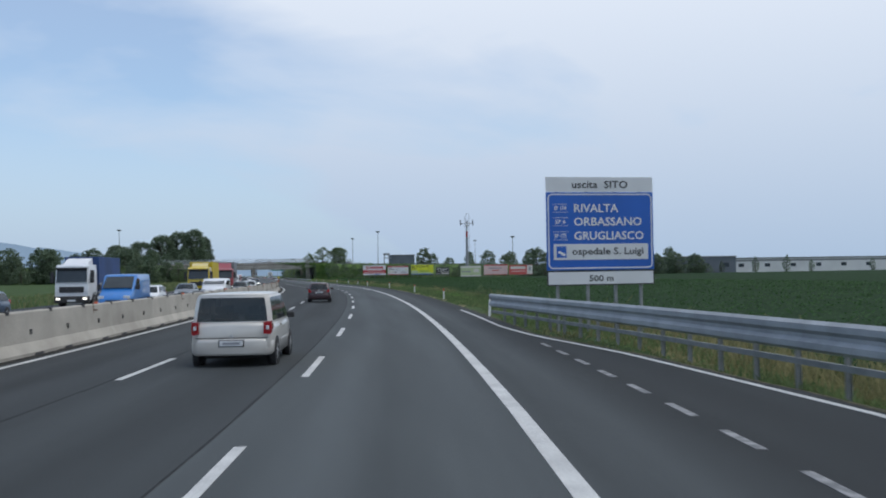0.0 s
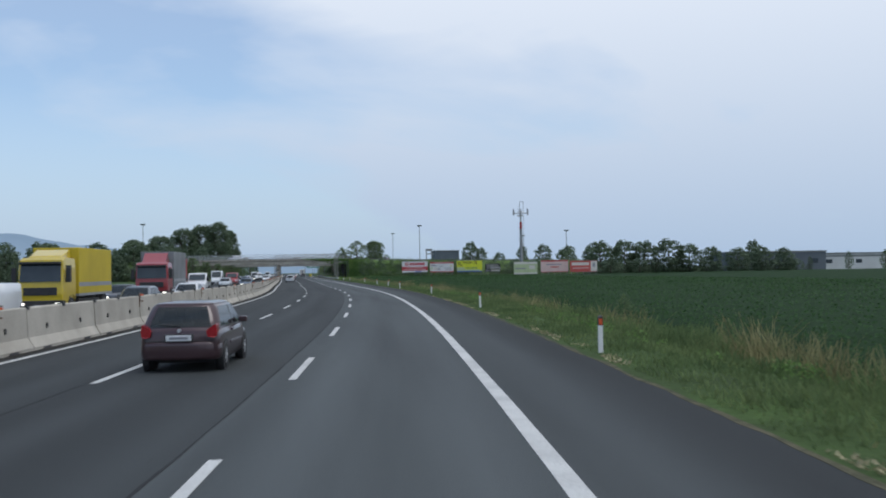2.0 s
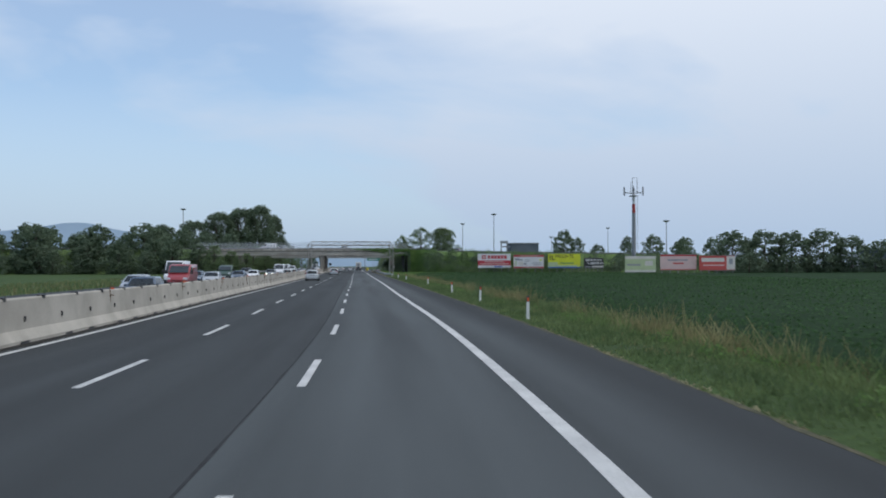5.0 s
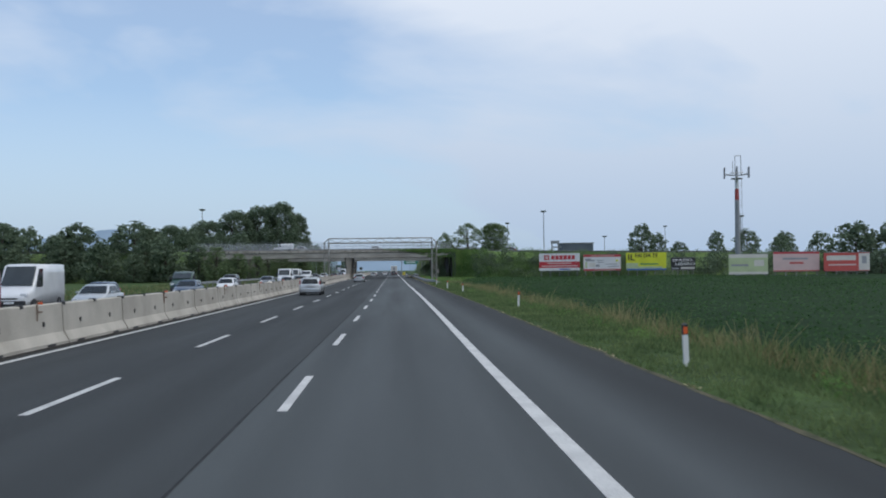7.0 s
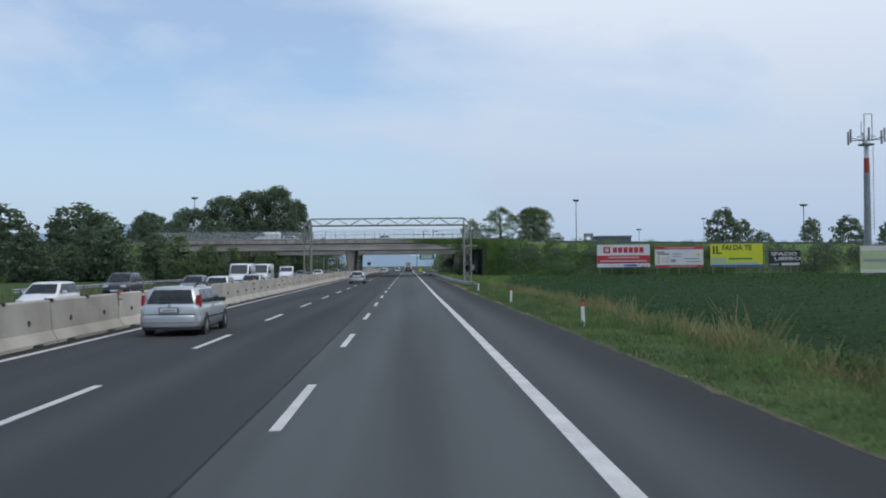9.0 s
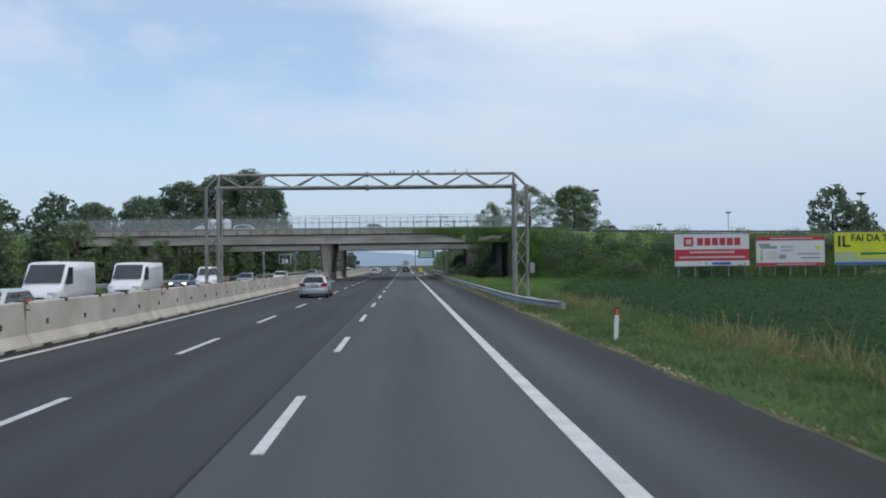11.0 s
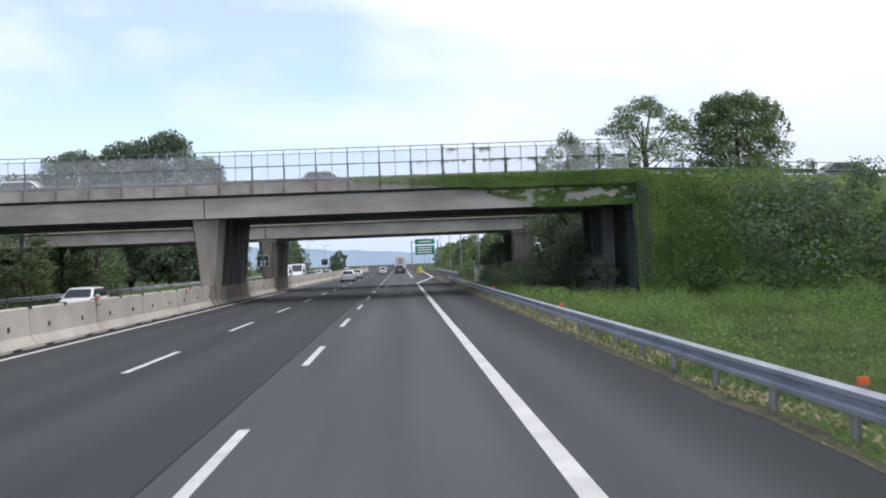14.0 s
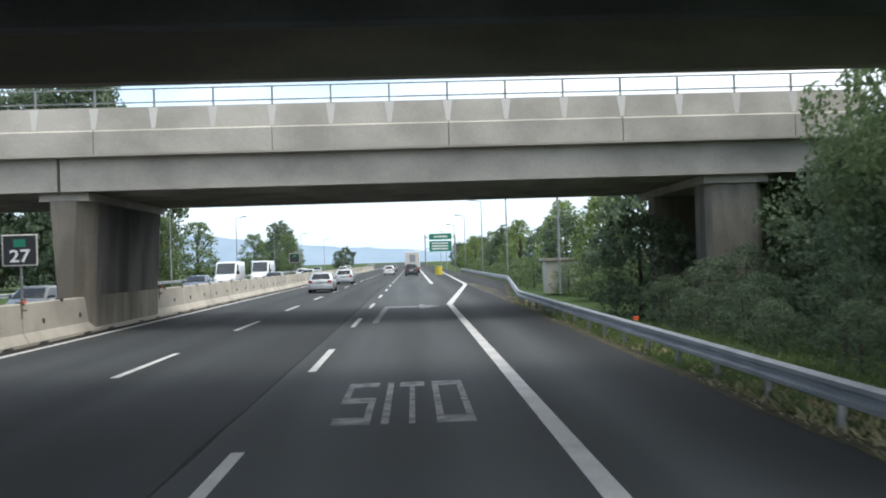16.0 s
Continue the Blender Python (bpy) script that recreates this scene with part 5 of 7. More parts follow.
def cabin(c, spec, body):
    """Roof, pillars and windows, built up in level rings from belt to roof."""
    L, W, H = spec["size"]
    belt, hood, bx = spec["belt"], spec["hood"], spec["screen"]
    h, w = L / 2, W / 2
    rt, rf = spec["roof"]
    wb, wt = w * 0.955, w * spec.get("taper", 0.78)
    yb, pw = -h + spec.get("rear", 0.1), spec.get("pillar", 0.2)
    levels = [0.0, 0.08, 0.3, 0.55, 0.78, 0.92, 1.0]
    rings, kinds = [], []
    for v in levels:
        x = wb + (wt - wb) * v ** 1.5 - (0.03 if v == 1 else 0)
        yr, yf = yb + (rt - yb) * v ** 1.25, bx + 0.05 + (rf - bx - 0.05) * v ** 1.12
        zr, zf = belt - 0.03 + (H - 0.06 - belt + 0.03) * v, hood - 0.01 + (H - 0.06 - hood + 0.01) * v
        pts = [(0, yr - 0.04, zr), (x - spec.get("corner", 0.17), yr, zr), (x - 0.04, yr + 0.05, zr), (x, yr + pw, zr)]
        kinds = ["rear_window", "frame", "frame"]
        for i, yy in enumerate(spec["posts"]):
            y0 = max(yy - 0.04, pts[-1][1] + 0.05)
            pts += [(x, y0, zr), (x, y0 + 0.08, zr)]
            kinds += ["side_window", "door_pillar"]
        pts += [(x, yf - 0.14, zf), (x - 0.03, yf - 0.06, zf), (x - 0.1, yf - 0.0, zf), (0, yf + 0.09, zf)]
        kinds += ["side_window", "frame", "frame", "windscreen"]
        rings.append(pts)
    frame = B()

    def quad(bm, s, j, i):
        p = [rings[j][i], rings[j][i + 1], rings[j + 1][i + 1], rings[j + 1][i]]
        vs = [bm.verts.new((s * q[0], q[1], q[2])) for q in (p if s > 0 else p[::-1])]
        bm.faces.new(vs)

    panes = {}
    for s in (1, -1):
        for i, kind in enumerate(kinds):
            for j in range(len(levels) - 1):
                if kind == "frame" or j in (0, len(levels) - 2):
                    quad(frame, s, j, i)
                else:
                    key = (kind, 0 if kind in ("rear_window", "windscreen") else s, 0 if kind in ("rear_window", "windscreen") else i)
                    quad(panes.setdefault(key, B()), s, j, i)
    bmesh.ops.remove_doubles(frame, verts=frame.verts, dist=0.001)
    part("cabin_frame", frame, body, c, smooth=True)
    for (kind, s, i), bm in panes.items():
        bmesh.ops.remove_doubles(bm, verts=bm.verts, dist=0.001)
        part(kind, bm, BLACK_PLASTIC if kind == "door_pillar" else CABIN_GLASS, c, smooth=True)
    top = rings[-1] + [(-x, y, z) for x, y, z in reversed(rings[-1][1:-1])]
    ym = (top[0][1] + rings[-1][-1][1]) / 2
    part("roof", loft(B(), [[(x * k, ym + (y - ym) * k, z + dz) for x, y, z in top] for k, dz in ((1.0, 0.0), (0.95, 0.028), (0.8, 0.05), (0.4, 0.06))]), body, c, smooth=True)
    for yy in (-0.25, -1.15):
        for s in (-1, 1):
            part("headrest", box(box(B(), s * 0.38 - 0.24, s * 0.38 + 0.24, yy, yy + 0.14, belt - 0.02, belt + 0.14), s * 0.38 - 0.13, s * 0.38 + 0.13, yy, yy + 0.1, belt + 0.17, belt + 0.34), BLACK_PLASTIC, c)


def tail_lamp(c, spec, s, w, h):
    z0, z1, x0, x1 = spec["lamp"]
    zm, k = (z0 + z1) / 2, s * w
    tall = spec.get("square") or (z1 - z0) > 0.35
    inner = [(x0, z0 + 0.02), (x0, z1 - 0.02)] if tall else [(x0 + 0.04, z0 + 0.02), (x0, zm), (x0 + 0.06, zm + 0.05)]
    shape = inner + [((x0 + x1) / 2 + 0.1, z1), (x1 - 0.02, z1 - 0.02), (x1, zm), (x1 - 0.015, z0 + 0.03), ((x0 + x1) / 2 + 0.05, z0)]
    y = -h + spec.get("lampin", 0.0)
    rows = [[(k * px, y + d + 0.06 * max(0.0, (px - 0.86) / 0.11), pz) for px, pz in shape] for d in (-0.05, 0.26)]
    part("tail_lamp", loft(B(), rows), TAIL_RED, c)


def car(spec, body, m, label, lamps=False):
    L, W, H = spec["size"]
    belt, hood, bx = spec["belt"], spec["hood"], spec["screen"]
    c = thing("car", m, label, "car")
    h, w = L / 2, W / 2
    secs = [(-h, 0.86, 0.42, belt * 0.9), (-h + 0.04, 0.93, 0.34, belt * 0.97), (-h + 0.16, 0.97, 0.27, belt), (-h + 0.7, 1.0, 0.22, belt + 0.005), (-h * 0.3, 1.0, 0.2, belt), (bx - 0.4, 1.0, 0.2, belt - 0.01), (bx + 0.1, 0.99, 0.21, hood + 0.02), (h - 0.75, 0.97, 0.23, hood - 0.06), (h - 0.3, 0.92, 0.26, hood - 0.15), (h - 0.08, 0.8, 0.32, hood - 0.28), (h, 0.68, 0.42, hood - 0.38)]
    part("body", loft(B(), [ring(w * k, zl, zh, y) for y, k, zl, zh in secs]), body, c, smooth=True)
    cabin(c, spec, body)
    rt, rf = spec["roof"]
    wt = w * spec.get("taper", 0.78)
    yb = -h + spec.get("rear", 0.1)
    for s in (-1, 1):
        part("mirror", box(B(), s * (w + 0.08) - 0.1, s * (w + 0.08) + 0.1, bx - 0.56, bx - 0.44, belt - 0.01, belt + 0.13, 0.035), BLACK_PLASTIC if spec is MPV or spec is ESTATE else body, c)
        for k, yy in enumerate((-h + spec["axles"][0], h - spec["axles"][1])):
            arch(c, s * (w + 0.004), yy, spec["wheel"])
            wheel(c, s * (w - 0.095), yy, spec["wheel"], 0.21)
        part("door_handle", box(B(), s * w * 0.985 - 0.02, s * w * 0.985 + 0.02, -0.55, -0.38, belt - 0.13, belt - 0.09, 0.008), body, c)
        part("side_trim", box(B(), s * w * 1.0 - 0.012, s * w * 1.0 + 0.012, -h + 1.25, h - 1.3, 0.5, 0.56, 0.005), BLACK_PLASTIC if spec.get("trim") else body, c)
        tail_lamp(c, spec, s, w, h)
        if "lamp2" in spec:
            z0, z1, x0, x1 = spec["lamp2"]
            part("lamp_lens", box(B(), min(s * w * x0, s * w * x1), max(s * w * x0, s * w * x1), -h - 0.06 + spec.get("lampin", 0.0), -h + 0.2, z0, z1, 0.012), HEADLAMP, c)
        part("headlamp", box(B(), s * w * 0.66 - 0.17, s * w * 0.66 + 0.17, h - 0.32, h - 0.05, hood - 0.36, hood - 0.2, 0.03), LAMP_ON if lamps else HEADLAMP, c)
    pz = spec["plate"]
    part("plate_frame", box(B(), -0.29, 0.29, -h - 0.065, -h + 0.03, pz - 0.02, pz + 0.14, 0.01), BLACK_PLASTIC, c)
    part("number_plate", box(B(), -0.26, 0.26, -h - 0.075, -h + 0.0, pz, pz + 0.12, 0.005), PLATE, c)
    part("plate_bar", box(B(), -0.19, 0.19, -h - 0.081, -h - 0.07, pz + 0.035, pz + 0.085), SIGN_GREY, c)
    part("number_plate", box(B(), -0.26, 0.26, h - 0.06, h + 0.012, 0.42, 0.54, 0.005), PLATE, c)
    part("grille", box(B(), -0.42, 0.42, h - 0.12, h - 0.015, hood - 0.42, hood - 0.3, 0.01), BLACK_PLASTIC, c)
    part("hatch_seam", tube(B(), (-w * 0.86, -h - 0.012, 0.66), (w * 0.86, -h - 0.004, 0.66), 0.008, 5), BLACK_PLASTIC, c)
    plan = [(-0.99, 0.55), (-0.985, 0.16), (-0.93, 0.05), (-0.8, -0.02), (-0.4, -0.055), (0.4, -0.055), (0.8, -0.02), (0.93, 0.05), (0.985, 0.16), (0.99, 0.55)]
    part("bumper", loft(B(), [[(px * w * k, -h + py * k + 0.04 * (1 - k), z) for px, py in plan] for z, k in ((0.27, 0.93), (0.32, 0.99), (0.45, 1.0), (0.56, 1.0), (0.63, 0.95))]), body, c, smooth=True)
    part("underside", box(B(), -w * 0.86, w * 0.86, -h + 0.45, h - 0.35, 0.17, 0.3), CHASSIS, c)
    if spec.get("valance"):
        part("valance", loft(B(), [[(px * w * 0.94, -h + py * 0.9 + 0.01, z) for px, py in plan] for z in (0.2, 0.3)]), BLACK_PLASTIC, c)
        part("bumper_strip", loft(B(), [[(px * w * 1.004, -h + py - 0.008, z) for px, py in plan[1:-1]] for z in (0.395, 0.43)]), SIGN_GREY, c)
    if spec.get("bars"):
        for s in (-1, 1):
            up = 0.1 if spec["bars"] > 1 else 0.035
            x = s * wt * (0.88 if spec["bars"] > 1 else 0.93)
            ys = [rt + 0.12, rt + 0.3, (rt + rf) / 2, rf - 0.55, rf - 0.25]
            zs = [H - 0.04, H - 0.02 + up * 0.8, H - 0.01 + up, H - 0.02 + up * 0.8, H - 0.05]
            bm = B()
            for k in range(4):
                tube(bm, (x, ys[k], zs[k]), (x, ys[k + 1], zs[k + 1]), 0.024, 6)
            part("roof_rail", bm, BLACK_PLASTIC, c)
        if spec["bars"] > 1:
            for yy in (rt + 0.55, rf - 0.75):
                part("roof_bar", box(B(), -wt * 0.95, wt * 0.95, yy - 0.03, yy + 0.03, H + 0.09, H + 0.12, 0.01), BLACK_PLASTIC, c)
    part("emblem", tube(B(), (0, -h - 0.03, pz + 0.21), (0, -h + 0.06, pz + 0.21), 0.04, 12), ALLOY, c)
    part("wiper", tube(B(), (0.0, yb - 0.05, belt + 0.05), (-0.38, yb - 0.03, belt + 0.09), 0.012, 5), BLACK_PLASTIC, c)
    return c


HATCH = dict(size=(4.0, 1.68, 1.45), belt=0.92, hood=0.88, screen=1.0, roof=(-1.6, 0.35), posts=(-0.25,), axles=(0.68, 0.8), wheel=0.3, lamp=(0.72, 1.0, 0.66, 0.93), plate=0.66)
SALOON = dict(size=(4.4, 1.76, 1.44), belt=0.93, hood=0.9, screen=1.0, roof=(-1.15, 0.3), rear=0.7, posts=(-0.3,), axles=(0.85, 0.85), wheel=0.31, lamp=(0.72, 0.9, 0.58, 0.93), plate=0.7)
MPV = dict(size=(4.0, 1.87, 1.67), belt=1.0, hood=0.98, screen=1.2, roof=(-1.82, 0.45), taper=0.86, posts=(-0.95, 0.05), axles=(0.66, 0.72), wheel=0.31, lamp=(0.73, 1.03, 0.77, 0.965), lamp2=(0.84, 0.93, 0.83, 0.9), plate=0.48, corner=0.1, square=1, pillar=0.12, bars=0)
ESTATE = dict(size=(4.8, 1.81, 1.48), belt=0.95, hood=0.9, screen=1.15, roof=(-1.95, 0.4), rear=0.12, posts=(-1.15, -0.25), axles=(0.98, 0.92), wheel=0.315, lamp=(0.7, 1.24, 0.86, 0.96), lamp2=(0.78, 0.9, 0.88, 0.962), lampin=0.17, plate=0.72, valance=1, bars=2, trim=1)
SPORT_ESTATE = dict(size=(4.52, 1.82, 1.44), belt=0.95, hood=0.88, screen=1.05, roof=(-1.72, 0.3), rear=0.16, posts=(-1.15, -0.3), axles=(0.9, 0.78), wheel=0.325, lamp=(0.74, 0.96, 0.5, 0.965), plate=0.74, taper=0.74, valance=1, bars=1)
SUV = dict(size=(4.4, 1.82, 1.72), belt=1.08, hood=1.06, screen=1.05, roof=(-1.75, 0.4), posts=(-0.3,), axles=(0.8, 0.85), wheel=0.36, lamp=(0.86, 1.15, 0.74, 0.95), plate=0.72)


def place_on(x, y, ahead, z=0.0):
    return Matrix.Translation(at(x, y, z)) @ pose(0, 0, 0, 0, 0, heading(y) + (0 if ahead else 180))


# same direction, rear bumper given
for spec, body, x, y, label in ((MPV, BEIGE, -3.8, 21.8, "champagne boxy people carrier driving in the middle lane"), (HATCH, CAR_MAROON, -4.45, 69.3, "dark maroon hatchback driving in the middle lane"), (ESTATE, SILVER, -7.4, 251.9, "silver estate car with black roof bars in the outer lane"), (SPORT_ESTATE, SILVER, -6.2, 333.2, "silver sporty estate car with red tail lamps"), (SALOON, SILVER, -6.55, 463.7, "silver saloon car in the outer lane"), (SALOON, SILVER, -6.7, 488, "silver saloon car far ahead in the outer lane"), (SUV, CAR_DARK, -0.2, 527, "dark off-road car far ahead in the near lane"), (HATCH, CAR_WHITE, -3.7, 543, "white hatchback far ahead in the middle lane"), (SALOON, CAR_DARK, -4.2, 590, "dark saloon car far ahead in the middle lane")):
    car(spec, body, place_on(x, y + spec["size"][0] / 2, True), label)

# oncoming, front bumper given
LA, LB, LC = -13.3, -17.0, -20.8
for spec, body, x, y, label, lit in (
    (HATCH, CAR_BLUE, LC, 47.5, "dark blue hatchback driving towards the camera", False), (HATCH, CAR_WHITE, LB, 69.7, "white hatchback driving towards the camera", False), (SALOON, CAR_GREY, LB, 86, "grey saloon car driving towards the camera", False),
    (HATCH, CAR_GREY, LA, 99.4, "blue-grey hatchback with lit headlamps", True), (HATCH, CAR_WHITE, LA, 114.6, "white hatchback driving towards the camera", False), (SALOON, CAR_DARK, LB, 111, "dark saloon car driving towards the camera", True), (HATCH, CAR_WHITE, LB, 133, "white hatchback driving towards the camera", False),
    (HATCH, CAR_BLUE, LA, 176, "dark blue hatchback with lit headlamps", True), (SALOON, SILVER, LB, 190.5, "silver saloon car driving towards the camera", False), (HATCH, CAR_BLUE, LC, 238, "dark blue hatchback driving towards the camera", False), (SALOON, SILVER, LB, 225, "silver saloon car driving towards the camera", False), (HATCH, CAR_WHITE, LB, 266, "white hatchback driving towards the camera", False),
    (SALOON, CAR_BLUE, LB, 248, "dark blue saloon car driving towards the camera", False), (SUV, CAR_DARK, LC, 290, "black off-road car driving towards the camera", False), (SALOON, CAR_GREY, LB, 296, "grey saloon car with lit headlamps", True), (HATCH, CAR_WHITE, LA, 287, "white hatchback driving towards the camera", False), (HATCH, SILVER, LA, 301, "silver hatchback driving towards the camera", False),
    (SALOON, CAR_BLUE, LC, 358, "dark blue saloon car driving towards the camera", True), (SALOON, CAR_GREY, LB, 370, "grey saloon car driving towards the camera", False), (HATCH, CAR_WHITE, LB, 397, "white hatchback driving towards the camera", False), (HATCH, CAR_GREY, LB, 438.5, "grey hatchback driving towards the camera", False), (SALOON, CAR_BLUE, LB, 470, "dark blue saloon car driving towards the camera", False), (SALOON, CAR_GREY, LA, 486, "grey saloon car driving towards the camera", False),
    (HATCH, SILVER, LA, 515, "silver hatchback far away in the oncoming lanes", False), (HATCH, CAR_WHITE, LB, 540, "white hatchback far away in the oncoming lanes", False), (SALOON, CAR_WHITE, LA, 575, "white saloon far away in the oncoming lanes", False), (HATCH, CAR_GREY, LC, 600, "grey hatchback far away in the oncoming lanes", False), (HATCH, CAR_WHITE, LB, 640, "white hatchback far away in the oncoming lanes", False), (SALOON, SILVER, LA, 690, "silver saloon far away in the oncoming lanes", False)):
    car(spec, body, place_on(x, y + spec["size"][0] / 2, False), label, lit)
# on the overpass
car(SALOON, SILVER, pose(-4.4, 407, 6.6, 0, 0, -90), "silver saloon car crossing on the overpass deck")
car(HATCH, CAR_WHITE, pose(-22.7, 407, 6.6, 0, 0, -90), "white hatchback crossing on the overpass deck")
car(HATCH, CAR_GREY, pose(28.3, 407, 6.0, 0, 0, 90), "grey hatchback on the overpass approach")


def van(body, m, label, L=5.4, W=1.98, H=2.35, bed=False):
    c = thing("van", m, label, "van")
    h, w = L / 2, W / 2
    back = 0.35 if bed else -h
    secs = [(back, 0.96, 0.45, H - 0.05), (back + 0.08, 1.0, 0.4, H), (h - 2.1, 1.0, 0.38, H), (h - 1.75, 0.99, 0.38, H - 0.06), (h - 1.05, 0.97, 0.36, 1.42), (h - 0.9, 0.97, 0.36, 1.28), (h - 0.35, 0.93, 0.36, 1.1), (h - 0.08, 0.85, 0.38, 0.92), (h, 0.76, 0.42, 0.8)]
    part("body", loft(B(), [ring(w * k, zl, zh, y, 0.02, 0.3) for y, k, zl, zh in secs]), body, c, smooth=True)
    zt = H - 0.16
    part("windscreen", loft(B(), [[(-w * 0.84, h - 1.02, 1.44), (w * 0.84, h - 1.02, 1.44), (w * 0.8, h - 1.72, zt), (-w * 0.8, h - 1.72, zt)], [(-w * 0.84, h - 0.96, 1.47), (w * 0.84, h - 0.96, 1.47), (w * 0.8, h - 1.66, zt + 0.03), (-w * 0.8, h - 1.66, zt + 0.03)]]), CAR_GLASS, c)
    for s in (-1, 1):
        part("side_window", loft(B(), [[(s * w * k, h - 1.2, 1.36), (s * w * k, h - 1.66, zt - 0.1), (s * w * k, h - 2.1, zt - 0.1), (s * w * k, h - 2.1, 1.36)] for k in (0.95, 1.006)]), CAR_GLASS, c)
        part("headlamp", box(B(), s * w * 0.72 - 0.17, s * w * 0.72 + 0.17, h - 0.3, h - 0.05, 0.82, 1.02, 0.03), HEADLAMP, c)
        part("mirror", box(B(), s * (w + 0.13) - 0.1, s * (w + 0.13) + 0.1, h - 1.3, h - 1.18, 1.35, 1.68, 0.03), BLACK_PLASTIC, c)
        for yy in (-h + 1.0, h - 0.85):
            arch(c, s * (w + 0.004), yy, 0.34)
            wheel(c, s * (w - 0.1), yy, 0.34, 0.22, GALV_DULL)
    part("bumper", box(B(), -w * 0.84, w * 0.84, h - 0.2, h + 0.04, 0.36, 0.62, 0.04), BLACK_PLASTIC, c)
    part("grille", box(B(), -w * 0.45, w * 0.45, h - 0.15, h + 0.0, 0.68, 0.8, 0.02), BLACK_PLASTIC, c)
    part("number_plate", box(B(), -0.26, 0.26, h + 0.02, h + 0.05, 0.46, 0.58), PLATE, c)
    if bed:
        part("chassis", box(B(), -w * 0.5, w * 0.5, -h, 0.4, 0.45, 0.72), CHASSIS, c)
        part("load_floor", box(B(), -w, w, -h, 0.3, 0.78, 0.88), GALV_DULL, c)
        for s in (-1, 1):
            part("side_board", box(B(), s * w - 0.03, s * w + 0.03, -h, 0.3, 0.88, 1.25), body if body is not CAR_WHITE else GALV_DULL, c)
        part("tail_board", box(B(), -w, w, -h - 0.04, -h, 0.88, 1.25), GALV_DULL, c)
        part("head_rack", tube(tube(tube(B(), (-w * 0.9, 0.28, 0.88), (-w * 0.9, 0.28, 2.1), 0.03, 6), (w * 0.9, 0.28, 0.88), (w * 0.9, 0.28, 2.1), 0.03, 6), (-w * 0.9, 0.28, 2.1), (w * 0.9, 0.28, 2.1), 0.03, 6), GALV_DULL, c)
    return c


for body, x, y, label, L, H, bed in ((VAN_BLUE, -15.6, 55.0, "bright blue panel van driving towards the camera", 5.0, 2.25, False), (CAR_WHITE, LA, 77.5, "small white panel van driving towards the camera", 4.2, 1.85, False), (CAR_WHITE, LB, 148.5, "white flatbed van driving towards the camera", 5.4, 2.15, True), (CAR_WHITE, LB, 207 + 0.0, "dull red panel van driving towards the camera", 5.0, 2.2, False), (CAR_WHITE, LC, 224.5, "tall white panel van driving towards the camera", 5.6, 2.6, False), (DEEP_GREEN, LC, 264, "dark green flatbed van driving towards the camera", 5.2, 2.1, True), (CAR_WHITE, LB, 316, "white panel van driving towards the camera", 5.4, 2.4, False), (CAR_WHITE, LB, 329, "white panel van with plain sides", 5.6, 2.4, False), (CAR_WHITE, LB, 352, "white flatbed van driving towards the camera", 5.0, 2.1, True), (CAR_WHITE, LB, 482, "tall white panel van driving towards the camera", 5.6, 2.5, False), (CAR_WHITE, LB, 501, "tall white panel van driving towards the camera", 5.8, 2.6, False)):
    van(CAR_RED if "red" in label else body, place_on(x, y + L / 2, False), label, L, 1.98, H, bed)
van(CAR_WHITE, pose(-27.5, 406.4, 6.6, 0, 0, 90), "white panel van crossing on the overpass deck", 5.0, 1.9, 2.2)


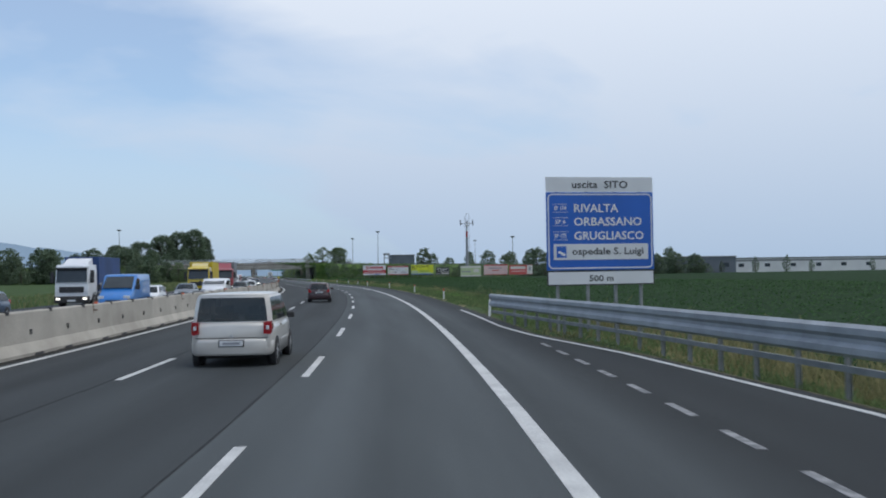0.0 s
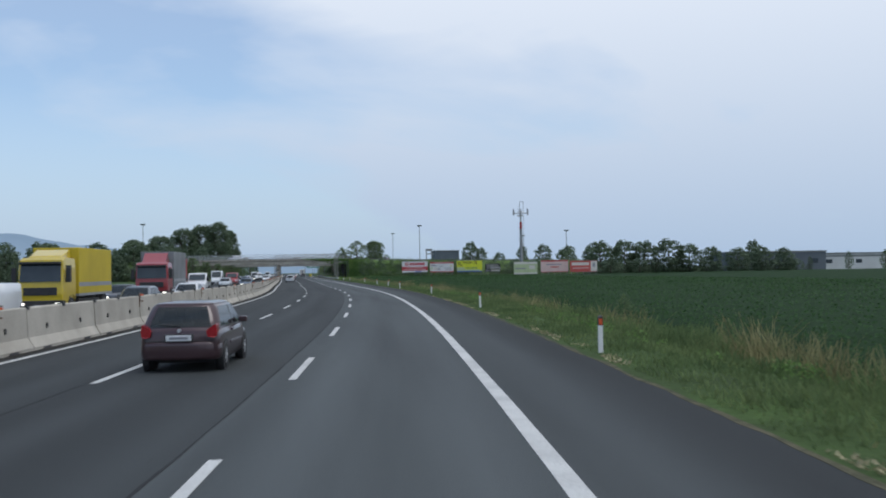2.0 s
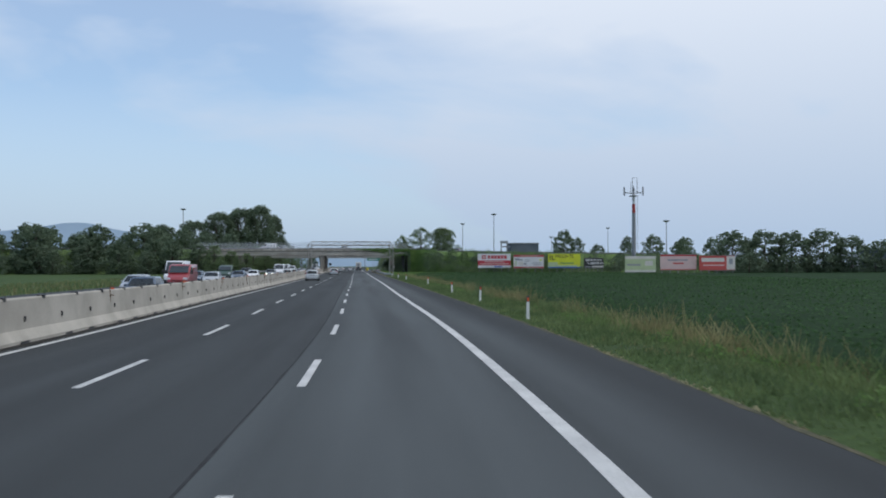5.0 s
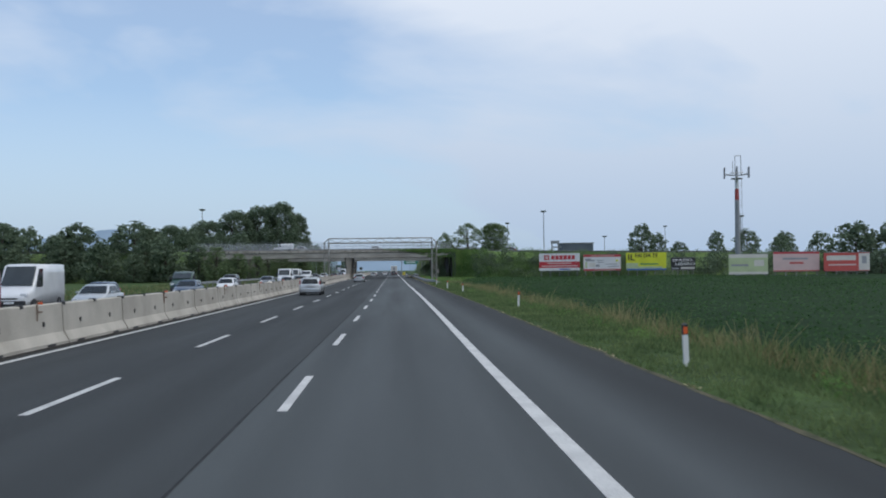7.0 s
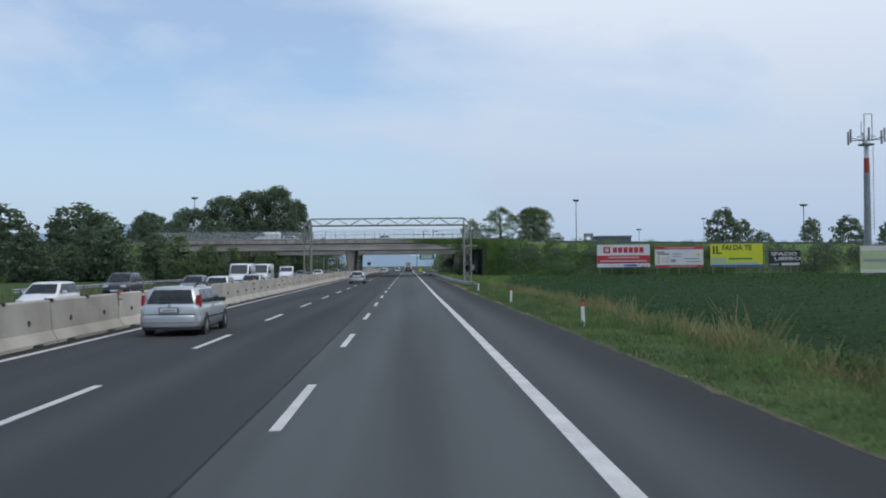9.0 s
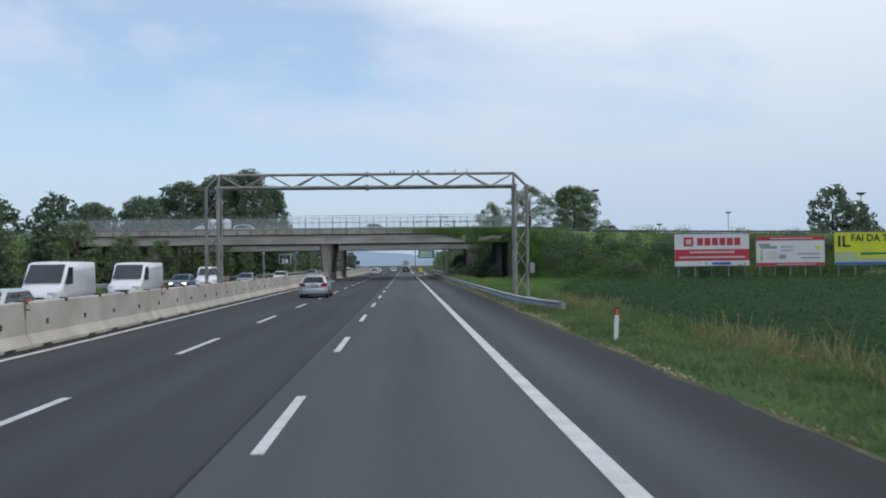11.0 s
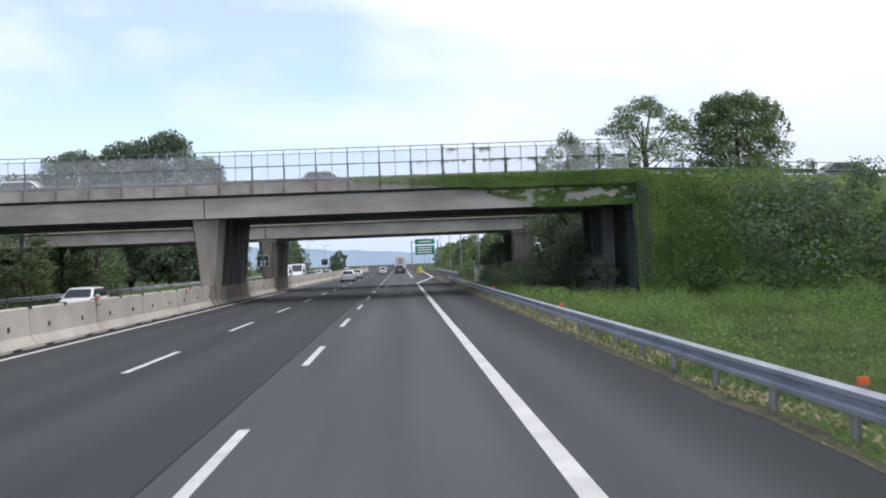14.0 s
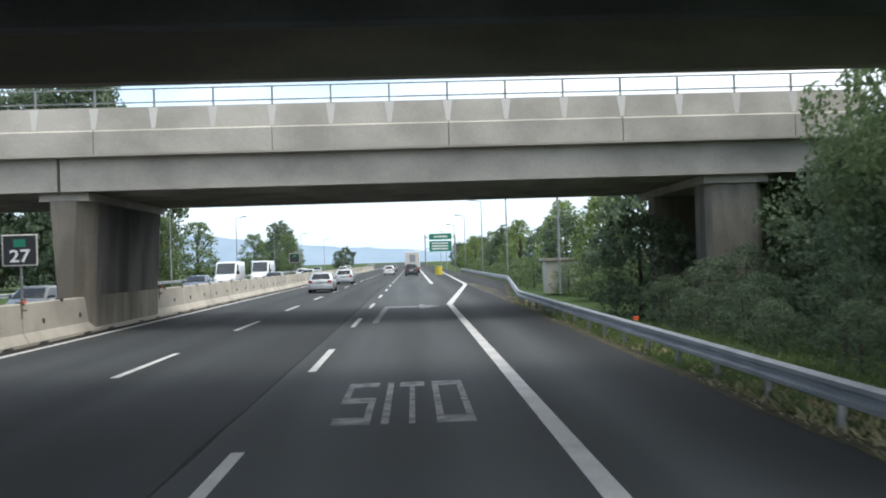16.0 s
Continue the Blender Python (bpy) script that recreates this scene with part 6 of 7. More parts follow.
def truck(cab, cargo, m, label, L=9.0, trailer=0.0, deflector=True, marks=None, W=2.5, H=3.85):
    t = thing("truck", m, label, "truck")
    h, w = L / 2, W / 2
    c0 = h - 2.15
    secs = [(c0, 0.95, 0.75, 2.92), (c0 + 0.1, 0.98, 0.7, 3.0), (h - 0.55, 0.98, 0.55, 3.0), (h - 0.2, 0.965, 0.5, 2.86), (h - 0.04, 0.95, 0.5, 1.75), (h, 0.93, 0.52, 1.2), (h - 0.02, 0.9, 0.5, 0.95)]
    part("cab", loft(B(), [ring(w * k, zl, zh, y, 0.02, 0.3) for y, k, zl, zh in secs]), cab, t)
    part("windscreen", loft(B(), [[(-w * 0.86, h - 0.06, 1.78), (w * 0.86, h - 0.06, 1.78), (w * 0.84, h - 0.22, 2.66), (-w * 0.84, h - 0.22, 2.66)], [(-w * 0.86, h + 0.02, 1.79), (w * 0.86, h + 0.02, 1.79), (w * 0.84, h - 0.14, 2.68), (-w * 0.84, h - 0.14, 2.68)]]), CAR_GLASS, t)
    part("sun_visor", box(B(), -w * 0.86, w * 0.86, h - 0.16, h + 0.12, 2.66, 2.78, 0.02), BLACK_PLASTIC, t)
    part("grille", box(B(), -w * 0.7, w * 0.7, h - 0.1, h + 0.03, 1.1, 1.5, 0.02), BLACK_PLASTIC, t)
    part("bumper", box(B(), -w * 0.98, w * 0.98, h - 0.35, h + 0.06, 0.4, 0.85, 0.04), CHASSIS, t)
    part("number_plate", box(B(), -0.26, 0.26, h + 0.05, h + 0.08, 0.5, 0.62), PLATE, t)
    for s in (-1, 1):
        part("headlamp", box(B(), s * w * 0.76 - 0.13, s * w * 0.76 + 0.13, h - 0.2, h + 0.075, 0.62, 0.75, 0.03), LAMP_ON, t)
        part("side_window", loft(B(), [[(s * w * k, h - 0.35, 1.75), (s * w * k, h - 0.5, 2.6), (s * w * k, h - 1.3, 2.6), (s * w * k, h - 1.3, 1.75)] for k in (0.94, 0.992)]), CAR_GLASS, t)
        part("mirror", box(B(), s * (w + 0.16) - 0.11, s * (w + 0.16) + 0.11, h - 0.25, h - 0.12, 1.75, 2.5, 0.03), BLACK_PLASTIC, t)
        part("step", box(B(), s * w * 0.96 - 0.1, s * w * 0.96 + 0.04, h - 1.3, h - 0.6, 0.45, 0.62), BLACK_PLASTIC, t)
        for yy in (h - 1.35, -h + 1.6):
            wheel(t, s * (w - 0.17), yy, 0.5, 0.3, GALV_DULL)
            part("mudguard", loft(B(), [[(s * (w - 0.36) + xx, yy + 0.6 * math.cos(a), 0.5 + 0.6 * math.sin(a)) for a in [math.pi * i / 8 for i in range(9)]] for xx in (0.0, s * 0.36)], closed=False), BLACK_PLASTIC, t)
    if deflector:
        part("wind_deflector", loft(B(), [[(-w * 0.75, c0 + 0.05, 2.9), (w * 0.75, c0 + 0.05, 2.9), (w * 0.7, c0 + 0.05, H - 0.12), (-w * 0.7, c0 + 0.05, H - 0.12)], [(-w * 0.72, h - 0.6, 2.95), (w * 0.72, h - 0.6, 2.95), (w * 0.66, h - 0.9, 3.1), (-w * 0.66, h - 0.9, 3.1)]]), cab, t)
    part("chassis", box(B(), -0.45, 0.45, -h + 0.3, h - 1.0, 0.62, 0.98), CHASSIS, t)
    box1 = part("cargo_body", box(B(), -w * 1.01, w * 1.01, -h, c0 - 0.35, 1.12, H, 0.03), cargo, t)
    part("side_band", box(box(B(), -w * 1.015, w * 1.015, -h + 0.02, c0 - 0.37, 1.0, 1.14), -w * 1.012, w * 1.012, -h + 0.02, c0 - 0.37, 1.5, 1.72), SIGN_GREY, t)
    part("side_guard", box(B(), -w * 0.95, w * 0.95, -h + 2.4, c0 - 0.5, 0.5, 0.86), CHASSIS, t)
    if trailer:
        y1 = -h - 0.55
        part("trailer_body", box(B(), -w * 1.01, w * 1.01, y1 - trailer, y1, 1.12, H, 0.03), cargo, t)
        part("trailer_chassis", box(B(), -0.45, 0.45, y1 - trailer + 0.3, -h + 0.2, 0.62, 0.98), CHASSIS, t)
        for s in (-1, 1):
            for yy in (y1 - 1.4, y1 - trailer + 1.6):
                wheel(t, s * (w - 0.17), yy, 0.5, 0.3, GALV_DULL)
    if marks:
        for y0 in ([c0 - 3.6] + ([-h - 0.55 - trailer / 2] if trailer else [])):
            for a in (-1.2, -0.4, 0.4):
                part("side_mark", loft(B(), [[(s, y0 + a, 2.0), (s, y0 + a + 0.16, 2.0), (s, y0 + a + 0.55, 3.0), (s, y0 + a + 0.39, 3.0)] for s in (-w * 1.012, -w * 1.02)]), marks, t)
            part("side_mark", tube(B(), (-w * 1.012, y0 + 0.95, 2.5), (-w * 1.02, y0 + 0.95, 2.5), 0.45, 14), marks, t)
    return t


for cab, cargo, x, y, label, L, tr, marks in ((CAR_WHITE, TARP_BLUE, LC, 65.0, "white truck with blue tarpaulin body and wind deflector", 8.5, 0, None), (TRUCK_YELLOW, TARP_YELLOW, -17.2, 97.5, "yellow box truck with grey side stripe", 9.0, 0, None), (CAR_RED, TARP_GREY, -16.9, 122, "dark red truck with grey tarpaulin body", 8.5, 0, None), (TRUCK_RED, TARP_RED, LC, 145, "red truck with red trailer and white side marks", 9.2, 7.6, SIGN_CREAM)):
    truck(cab, cargo, place_on(x, y + L / 2, False), label, L, tr, marks=marks, W=2.3 if y < 100 else 2.5, H=3.55 if y < 100 else 3.85)


def box_lorry(m):
    """A white lorry with a box body, seen from behind."""
    t = thing("truck", m, "white box lorry seen from behind, far ahead", "truck")
    part("cargo_body", box(B(), -1.25, 1.25, -4.5, 2.5, 1.0, 3.7, 0.04), WHITE, t)
    part("rear_door", box(B(), -1.15, 1.15, -4.54, -4.49, 1.1, 3.55, 0.01), SIGN_CREAM, t)
    part("door_window", box(B(), -0.5, 0.5, -4.57, -4.53, 1.9, 3.2, 0.02), SIGN_GREY, t)
    part("cab", box(B(), -1.2, 1.2, 2.7, 4.6, 0.6, 2.9, 0.15), WHITE, t)
    part("chassis", box(B(), -0.5, 0.5, -4.4, 4.4, 0.55, 1.0), CHASSIS, t)
    part("bumper", box(B(), -1.2, 1.2, -4.6, -4.4, 0.5, 0.75, 0.03), GALV_DULL, t)
    for s in (-1, 1):
        part("tail_lamp", box(B(), s * 0.95 - 0.15, s * 0.95 + 0.15, -4.63, -4.58, 0.55, 0.7), TAIL_RED, t)
        for yy in (-2.9, 3.4):
            wheel(t, s * 1.08, yy, 0.48, 0.3, GALV_DULL)


box_lorry(place_on(0.0, 563, True))
# ---- trees and shrubs ----
def gz(x):
    return np.interp(x, [-400, -60, -30, -26, 6.3, 9.0, 60, 400], [0.0, -0.25, -0.25, -0.07, -0.07, -0.55, -0.62, -0.4])


rng = np.random.default_rng(7)


def leaf_cloud(centres, radii, per, size, flat=0.75):
    """Loose leaf quads gathered in uneven clumps, as an array of n x 4 x 3."""
    out = []
    for c, r in zip(centres, radii):
        n = max(6, int(per * r * r))
        d = rng.normal(size=(n, 3))
        d /= np.linalg.norm(d, axis=1)[:, None]
        p = c + d * (r * rng.uniform(0.45, 1.05, n) ** 0.6)[:, None] * np.array([1, 1, flat])
        nor = d * np.array([1, 1, 1.3]) + 0.55 * rng.normal(size=(n, 3))
        a = np.cross(nor, rng.normal(size=(n, 3)))
        a /= np.linalg.norm(a, axis=1)[:, None] + 1e-6
        b = np.cross(nor, a)
        b /= np.linalg.norm(b, axis=1)[:, None] + 1e-6
        s = (size * rng.uniform(0.55, 1.25, n))[:, None]
        out.append(np.stack([p - a * s * 0.5, p + b * s * 0.32, p + a * s * 0.55, p - b * s * 0.32], 1))
    return np.concatenate(out)


def make_tree(name, h, r, trunk, clumps, per, size, leaf, label, shape=1.0, airy=0.3, lump=(0.08, 0.27), shoots=0):
    t = thing(name, label=label, category="tree" if name == "tree" else "shrub")
    bm = B()
    lean = rng.uniform(-0.3, 0.3, 2)
    tip = Vector((lean[0], lean[1], h * 0.8))
    tube(bm, (0, 0, -0.4), (lean[0] * 0.4, lean[1] * 0.4, h * 0.4), h * 0.022 + 0.05, 8, h * 0.015 + 0.03)
    tube(bm, (lean[0] * 0.4, lean[1] * 0.4, h * 0.4), tip, h * 0.015 + 0.03, 7, 0.04)
    cen, rad = [], []
    for k in range(clumps):
        a, u = rng.uniform(0, 2 * math.pi), rng.uniform(0.02, 1) ** (1.25 if shoots else 1.0)
        z = trunk + (h - trunk) * u
        wide = r * (math.sin(math.pi * min(0.98, max(0.06, (u * 0.86 + 0.12)))) ** (0.65 * shape))
        q = wide * math.sqrt(rng.uniform(0.15, 1.0)) * 0.85
        c = np.array([lean[0] * u + q * math.cos(a), lean[1] * u + q * math.sin(a), z - 0.12 * (h - trunk) * (q / r) ** 2])
        cen.append(c)
        rad.append(r * rng.uniform(*lump) * (1 - airy * 0.5))
        if k % (60 if shoots else 8) == 0 and name == "tree":
            s = rng.uniform(0.25, 0.7)
            tube(bm, Vector((lean[0] * s, lean[1] * s, max(trunk * 0.8, z * 0.6))), Vector(c), 0.07 * h / 10, 5, 0.02)
    for k in range(shoots):
        a, q = rng.uniform(0, 2 * math.pi), r * math.sqrt(rng.uniform(0, 1)) * 0.95
        top = h * (0.62 + 0.4 * math.sqrt(max(0.0, 1 - (q / r) ** 2))) + rng.uniform(-0.2, 0.5)
        for d in (0.0, 0.3, 0.6):
            cen.append(np.array([q * math.cos(a), q * math.sin(a), top - d]))
            rad.append(rng.uniform(0.14, 0.24) + 0.18 * d)
    part("trunk", bm, BARK, t)
    quads("crown", leaf_cloud(np.array(cen), np.array(rad), per, size), leaf, t)
    return t


KINDS = {
    "round": make_tree("tree", 10, 4.4, 0.2, 220, 28, 0.6, LEAF_DARK, "broad dark green tree with dense uneven crown", 0.7),
    "dense": make_tree("tree", 9, 3.6, 0.2, 210, 95, 0.3, LEAF, "dense green bushy tree on the bank", 0.8),
    "bushy": make_tree("tree", 9, 3.6, 0.0, 420, 230, 0.2, LEAF, "dense rounded green tree with upright shoots", 0.5, 0.2, (0.1, 0.25), 120),
    "airy": make_tree("tree", 9, 4.2, 1.0, 190, 330, 0.15, LEAF, "open airy tree with layered branches", 0.9, 0.5),
    "tall": make_tree("tree", 22, 9.0, 1.0, 400, 28, 0.62, LEAF_DARK, "tall dark green tree with broad billowing crown", 0.6, 0.2, (0.08, 0.24)),
    "light": make_tree("tree", 7, 3.2, 0.3, 170, 130, 0.26, LEAF_LIGHT, "light green willowy tree by the road"),
    "cone": make_tree("tree", 9, 2.6, 0.4, 120, 150, 0.3, LEAF_DARK, "dark pointed evergreen tree", 1.5),
    "shrub": make_tree("shrub", 3.2, 2.4, 0.1, 80, 200, 0.18, LEAF, "spreading green shrub with small leaves"),
    "thick_shrub": make_tree("shrub", 4.5, 2.9, 0.1, 110, 170, 0.17, LEAF_DARK, "dense dark green shrub with small leaves"),
    "dark_shrub": make_tree("shrub", 4.5, 2.9, 0.1, 80, 60, 0.36, LEAF_DARK, "dense dark green shrub with small leaves"),
}
used = set()


def plant(kind, x, y, z, height, wide=1.0):
    src = KINDS[kind]
    base = {"round": 10, "bushy": 9, "dense": 9, "airy": 9, "tall": 22, "light": 7, "cone": 9, "shrub": 3.2, "dark_shrub": 4.5, "thick_shrub": 4.5}[kind]
    k = height / base
    m = pose(x, y, z, 0, 0, rng.uniform(0, 360))
    if kind in used:
        ob = copy_thing(src, m)
    else:
        used.add(kind)
        ob = src
        ob.matrix_basis = m
    ob.scale = (k * wide, k * wide, k)
    return ob


# beside the overpass, to the east
plant("airy", 19.4, 419, 6.0, 7.9, 1.4)
plant("bushy", 26.3, 418.5, 5.6, 8.1, 1.3)
plant("airy", 12.9, 419.5, -0.5, 11.7, 0.7)
plant("dense", 13.9, 420.8, -0.5, 10.0, 0.92)
plant("shrub", 31, 417, 6.2, 2.4)
plant("round", 63.4, 409.5, 2.6, 10.2, 0.95)
plant("round", 67.8, 411, 2.6, 8.0, 0.9)
for x, y, h in ((88, 425, 7.5), (98, 428, 8), (104, 420, 6), (110, 432, 7.5), (117, 424, 7), (80, 432, 5), (125, 415, 6)):
    plant("round", x, y, 1.6, h + 2.4, 0.75 if x == 88 else 1.05)
for x in range(108, 182, 9):
    plant("round", x + rng.uniform(-2, 2), 384 + rng.uniform(-5, 8), -0.6, rng.uniform(10.0, 13.2) - (2.0 if x > 140 else 0), 1.35)
plant("round", 173, 391, -0.6, 12.3, 0.8)
for x in (215, 232, 250, 262, 300, 330):
    plant("cone", x, 420 + rng.uniform(-6, 6), -0.6, rng.uniform(6, 9))
for x in range(70, 110, 8):
    plant("dark_shrub", x, 399, 1.5, rng.uniform(3, 4.5))
# under and behind the overpasses, east side
for x, y, h, k in ((13.2, 416, 5.2, "thick_shrub"), (12.6, 420, 4.6, "thick_shrub"), (15.0, 423, 7.4, "dense"), (13.6, 424.5, 5.2, "thick_shrub"), (17, 425, 7.5, "dense"), (13.4, 427, 5.4, "thick_shrub"), (16.4, 416, 6.0, "thick_shrub"), (8.9, 431.5, 3.8, "thick_shrub"), (9.4, 436, 4.2, "thick_shrub"), (12.6, 430.5, 3.0, "thick_shrub"), (9.7, 415, 1.9, "thick_shrub"), (9.9, 419, 2.2, "thick_shrub"), (9.6, 423, 1.9, "thick_shrub"), (9.3, 427, 2.3, "thick_shrub"), (10.7, 427.4, 2.7, "thick_shrub"), (8.2, 412.5, 1.3, "thick_shrub"), (8.6, 415.5, 1.5, "thick_shrub"), (8.1, 418.5, 1.4, "thick_shrub"), (8.5, 421.5, 1.7, "thick_shrub"), (8.0, 424.5, 1.5, "thick_shrub"), (8.3, 428, 1.8, "thick_shrub")):
    plant(k, x, y, -0.5, h)
for y in range(441, 640, 8):
    plant("light" if (y // 8) % 3 == 0 else ("dense" if (y // 8) % 3 == 1 else "round"), 12.6 + rng.uniform(-0.8, 2.4), y + rng.uniform(-2, 2), -0.5, rng.uniform(5.2, 7.4))
    if y < 560:
        plant("shrub", 10.4 + rng.uniform(-0.5, 0.5), y + 3, -0.4, rng.uniform(1.6, 3.0))
plant("shrub", 6.75, 186, -0.5, 1.1, 0.6)
plant("shrub", 8.0, 92, -0.6, 1.3, 0.6)
# west side
for x, y, h, w in ((-41.0, 516, 26.4, 0.8), (-49.0, 520, 25.4, 0.85), (-57.5, 517, 23.6, 0.95), (-36.5, 527, 23.0, 0.65), (-69, 524, 20.5, 1.1), (-81, 519, 18.6, 1.1)):
    plant("tall", x, y, 0, h, w)
for x, y, h in ((-41, 425, 12.5), (-47, 415, 12.0), (-54, 418, 13), (-62, 410, 12), (-72, 420, 12.5), (-83, 412, 12), (-95, 422, 14), (-108, 415, 12), (-125, 425, 13.5), (-145, 420, 13)):
    plant("round", x, y, 0, h + rng.uniform(-1, 1), 0.9)
for x, y, h in ((-37, 397, 6.5), (-41, 391, 8), (-46, 396, 8.5), (-52, 389, 9.5), (-58, 394, 10), (-66, 388, 9), (-33, 400, 6), (-76, 393, 9.5), (-88, 390, 8)):
    plant("dense" if x % 2 else "round", x, y, -0.3, h, 1.15)
for x, y, h in ((-30, 424, 7), (-33, 418, 7.5), (-31, 445, 8), (-35, 455, 9), (-33, 520, 9), (-37, 560, 10), (-34, 600, 9), (-31, 640, 8), (-40, 700, 12), (-30.5, 434, 7)):
    plant("dense", x, y, -0.2, h, 1.1)
for x, y, h in ((-45, 720, 17), (-60, 820, 16), (-80, 900, 15), (-40, 960, 12), (20, 680, 9), (18, 760, 9), (24, 840, 10), (-34, 830, 8)):
    plant("round", x, y, -0.2, h)


# hedge rows that close the view on both sides
for x in range(-132, -48, 8):
    plant("dark_shrub" if x % 3 else "round", x + rng.uniform(-2, 2), 389 + rng.uniform(-3, 4), -0.3, rng.uniform(4.5, 8.0), 1.25)
for x in range(-150, -58, 6):
    plant("round", x + rng.uniform(-3, 3), 400 + rng.uniform(-8, 12), 0, rng.uniform(10.5, 14.5), 1.25)
for x in range(104, 190, 6):
    plant("dark_shrub", x + rng.uniform(-2, 2), 381 + rng.uniform(-3, 3), -0.6, rng.uniform(4, 6), 1.3)
for x in range(75, 110, 5):
    plant("dark_shrub", x + rng.uniform(-2, 2), 395 + rng.uniform(-2, 3), 0.3, rng.uniform(3.5, 5.5), 1.2)
for x in range(22, 76, 6):
    plant("shrub" if x % 4 else "dark_shrub", x + rng.uniform(-2, 2), 397.5 + rng.uniform(-2, 2), 2.6, rng.uniform(1.8, 3.2), 1.2)
for y in (413.8, 415.6, 417.5, 419.5, 421.5, 423.5, 425.5):
    plant("thick_shrub", 13.2 + rng.uniform(-0.6, 0.8), y, -0.6, rng.uniform(3.8, 5.2), 0.9)
for y in (404.6, 407.5, 410.5):
    plant("thick_shrub", 12.2 + rng.uniform(-0.3, 0.5), y, -0.6, rng.uniform(2.6, 3.6), 0.75)

# ---- leafy covering of the bank and ivy on the overpass ----
def scatter_on(name, label, n, f, size, material, category="plants", up=0.6):
    p, nor = f(n)
    a = rng.normal(size=(n, 3))
    a -= (a * nor).sum(1)[:, None] * nor * up
    a /= np.linalg.norm(a, axis=1)[:, None]
    b = np.cross(nor, a)
    s = (size * rng.uniform(0.5, 1.3, n))[:, None]
    v = np.stack([p - a * s * 0.5, p + b * s * 0.36, p + a * s * 0.5, p - b * s * 0.36], 1)
    return tagged(quads(name, v, material), label, category, kind="stuff")


def bank_surface(x, u):
    """A place on the near slope of the banks, u from foot to crest."""
    y = np.interp(u, [0, 0.2, 0.5, 0.8, 1.0], [391.0, 393.5, 397, 400.5, 402.8])
    z = np.interp(u, [0, 0.2, 0.5, 0.8, 1.0], [-0.5, 0.7, 3.2, 5.6, 7.0])
    if x > 0:
        y = 403.5 - (403.5 - y) * bank_out(x)
        z *= crest(x) / 7.06
    else:
        z *= 1 - 0.16 * min(1, max(0, (-46.5 - x) / 283))
    return np.array([x, y - 0.05, z])


def thicket(name, label, x0, x1, n, rmin, rmax, per, size, material, low=0.0, high=1.0):
    """Bramble and shrub humps that cover a slope."""
    cen, rad = [], []
    for k in range(n):
        x, u = rng.uniform(x0, x1), rng.uniform(low, high)
        r = rng.uniform(rmin, rmax) * (1 - 0.35 * u)
        cen.append(bank_surface(x, u) + np.array([0, -0.4 * r, 0.25 * r]))
        rad.append(r)
    return tagged(quads(name, leaf_cloud(np.array(cen), np.array(rad), per, size, 0.8), material), label, "shrubs", kind="stuff")


thicket("bank_growth", "tangled green bramble covering the bank", 17.5, 60, 300, 0.6, 2.0, 130, 0.19, BANK_LEAF)
thicket("bank_growth", "tangled dark shrubs covering the bank", 20, 60, 90, 1.2, 2.8, 90, 0.24, LEAF_DARK, 0.05, 0.9)
thicket("bank_growth", "tangled green bramble covering the bank", 60, 150, 420, 0.8, 2.0, 60, 0.3, LEAF_DARK)
thicket("bank_growth", "tangled shrubs covering the bank", -130, -46.5, 420, 0.8, 2.2, 60, 0.34, LEAF_DARK)
thicket("bank_growth", "light green creeper patches on the bank", 19, 50, 60, 0.5, 1.1, 140, 0.18, LEAF_LIGHT, 0.1, 1.0)


for x, u, hh, k in ((21.5, 0.35, 2.6, "shrub"), (23.5, 0.6, 2.8, "thick_shrub"), (24.5, 0.2, 2.4, "shrub"), (26.5, 0.75, 2.4, "thick_shrub"), (27.5, 0.4, 3.2, "thick_shrub"), (29.5, 0.15, 2.6, "shrub"), (30.5, 0.65, 2.6, "shrub"), (33, 0.35, 3.2, "thick_shrub"), (35.5, 0.6, 2.8, "thick_shrub"), (37, 0.2, 2.8, "shrub"), (40, 0.45, 3.2, "thick_shrub"), (43, 0.3, 3.0, "shrub"), (46, 0.6, 3.0, "thick_shrub"), (50, 0.4, 3.2, "thick_shrub"), (55, 0.5, 3.0, "shrub")):
    p = bank_surface(x, u)
    plant(k, p[0], p[1], p[2] - 0.7, hh, 0.85)


def ivy_wall(n):
    x = 14.25 + 8.5 * rng.uniform(0, 1, n) ** 1.25
    u = rng.uniform(-0.05, 1.05, n)
    p = np.array([bank_surface(a, b) for a, b in zip(x, u)])
    wall = rng.uniform(0.0, 0.3, n)
    p[:, 1] = np.where(x < 16.2, np.minimum(p[:, 1], 403.15), p[:, 1] - 0.3 * np.clip((x - 15.4) / 1.2, 0, 1)) - wall
    p[:, 2] += 0.4 * wall * (x > 17) + 0.1 * np.clip(u, 0, 1)
    nor = np.tile(np.array([0, -0.75, 0.6]), (n, 1)) + rng.normal(size=(n, 3)) * 0.3
    return p, nor / np.linalg.norm(nor, axis=1)[:, None]


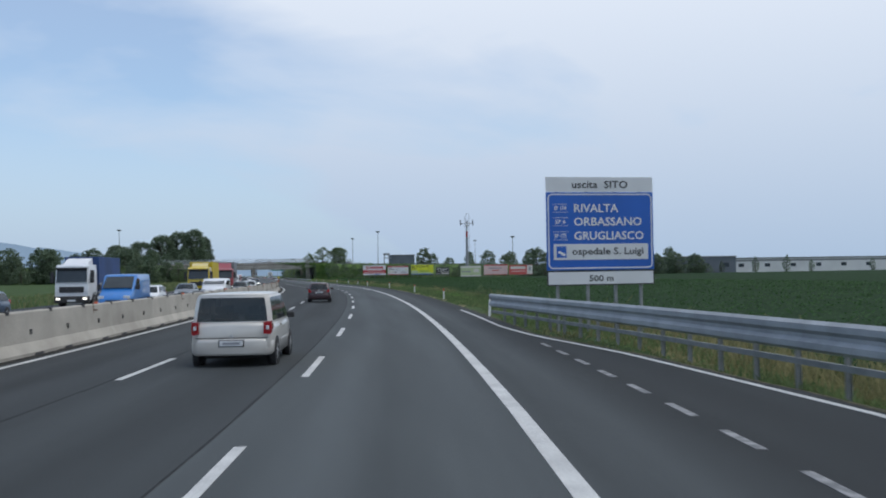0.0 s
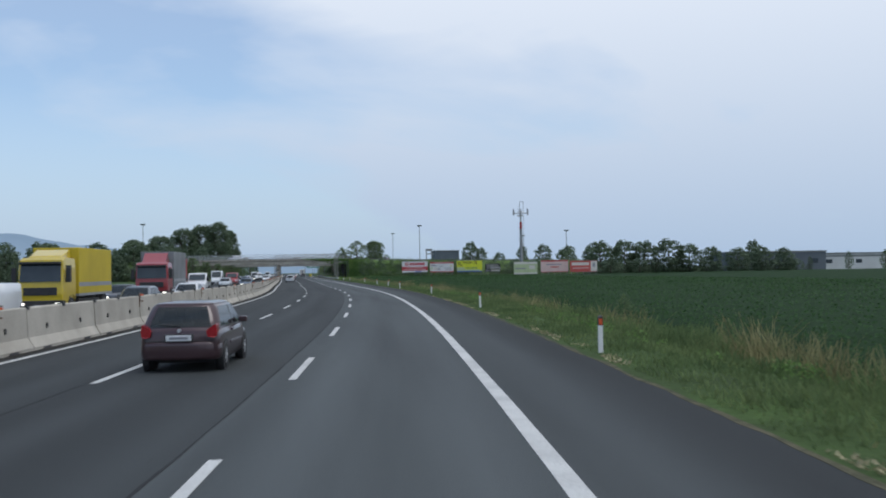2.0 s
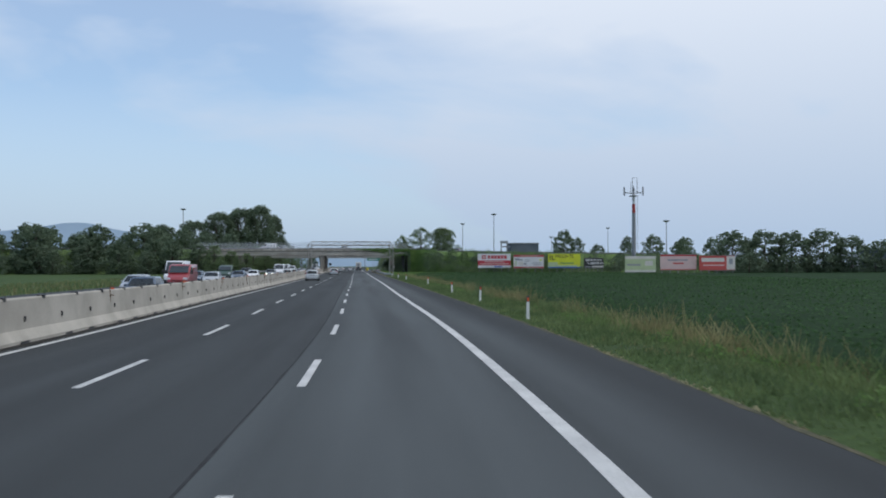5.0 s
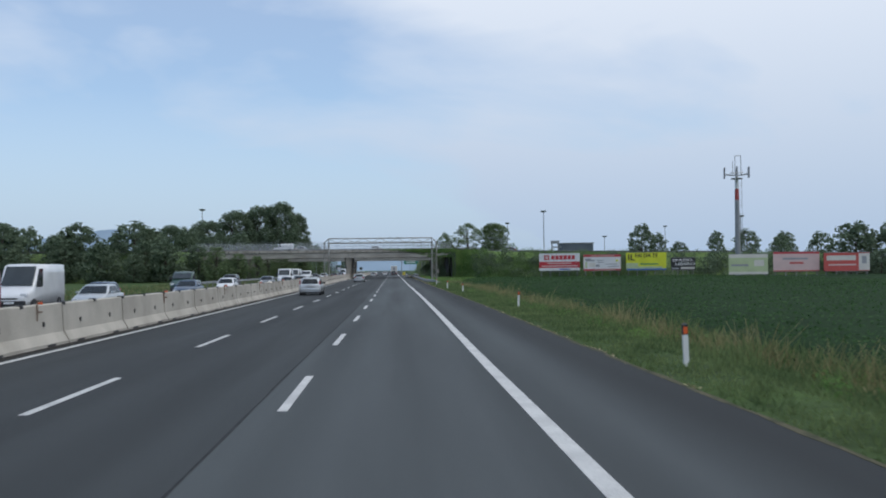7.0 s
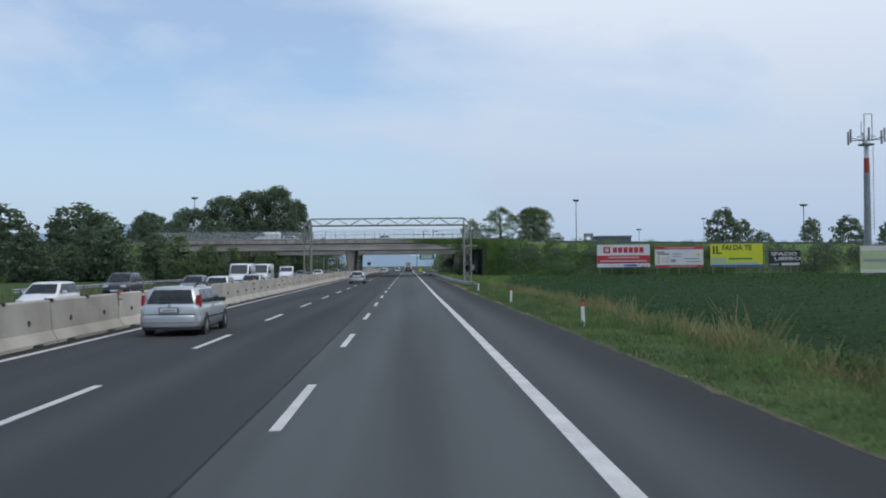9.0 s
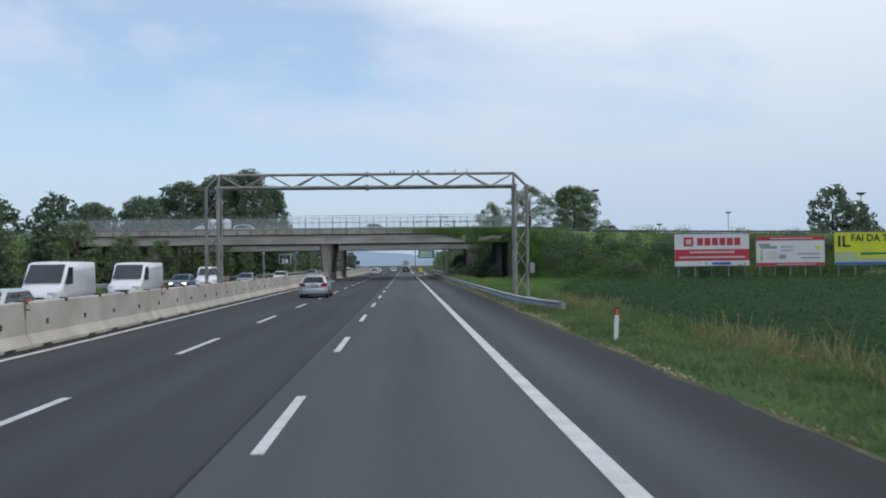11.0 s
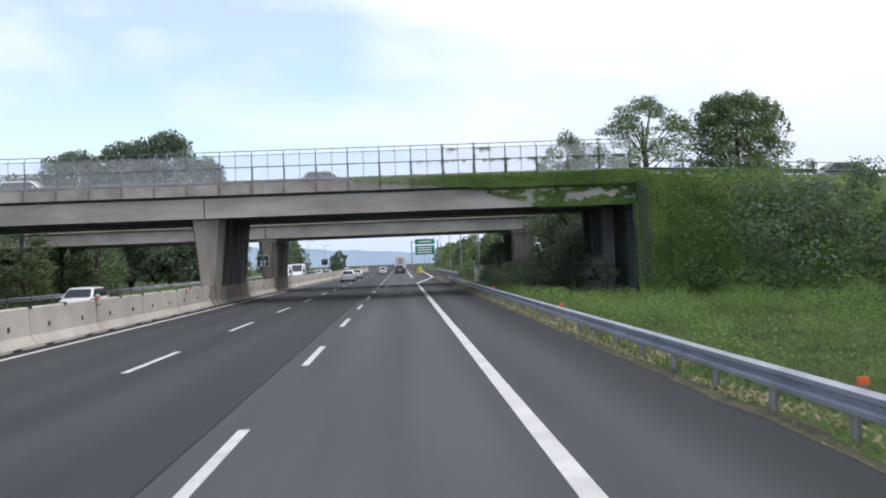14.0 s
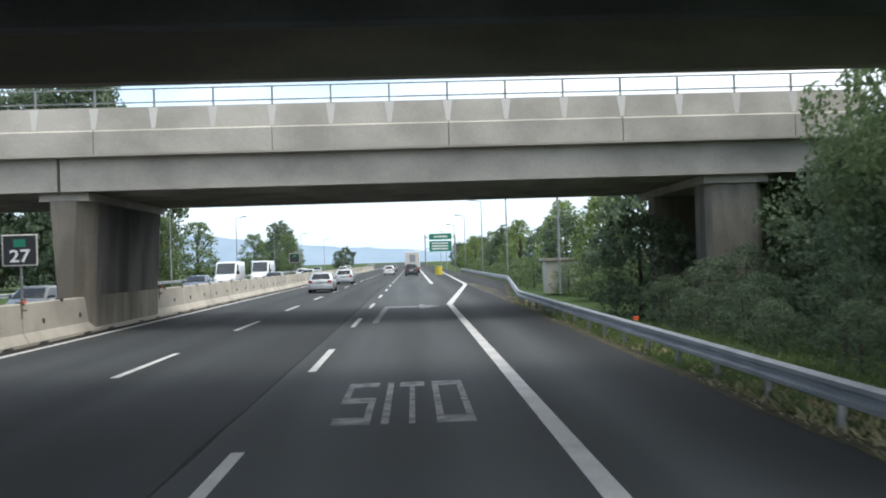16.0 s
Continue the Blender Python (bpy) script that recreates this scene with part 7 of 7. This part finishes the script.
def ivy_edge(n):
    x = 14.6 - np.abs(rng.normal(0, 6.2, n))
    x = np.where(x < -2.5, rng.uniform(2, 14.5, n), x)
    cover = np.clip((x + 2.5) / 6, 0, 1)
    low = 6.9 - cover * 0.45 - np.clip((x - 4.0) / 4.5, 0, 1) * 1.4
    z = low + (7.16 - low) * rng.uniform(0, 1, n) ** 0.9
    bare = np.array([noise.noise(Vector((u * 0.8, v * 2.0, 4))) + 0.5 * noise.noise(Vector((u * 2.6, v * 4.5, 9))) for u, v in zip(x, z)])
    keep = (z > 6.2) | (bare < 0.2 * np.clip((x - 6) / 4, -1, 0.6)) | ((z < 5.3) & (x > 7.5))
    x, z = np.where(keep, x, rng.uniform(3, 14.5, n)), np.where(keep, z, rng.uniform(6.4, 7.1, n))
    y = np.where(z > 6.3, 402.9, 403.17) - rng.uniform(0.0, 0.14, n)
    top = rng.uniform(0, 1, n) < 0.25
    y = np.where(top, rng.uniform(402.85, 403.5, n), y)
    z = np.where(top, 7.04 + rng.uniform(0, 0.12, n), z)
    nor = np.tile(np.array([0, -0.9, 0.4]), (n, 1)) + rng.normal(size=(n, 3)) * 0.35
    return np.stack([x, y, z], 1), nor / np.linalg.norm(nor, axis=1)[:, None]


scatter_on("ivy", "bright green ivy covering the wall beside the overpass", 105000, ivy_wall, 0.075, IVY)
scatter_on("ivy", "green ivy hanging over the overpass edge", 42000, ivy_edge, 0.075, IVY)


def fence_creeper(n):
    """Creeper along the middle rail and up the posts, thickest round two posts."""
    k = rng.choice(np.arange(9), n, p=np.array([1, 1, 4, 6, 5, 2, 2, 4, 3]) / 28)
    px = FENCE_X + FENCE_STEP * k
    way = rng.uniform(0, 1, n)
    rail = way < 0.5
    tuft = way > 0.93
    top = np.where((k == 2) | (k == 3) | (k > 6), 2.0, 1.1)
    x = np.where(rail, 1.2 + 12.6 * rng.uniform(0, 1, n) ** 0.8, px + rng.normal(0, 0.05, n))
    z = np.where(rail, 8.06 - np.abs(rng.normal(0, 0.09, n)) + 0.03, 7.05 + top * rng.uniform(0, 1, n) ** 1.4)
    thin = np.array([noise.noise(Vector((v * 1.9, 6, 0))) for v in x])
    z = np.where(rail & (thin < -0.05), 7.1 + rng.uniform(0, 0.08, n), z)
    x = np.where(tuft, FENCE_X + FENCE_STEP * rng.choice([2.3, 3.25, 3.4], n) + rng.normal(0, 0.16, n), x)
    z = np.where(tuft, 8.78 - np.abs(rng.normal(0, 0.13, n)), z)
    nor = rng.normal(size=(n, 3))
    return np.stack([x, 403.28 + rng.normal(0, 0.05, n), z], 1), nor / np.linalg.norm(nor, axis=1)[:, None]


scatter_on("creeper", "creeper twigs climbing the overpass fence", 5200, fence_creeper, 0.085, LEAF)


def hanging(n):
    z = 0.2 + 6.1 * rng.uniform(0, 1, n) ** 0.8
    drift = np.array([noise.noise(Vector((3, w * 0.55, 8))) for w in z])
    x = 14.62 + 0.35 * drift - np.abs(rng.normal(0, 0.42, n)) + rng.uniform(0, 0.5, n)
    strand = np.array([noise.noise(Vector((v * 4.5, w * 0.5, 8))) for v, w in zip(x, z)])
    x = np.where((strand > 0.02) | (x > 14.5), x, 14.5 + rng.uniform(0, 0.45, n))
    nor = np.tile(np.array([-0.3, -0.8, 0.4]), (n, 1)) + rng.normal(size=(n, 3)) * 0.4
    return np.stack([x, 403.05 - rng.uniform(0, 0.35, n), z], 1), nor / np.linalg.norm(nor, axis=1)[:, None]


scatter_on("vines", "dark green vines hanging over the abutment edge", 6500, hanging, 0.085, LEAF_DARK)


def foot_growth():
    """Weeds and brambles heaped against the ivy wall, higher away from the road."""
    for name, label, n, leaf, low, size in (("bank_growth", "green brambles heaped against the ivy wall", 170, BANK_LEAF, 0.25, 0.12), ("bank_growth", "bright weeds at the foot of the ivy wall", 110, WEED_LEAF, 0.0, 0.12)):
        cen, rad = [], []
        for _ in range(n):
            x = 15.0 + 11.0 * rng.uniform(0, 1)
            top = min(5.6, max(0.3, (x - 14.2) * 0.62))
            z = top * (low + (1 - low) * rng.uniform(0, 1)) * (1.0 if low else 0.55) - 0.3
            y = 403.0 - (top - z) * 0.75 - 0.35 * (x - 15) * (1 - z / 7)
            cen.append((x, y, z))
            rad.append(rng.uniform(0.35, 0.9))
        tagged(quads(name, leaf_cloud(np.array(cen), np.array(rad), 190, size, 0.8), leaf), label, "shrubs", kind="stuff")


foot_growth()


# ---- crop field, verge grass ----
def blades(name, label, xs, ys, zs, hs, ws, material, category, lean=0.35):
    n = len(xs)
    a = rng.uniform(0, 2 * math.pi, n)
    dx, dy = np.cos(a), np.sin(a)
    l = lean * hs * rng.uniform(0.2, 1.2, n)
    b = rng.uniform(0, 2 * math.pi, n)
    lx, ly = np.cos(b) * l, np.sin(b) * l
    w = ws * 0.5
    v = np.stack([np.stack([xs - dx * w, ys - dy * w, zs], 1), np.stack([xs + dx * w, ys + dy * w, zs], 1),
                  np.stack([xs + dx * w * 0.35 + lx, ys + dy * w * 0.35 + ly, zs + hs], 1), np.stack([xs - dx * w * 0.35 + lx, ys - dy * w * 0.35 + ly, zs + hs], 1)], 1)
    return tagged(quads(name, v, material), label, category, kind="stuff")


def spread(n, xa, xb, ya, yb, power=1.0):
    y = rng.uniform(ya, yb, n)
    x = xa + (xb - xa) * rng.uniform(0, 1, n) ** power
    lx = np.where(y < BEND_END, -BEND * (BEND_END - y) ** 2, 0.0)
    return x, x + lx, y


def wavy(x, y, a, b, seed):
    return np.array([noise.noise(Vector((u * a, v * b, seed))) for u, v in zip(x, y)])


def crop_edge(y):
    return np.interp(y, [285, 330, 345, 380, 392], [0.0, 0.8, 2.0, 7.0, 9.0])


def crop_wave(y):
    return 0.6 * noise.noise(Vector((0, y * 0.12, 5))) + 0.25 * noise.noise(Vector((0, y * 0.6, 5)))


def crop():
    # the closed canopy further in, then single plants along the near edge
    xs = [9.3, 10.0, 11.2, 13, 16, 20, 26, 34, 44, 56, 72, 92, 120, 160, 240, 420]
    rise = [-0.12, 0.12, 0.3, 0.42]
    ys = [-60 + 3.0 * i for i in range(151)]
    verts, faces = [], []
    for y in ys:
        e = float(crop_edge(y))
        for i, x in enumerate(xs):
            px = 9.9 + e + (x - 9.3) * (1 - e / 420)
            z = float(gz(px)) + (rise[i] if i < 4 else 0.49) + (0.07 * noise.noise(Vector((x * 0.8, y * 0.8, 0))) if i > 1 else 0)
            verts.append((line_x(y) + 1.9 + px + (crop_wave(y) if i < 4 else 0), y, z))
    w = len(xs)
    for j in range(len(ys) - 1):
        for i in range(w - 1):
            a = j * w + i
            faces.append((a, a + 1, a + w + 1, a + w))
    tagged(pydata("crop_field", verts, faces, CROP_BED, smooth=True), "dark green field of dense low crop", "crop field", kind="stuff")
    n = 150000
    x, wx, y = spread(n, 9.7, 70, -20, 392, 2.1)
    inner = x - (9.85 + crop_edge(y) + np.array([crop_wave(v) for v in y])) + rng.normal(0, 0.15, n)
    keep = inner > 0
    x, wx, y, inner = x[keep], wx[keep], y[keep], inner[keep]
    top = np.clip(0.16 + inner * 0.35, 0.1, 0.56) + 0.07 * wavy(x, y, 0.9, 0.9, 41) + 0.06 * wavy(x, y, 0.15, 0.08, 43)
    z = gz(x) + top * np.where(inner < 1.0, rng.uniform(0.15, 1.1, len(x)), rng.uniform(0.75, 1.2, len(x))) * np.where(y > 320, 1.25, 1.0)
    nor = rng.normal(size=(len(x), 3)) * 0.45 + np.array([0, -0.1, 1.0])
    nor /= np.linalg.norm(nor, axis=1)[:, None]
    a = rng.normal(size=(len(x), 3))
    a -= (a * nor).sum(1)[:, None] * nor
    a /= np.linalg.norm(a, axis=1)[:, None]
    b = np.cross(nor, a)
    p = np.stack([wx, y, z], 1)
    size = ((0.1 + 0.0024 * x) * rng.uniform(0.6, 1.3, len(x)))[:, None]
    tagged(quads("crop_plants", np.stack([p - a * size * 0.6, p + b * size * 0.35, p + a * size * 0.6, p - b * size * 0.35], 1), CROP), "leafy dark green crop plants", "crop field", kind="stuff")


crop()


def tangle(name, label, wx, y, z, r, size, per, material, category):
    """Low leafy clumps of weed."""
    cen = np.stack([wx, y, z], 1)
    return tagged(quads(name, leaf_cloud(cen, r, per, size, 0.8), material), label, category, kind="stuff")


def verge():
    n = 150000
    x, wx, y = spread(n, 4.5, 10.6, -4, 330, 1.0)
    er = np.interp(y, [-10, 13, 23, 31, 70, 500], [6.95, 6.95, 5.85, 4.65, 4.55, 4.5]) + 0.22 * wavy(np.zeros(n), y, 0, 0.8, 9)
    far = x - er
    band = np.exp(-((x - 9.3) / 0.8) ** 2)
    patch = np.clip(0.95 + 1.1 * wavy(x, y, 0.9, 0.5, 7), 0.45, 1.8)
    dry = 0.8 * wavy(x, y, 0.5, 0.12, 2) + 0.8 * band + 0.4 * wavy(x, y, 0.2, 0.05, 17) + 0.3 * np.exp(-(far / 0.14) ** 2) - 0.42 + 0.6 * np.clip((48 - y) / 12, 0, 1)
    h = rng.uniform(0.06, 0.19, n) * np.clip(far / 0.7, 0.55, 1) * patch + np.clip((x - 7.2) / 1.6, 0, 1) * rng.uniform(0, 0.5, n) * patch
    isdry = dry + rng.normal(0, 0.16, n) > 0.2
    g = (far > 0) & ~isdry
    blades("verge_grass", "rough green grass on the road verge", wx[g], y[g], gz(x[g]) - 0.03, h[g], np.full(g.sum(), 0.055), GRASS, "grass", 0.7)
    g = (far > 0) & isdry & (rng.uniform(0, 1, n) < 0.75)
    blades("dry_grass", "dry yellow grass stalks on the verge", wx[g], y[g], gz(x[g]) - 0.03, h[g] * (1.0 + 0.45 * np.clip(x[g] - 8.0, 0, 1)), np.full(g.sum(), 0.04), DRY_GRASS, "grass", 0.85)
    # brambles and rank weeds along the ditch
    n = 900
    x, wx, y = spread(n, 6.2, 10.6, 46, 312, 0.7)
    k = wavy(x, y, 0.3, 0.09, 12) > -0.02
    x, wx, y = x[k], wx[k], y[k]
    tangle("ditch_weeds", "tangled green weeds along the ditch", wx, y, gz(x) + 0.15, rng.uniform(0.16, 0.48, len(x)), 0.09, 400, WEED_LEAF, "weeds")
    # meadow between the rail and the bank
    n = 140000
    x, wx, y = spread(n, 4.85, 24, 300, 432, 1.5)
    k = (x < 10.4 + crop_edge(y) + rng.normal(0, 0.4, n)) & ((x > 5.45) | (y > 412) | (rng.uniform(0, 1, n) < 0.22))
    x, wx, y = x[k], wx[k], y[k]
    h = rng.uniform(0.08, 0.24, len(x)) * (1 + 0.8 * np.clip(wavy(x, y, 0.25, 0.12, 3), -0.4, 1))
    blades("meadow_grass", "lush bright green meadow grass before the bank", wx, y, gz(x) - 0.03, h, np.full(len(x), 0.065), GRASS, "grass", 0.9)
    n = 1100
    x, wx, y = spread(n, 5.9, 22, 326, 402, 1.2)
    k = wavy(x, y, 0.2, 0.12, 22) + 0.012 * (y - 370) > 0.0
    x, wx, y = x[k], wx[k], y[k]
    tangle("meadow_weeds", "leafy green weeds before the bank", wx, y, gz(x) + 0.18, rng.uniform(0.25, 0.75, len(x)) * np.where(y > 380, 1.4, 1.0), 0.085, 330, WEED_LEAF, "weeds")
    # taller leafy clumps between the rail and the crop
    n = 150
    x, wx, y = spread(n, 6.6, 15, 340, 392, 1.0)
    k = (x < 9.6 + crop_edge(y)) & (wavy(x, y, 0.25, 0.15, 51) > -0.1)
    x, wx, y = x[k], wx[k], y[k]
    tangle("tall_weeds", "tall leafy weeds before the crop", wx, y, gz(x) + 0.3, rng.uniform(0.4, 0.85, len(x)), 0.09, 300, WEED_LEAF, "weeds")
    # dry straw under the guard rail and along the edge of the asphalt
    n = 70000
    x, wx, y = spread(n, 4.3, 6.0, 52, 480, 1.7)
    e = 4.5 + 0.18 * wavy(np.zeros(n), y, 0, 0.9, 9)
    under = (y > 366) & (y < 412)
    k = (x > e) & ((y > 306) | (x < e + 0.35)) & (under | (x < 5.5)) & (wavy(x, y, 1.2, 0.35, 31) > np.where(under, -0.62 + 0.45 * (x - 4.8), np.where(y > 306, -0.2 + 0.5 * (x - 4.8), 0.05)))
    x, wx, y, under = x[k], wx[k], y[k], under[k]
    blades("dry_grass", "dry straw along the edge of the asphalt", wx, y, np.maximum(gz(x) - 0.02, -0.05), rng.uniform(0.03, 0.12, len(x)) * np.where(under, 1.1, np.where(y > 300, 0.75, 0.45)), np.full(len(x), 0.055), STRAW, "grass", 1.6)
    # far verge beyond the oncoming lanes
    n = 26000
    x, wx, y = spread(n, -25.6, -42, 20, 420, 1.3)
    g = rng.uniform(0, 1, n) < 0.75
    blades("verge_grass", "rough grass beside the oncoming carriageway", wx[g], y[g], gz(x[g]) - 0.05, rng.uniform(0.15, 0.5, g.sum()), np.full(g.sum(), 0.09), GRASS, "grass")
    g = ~g
    blades("dry_grass", "dry grass beside the oncoming carriageway", wx[g], y[g], gz(x[g]) - 0.05, rng.uniform(0.2, 0.6, g.sum()), np.full(g.sum(), 0.07), DRY_GRASS, "grass")


verge()
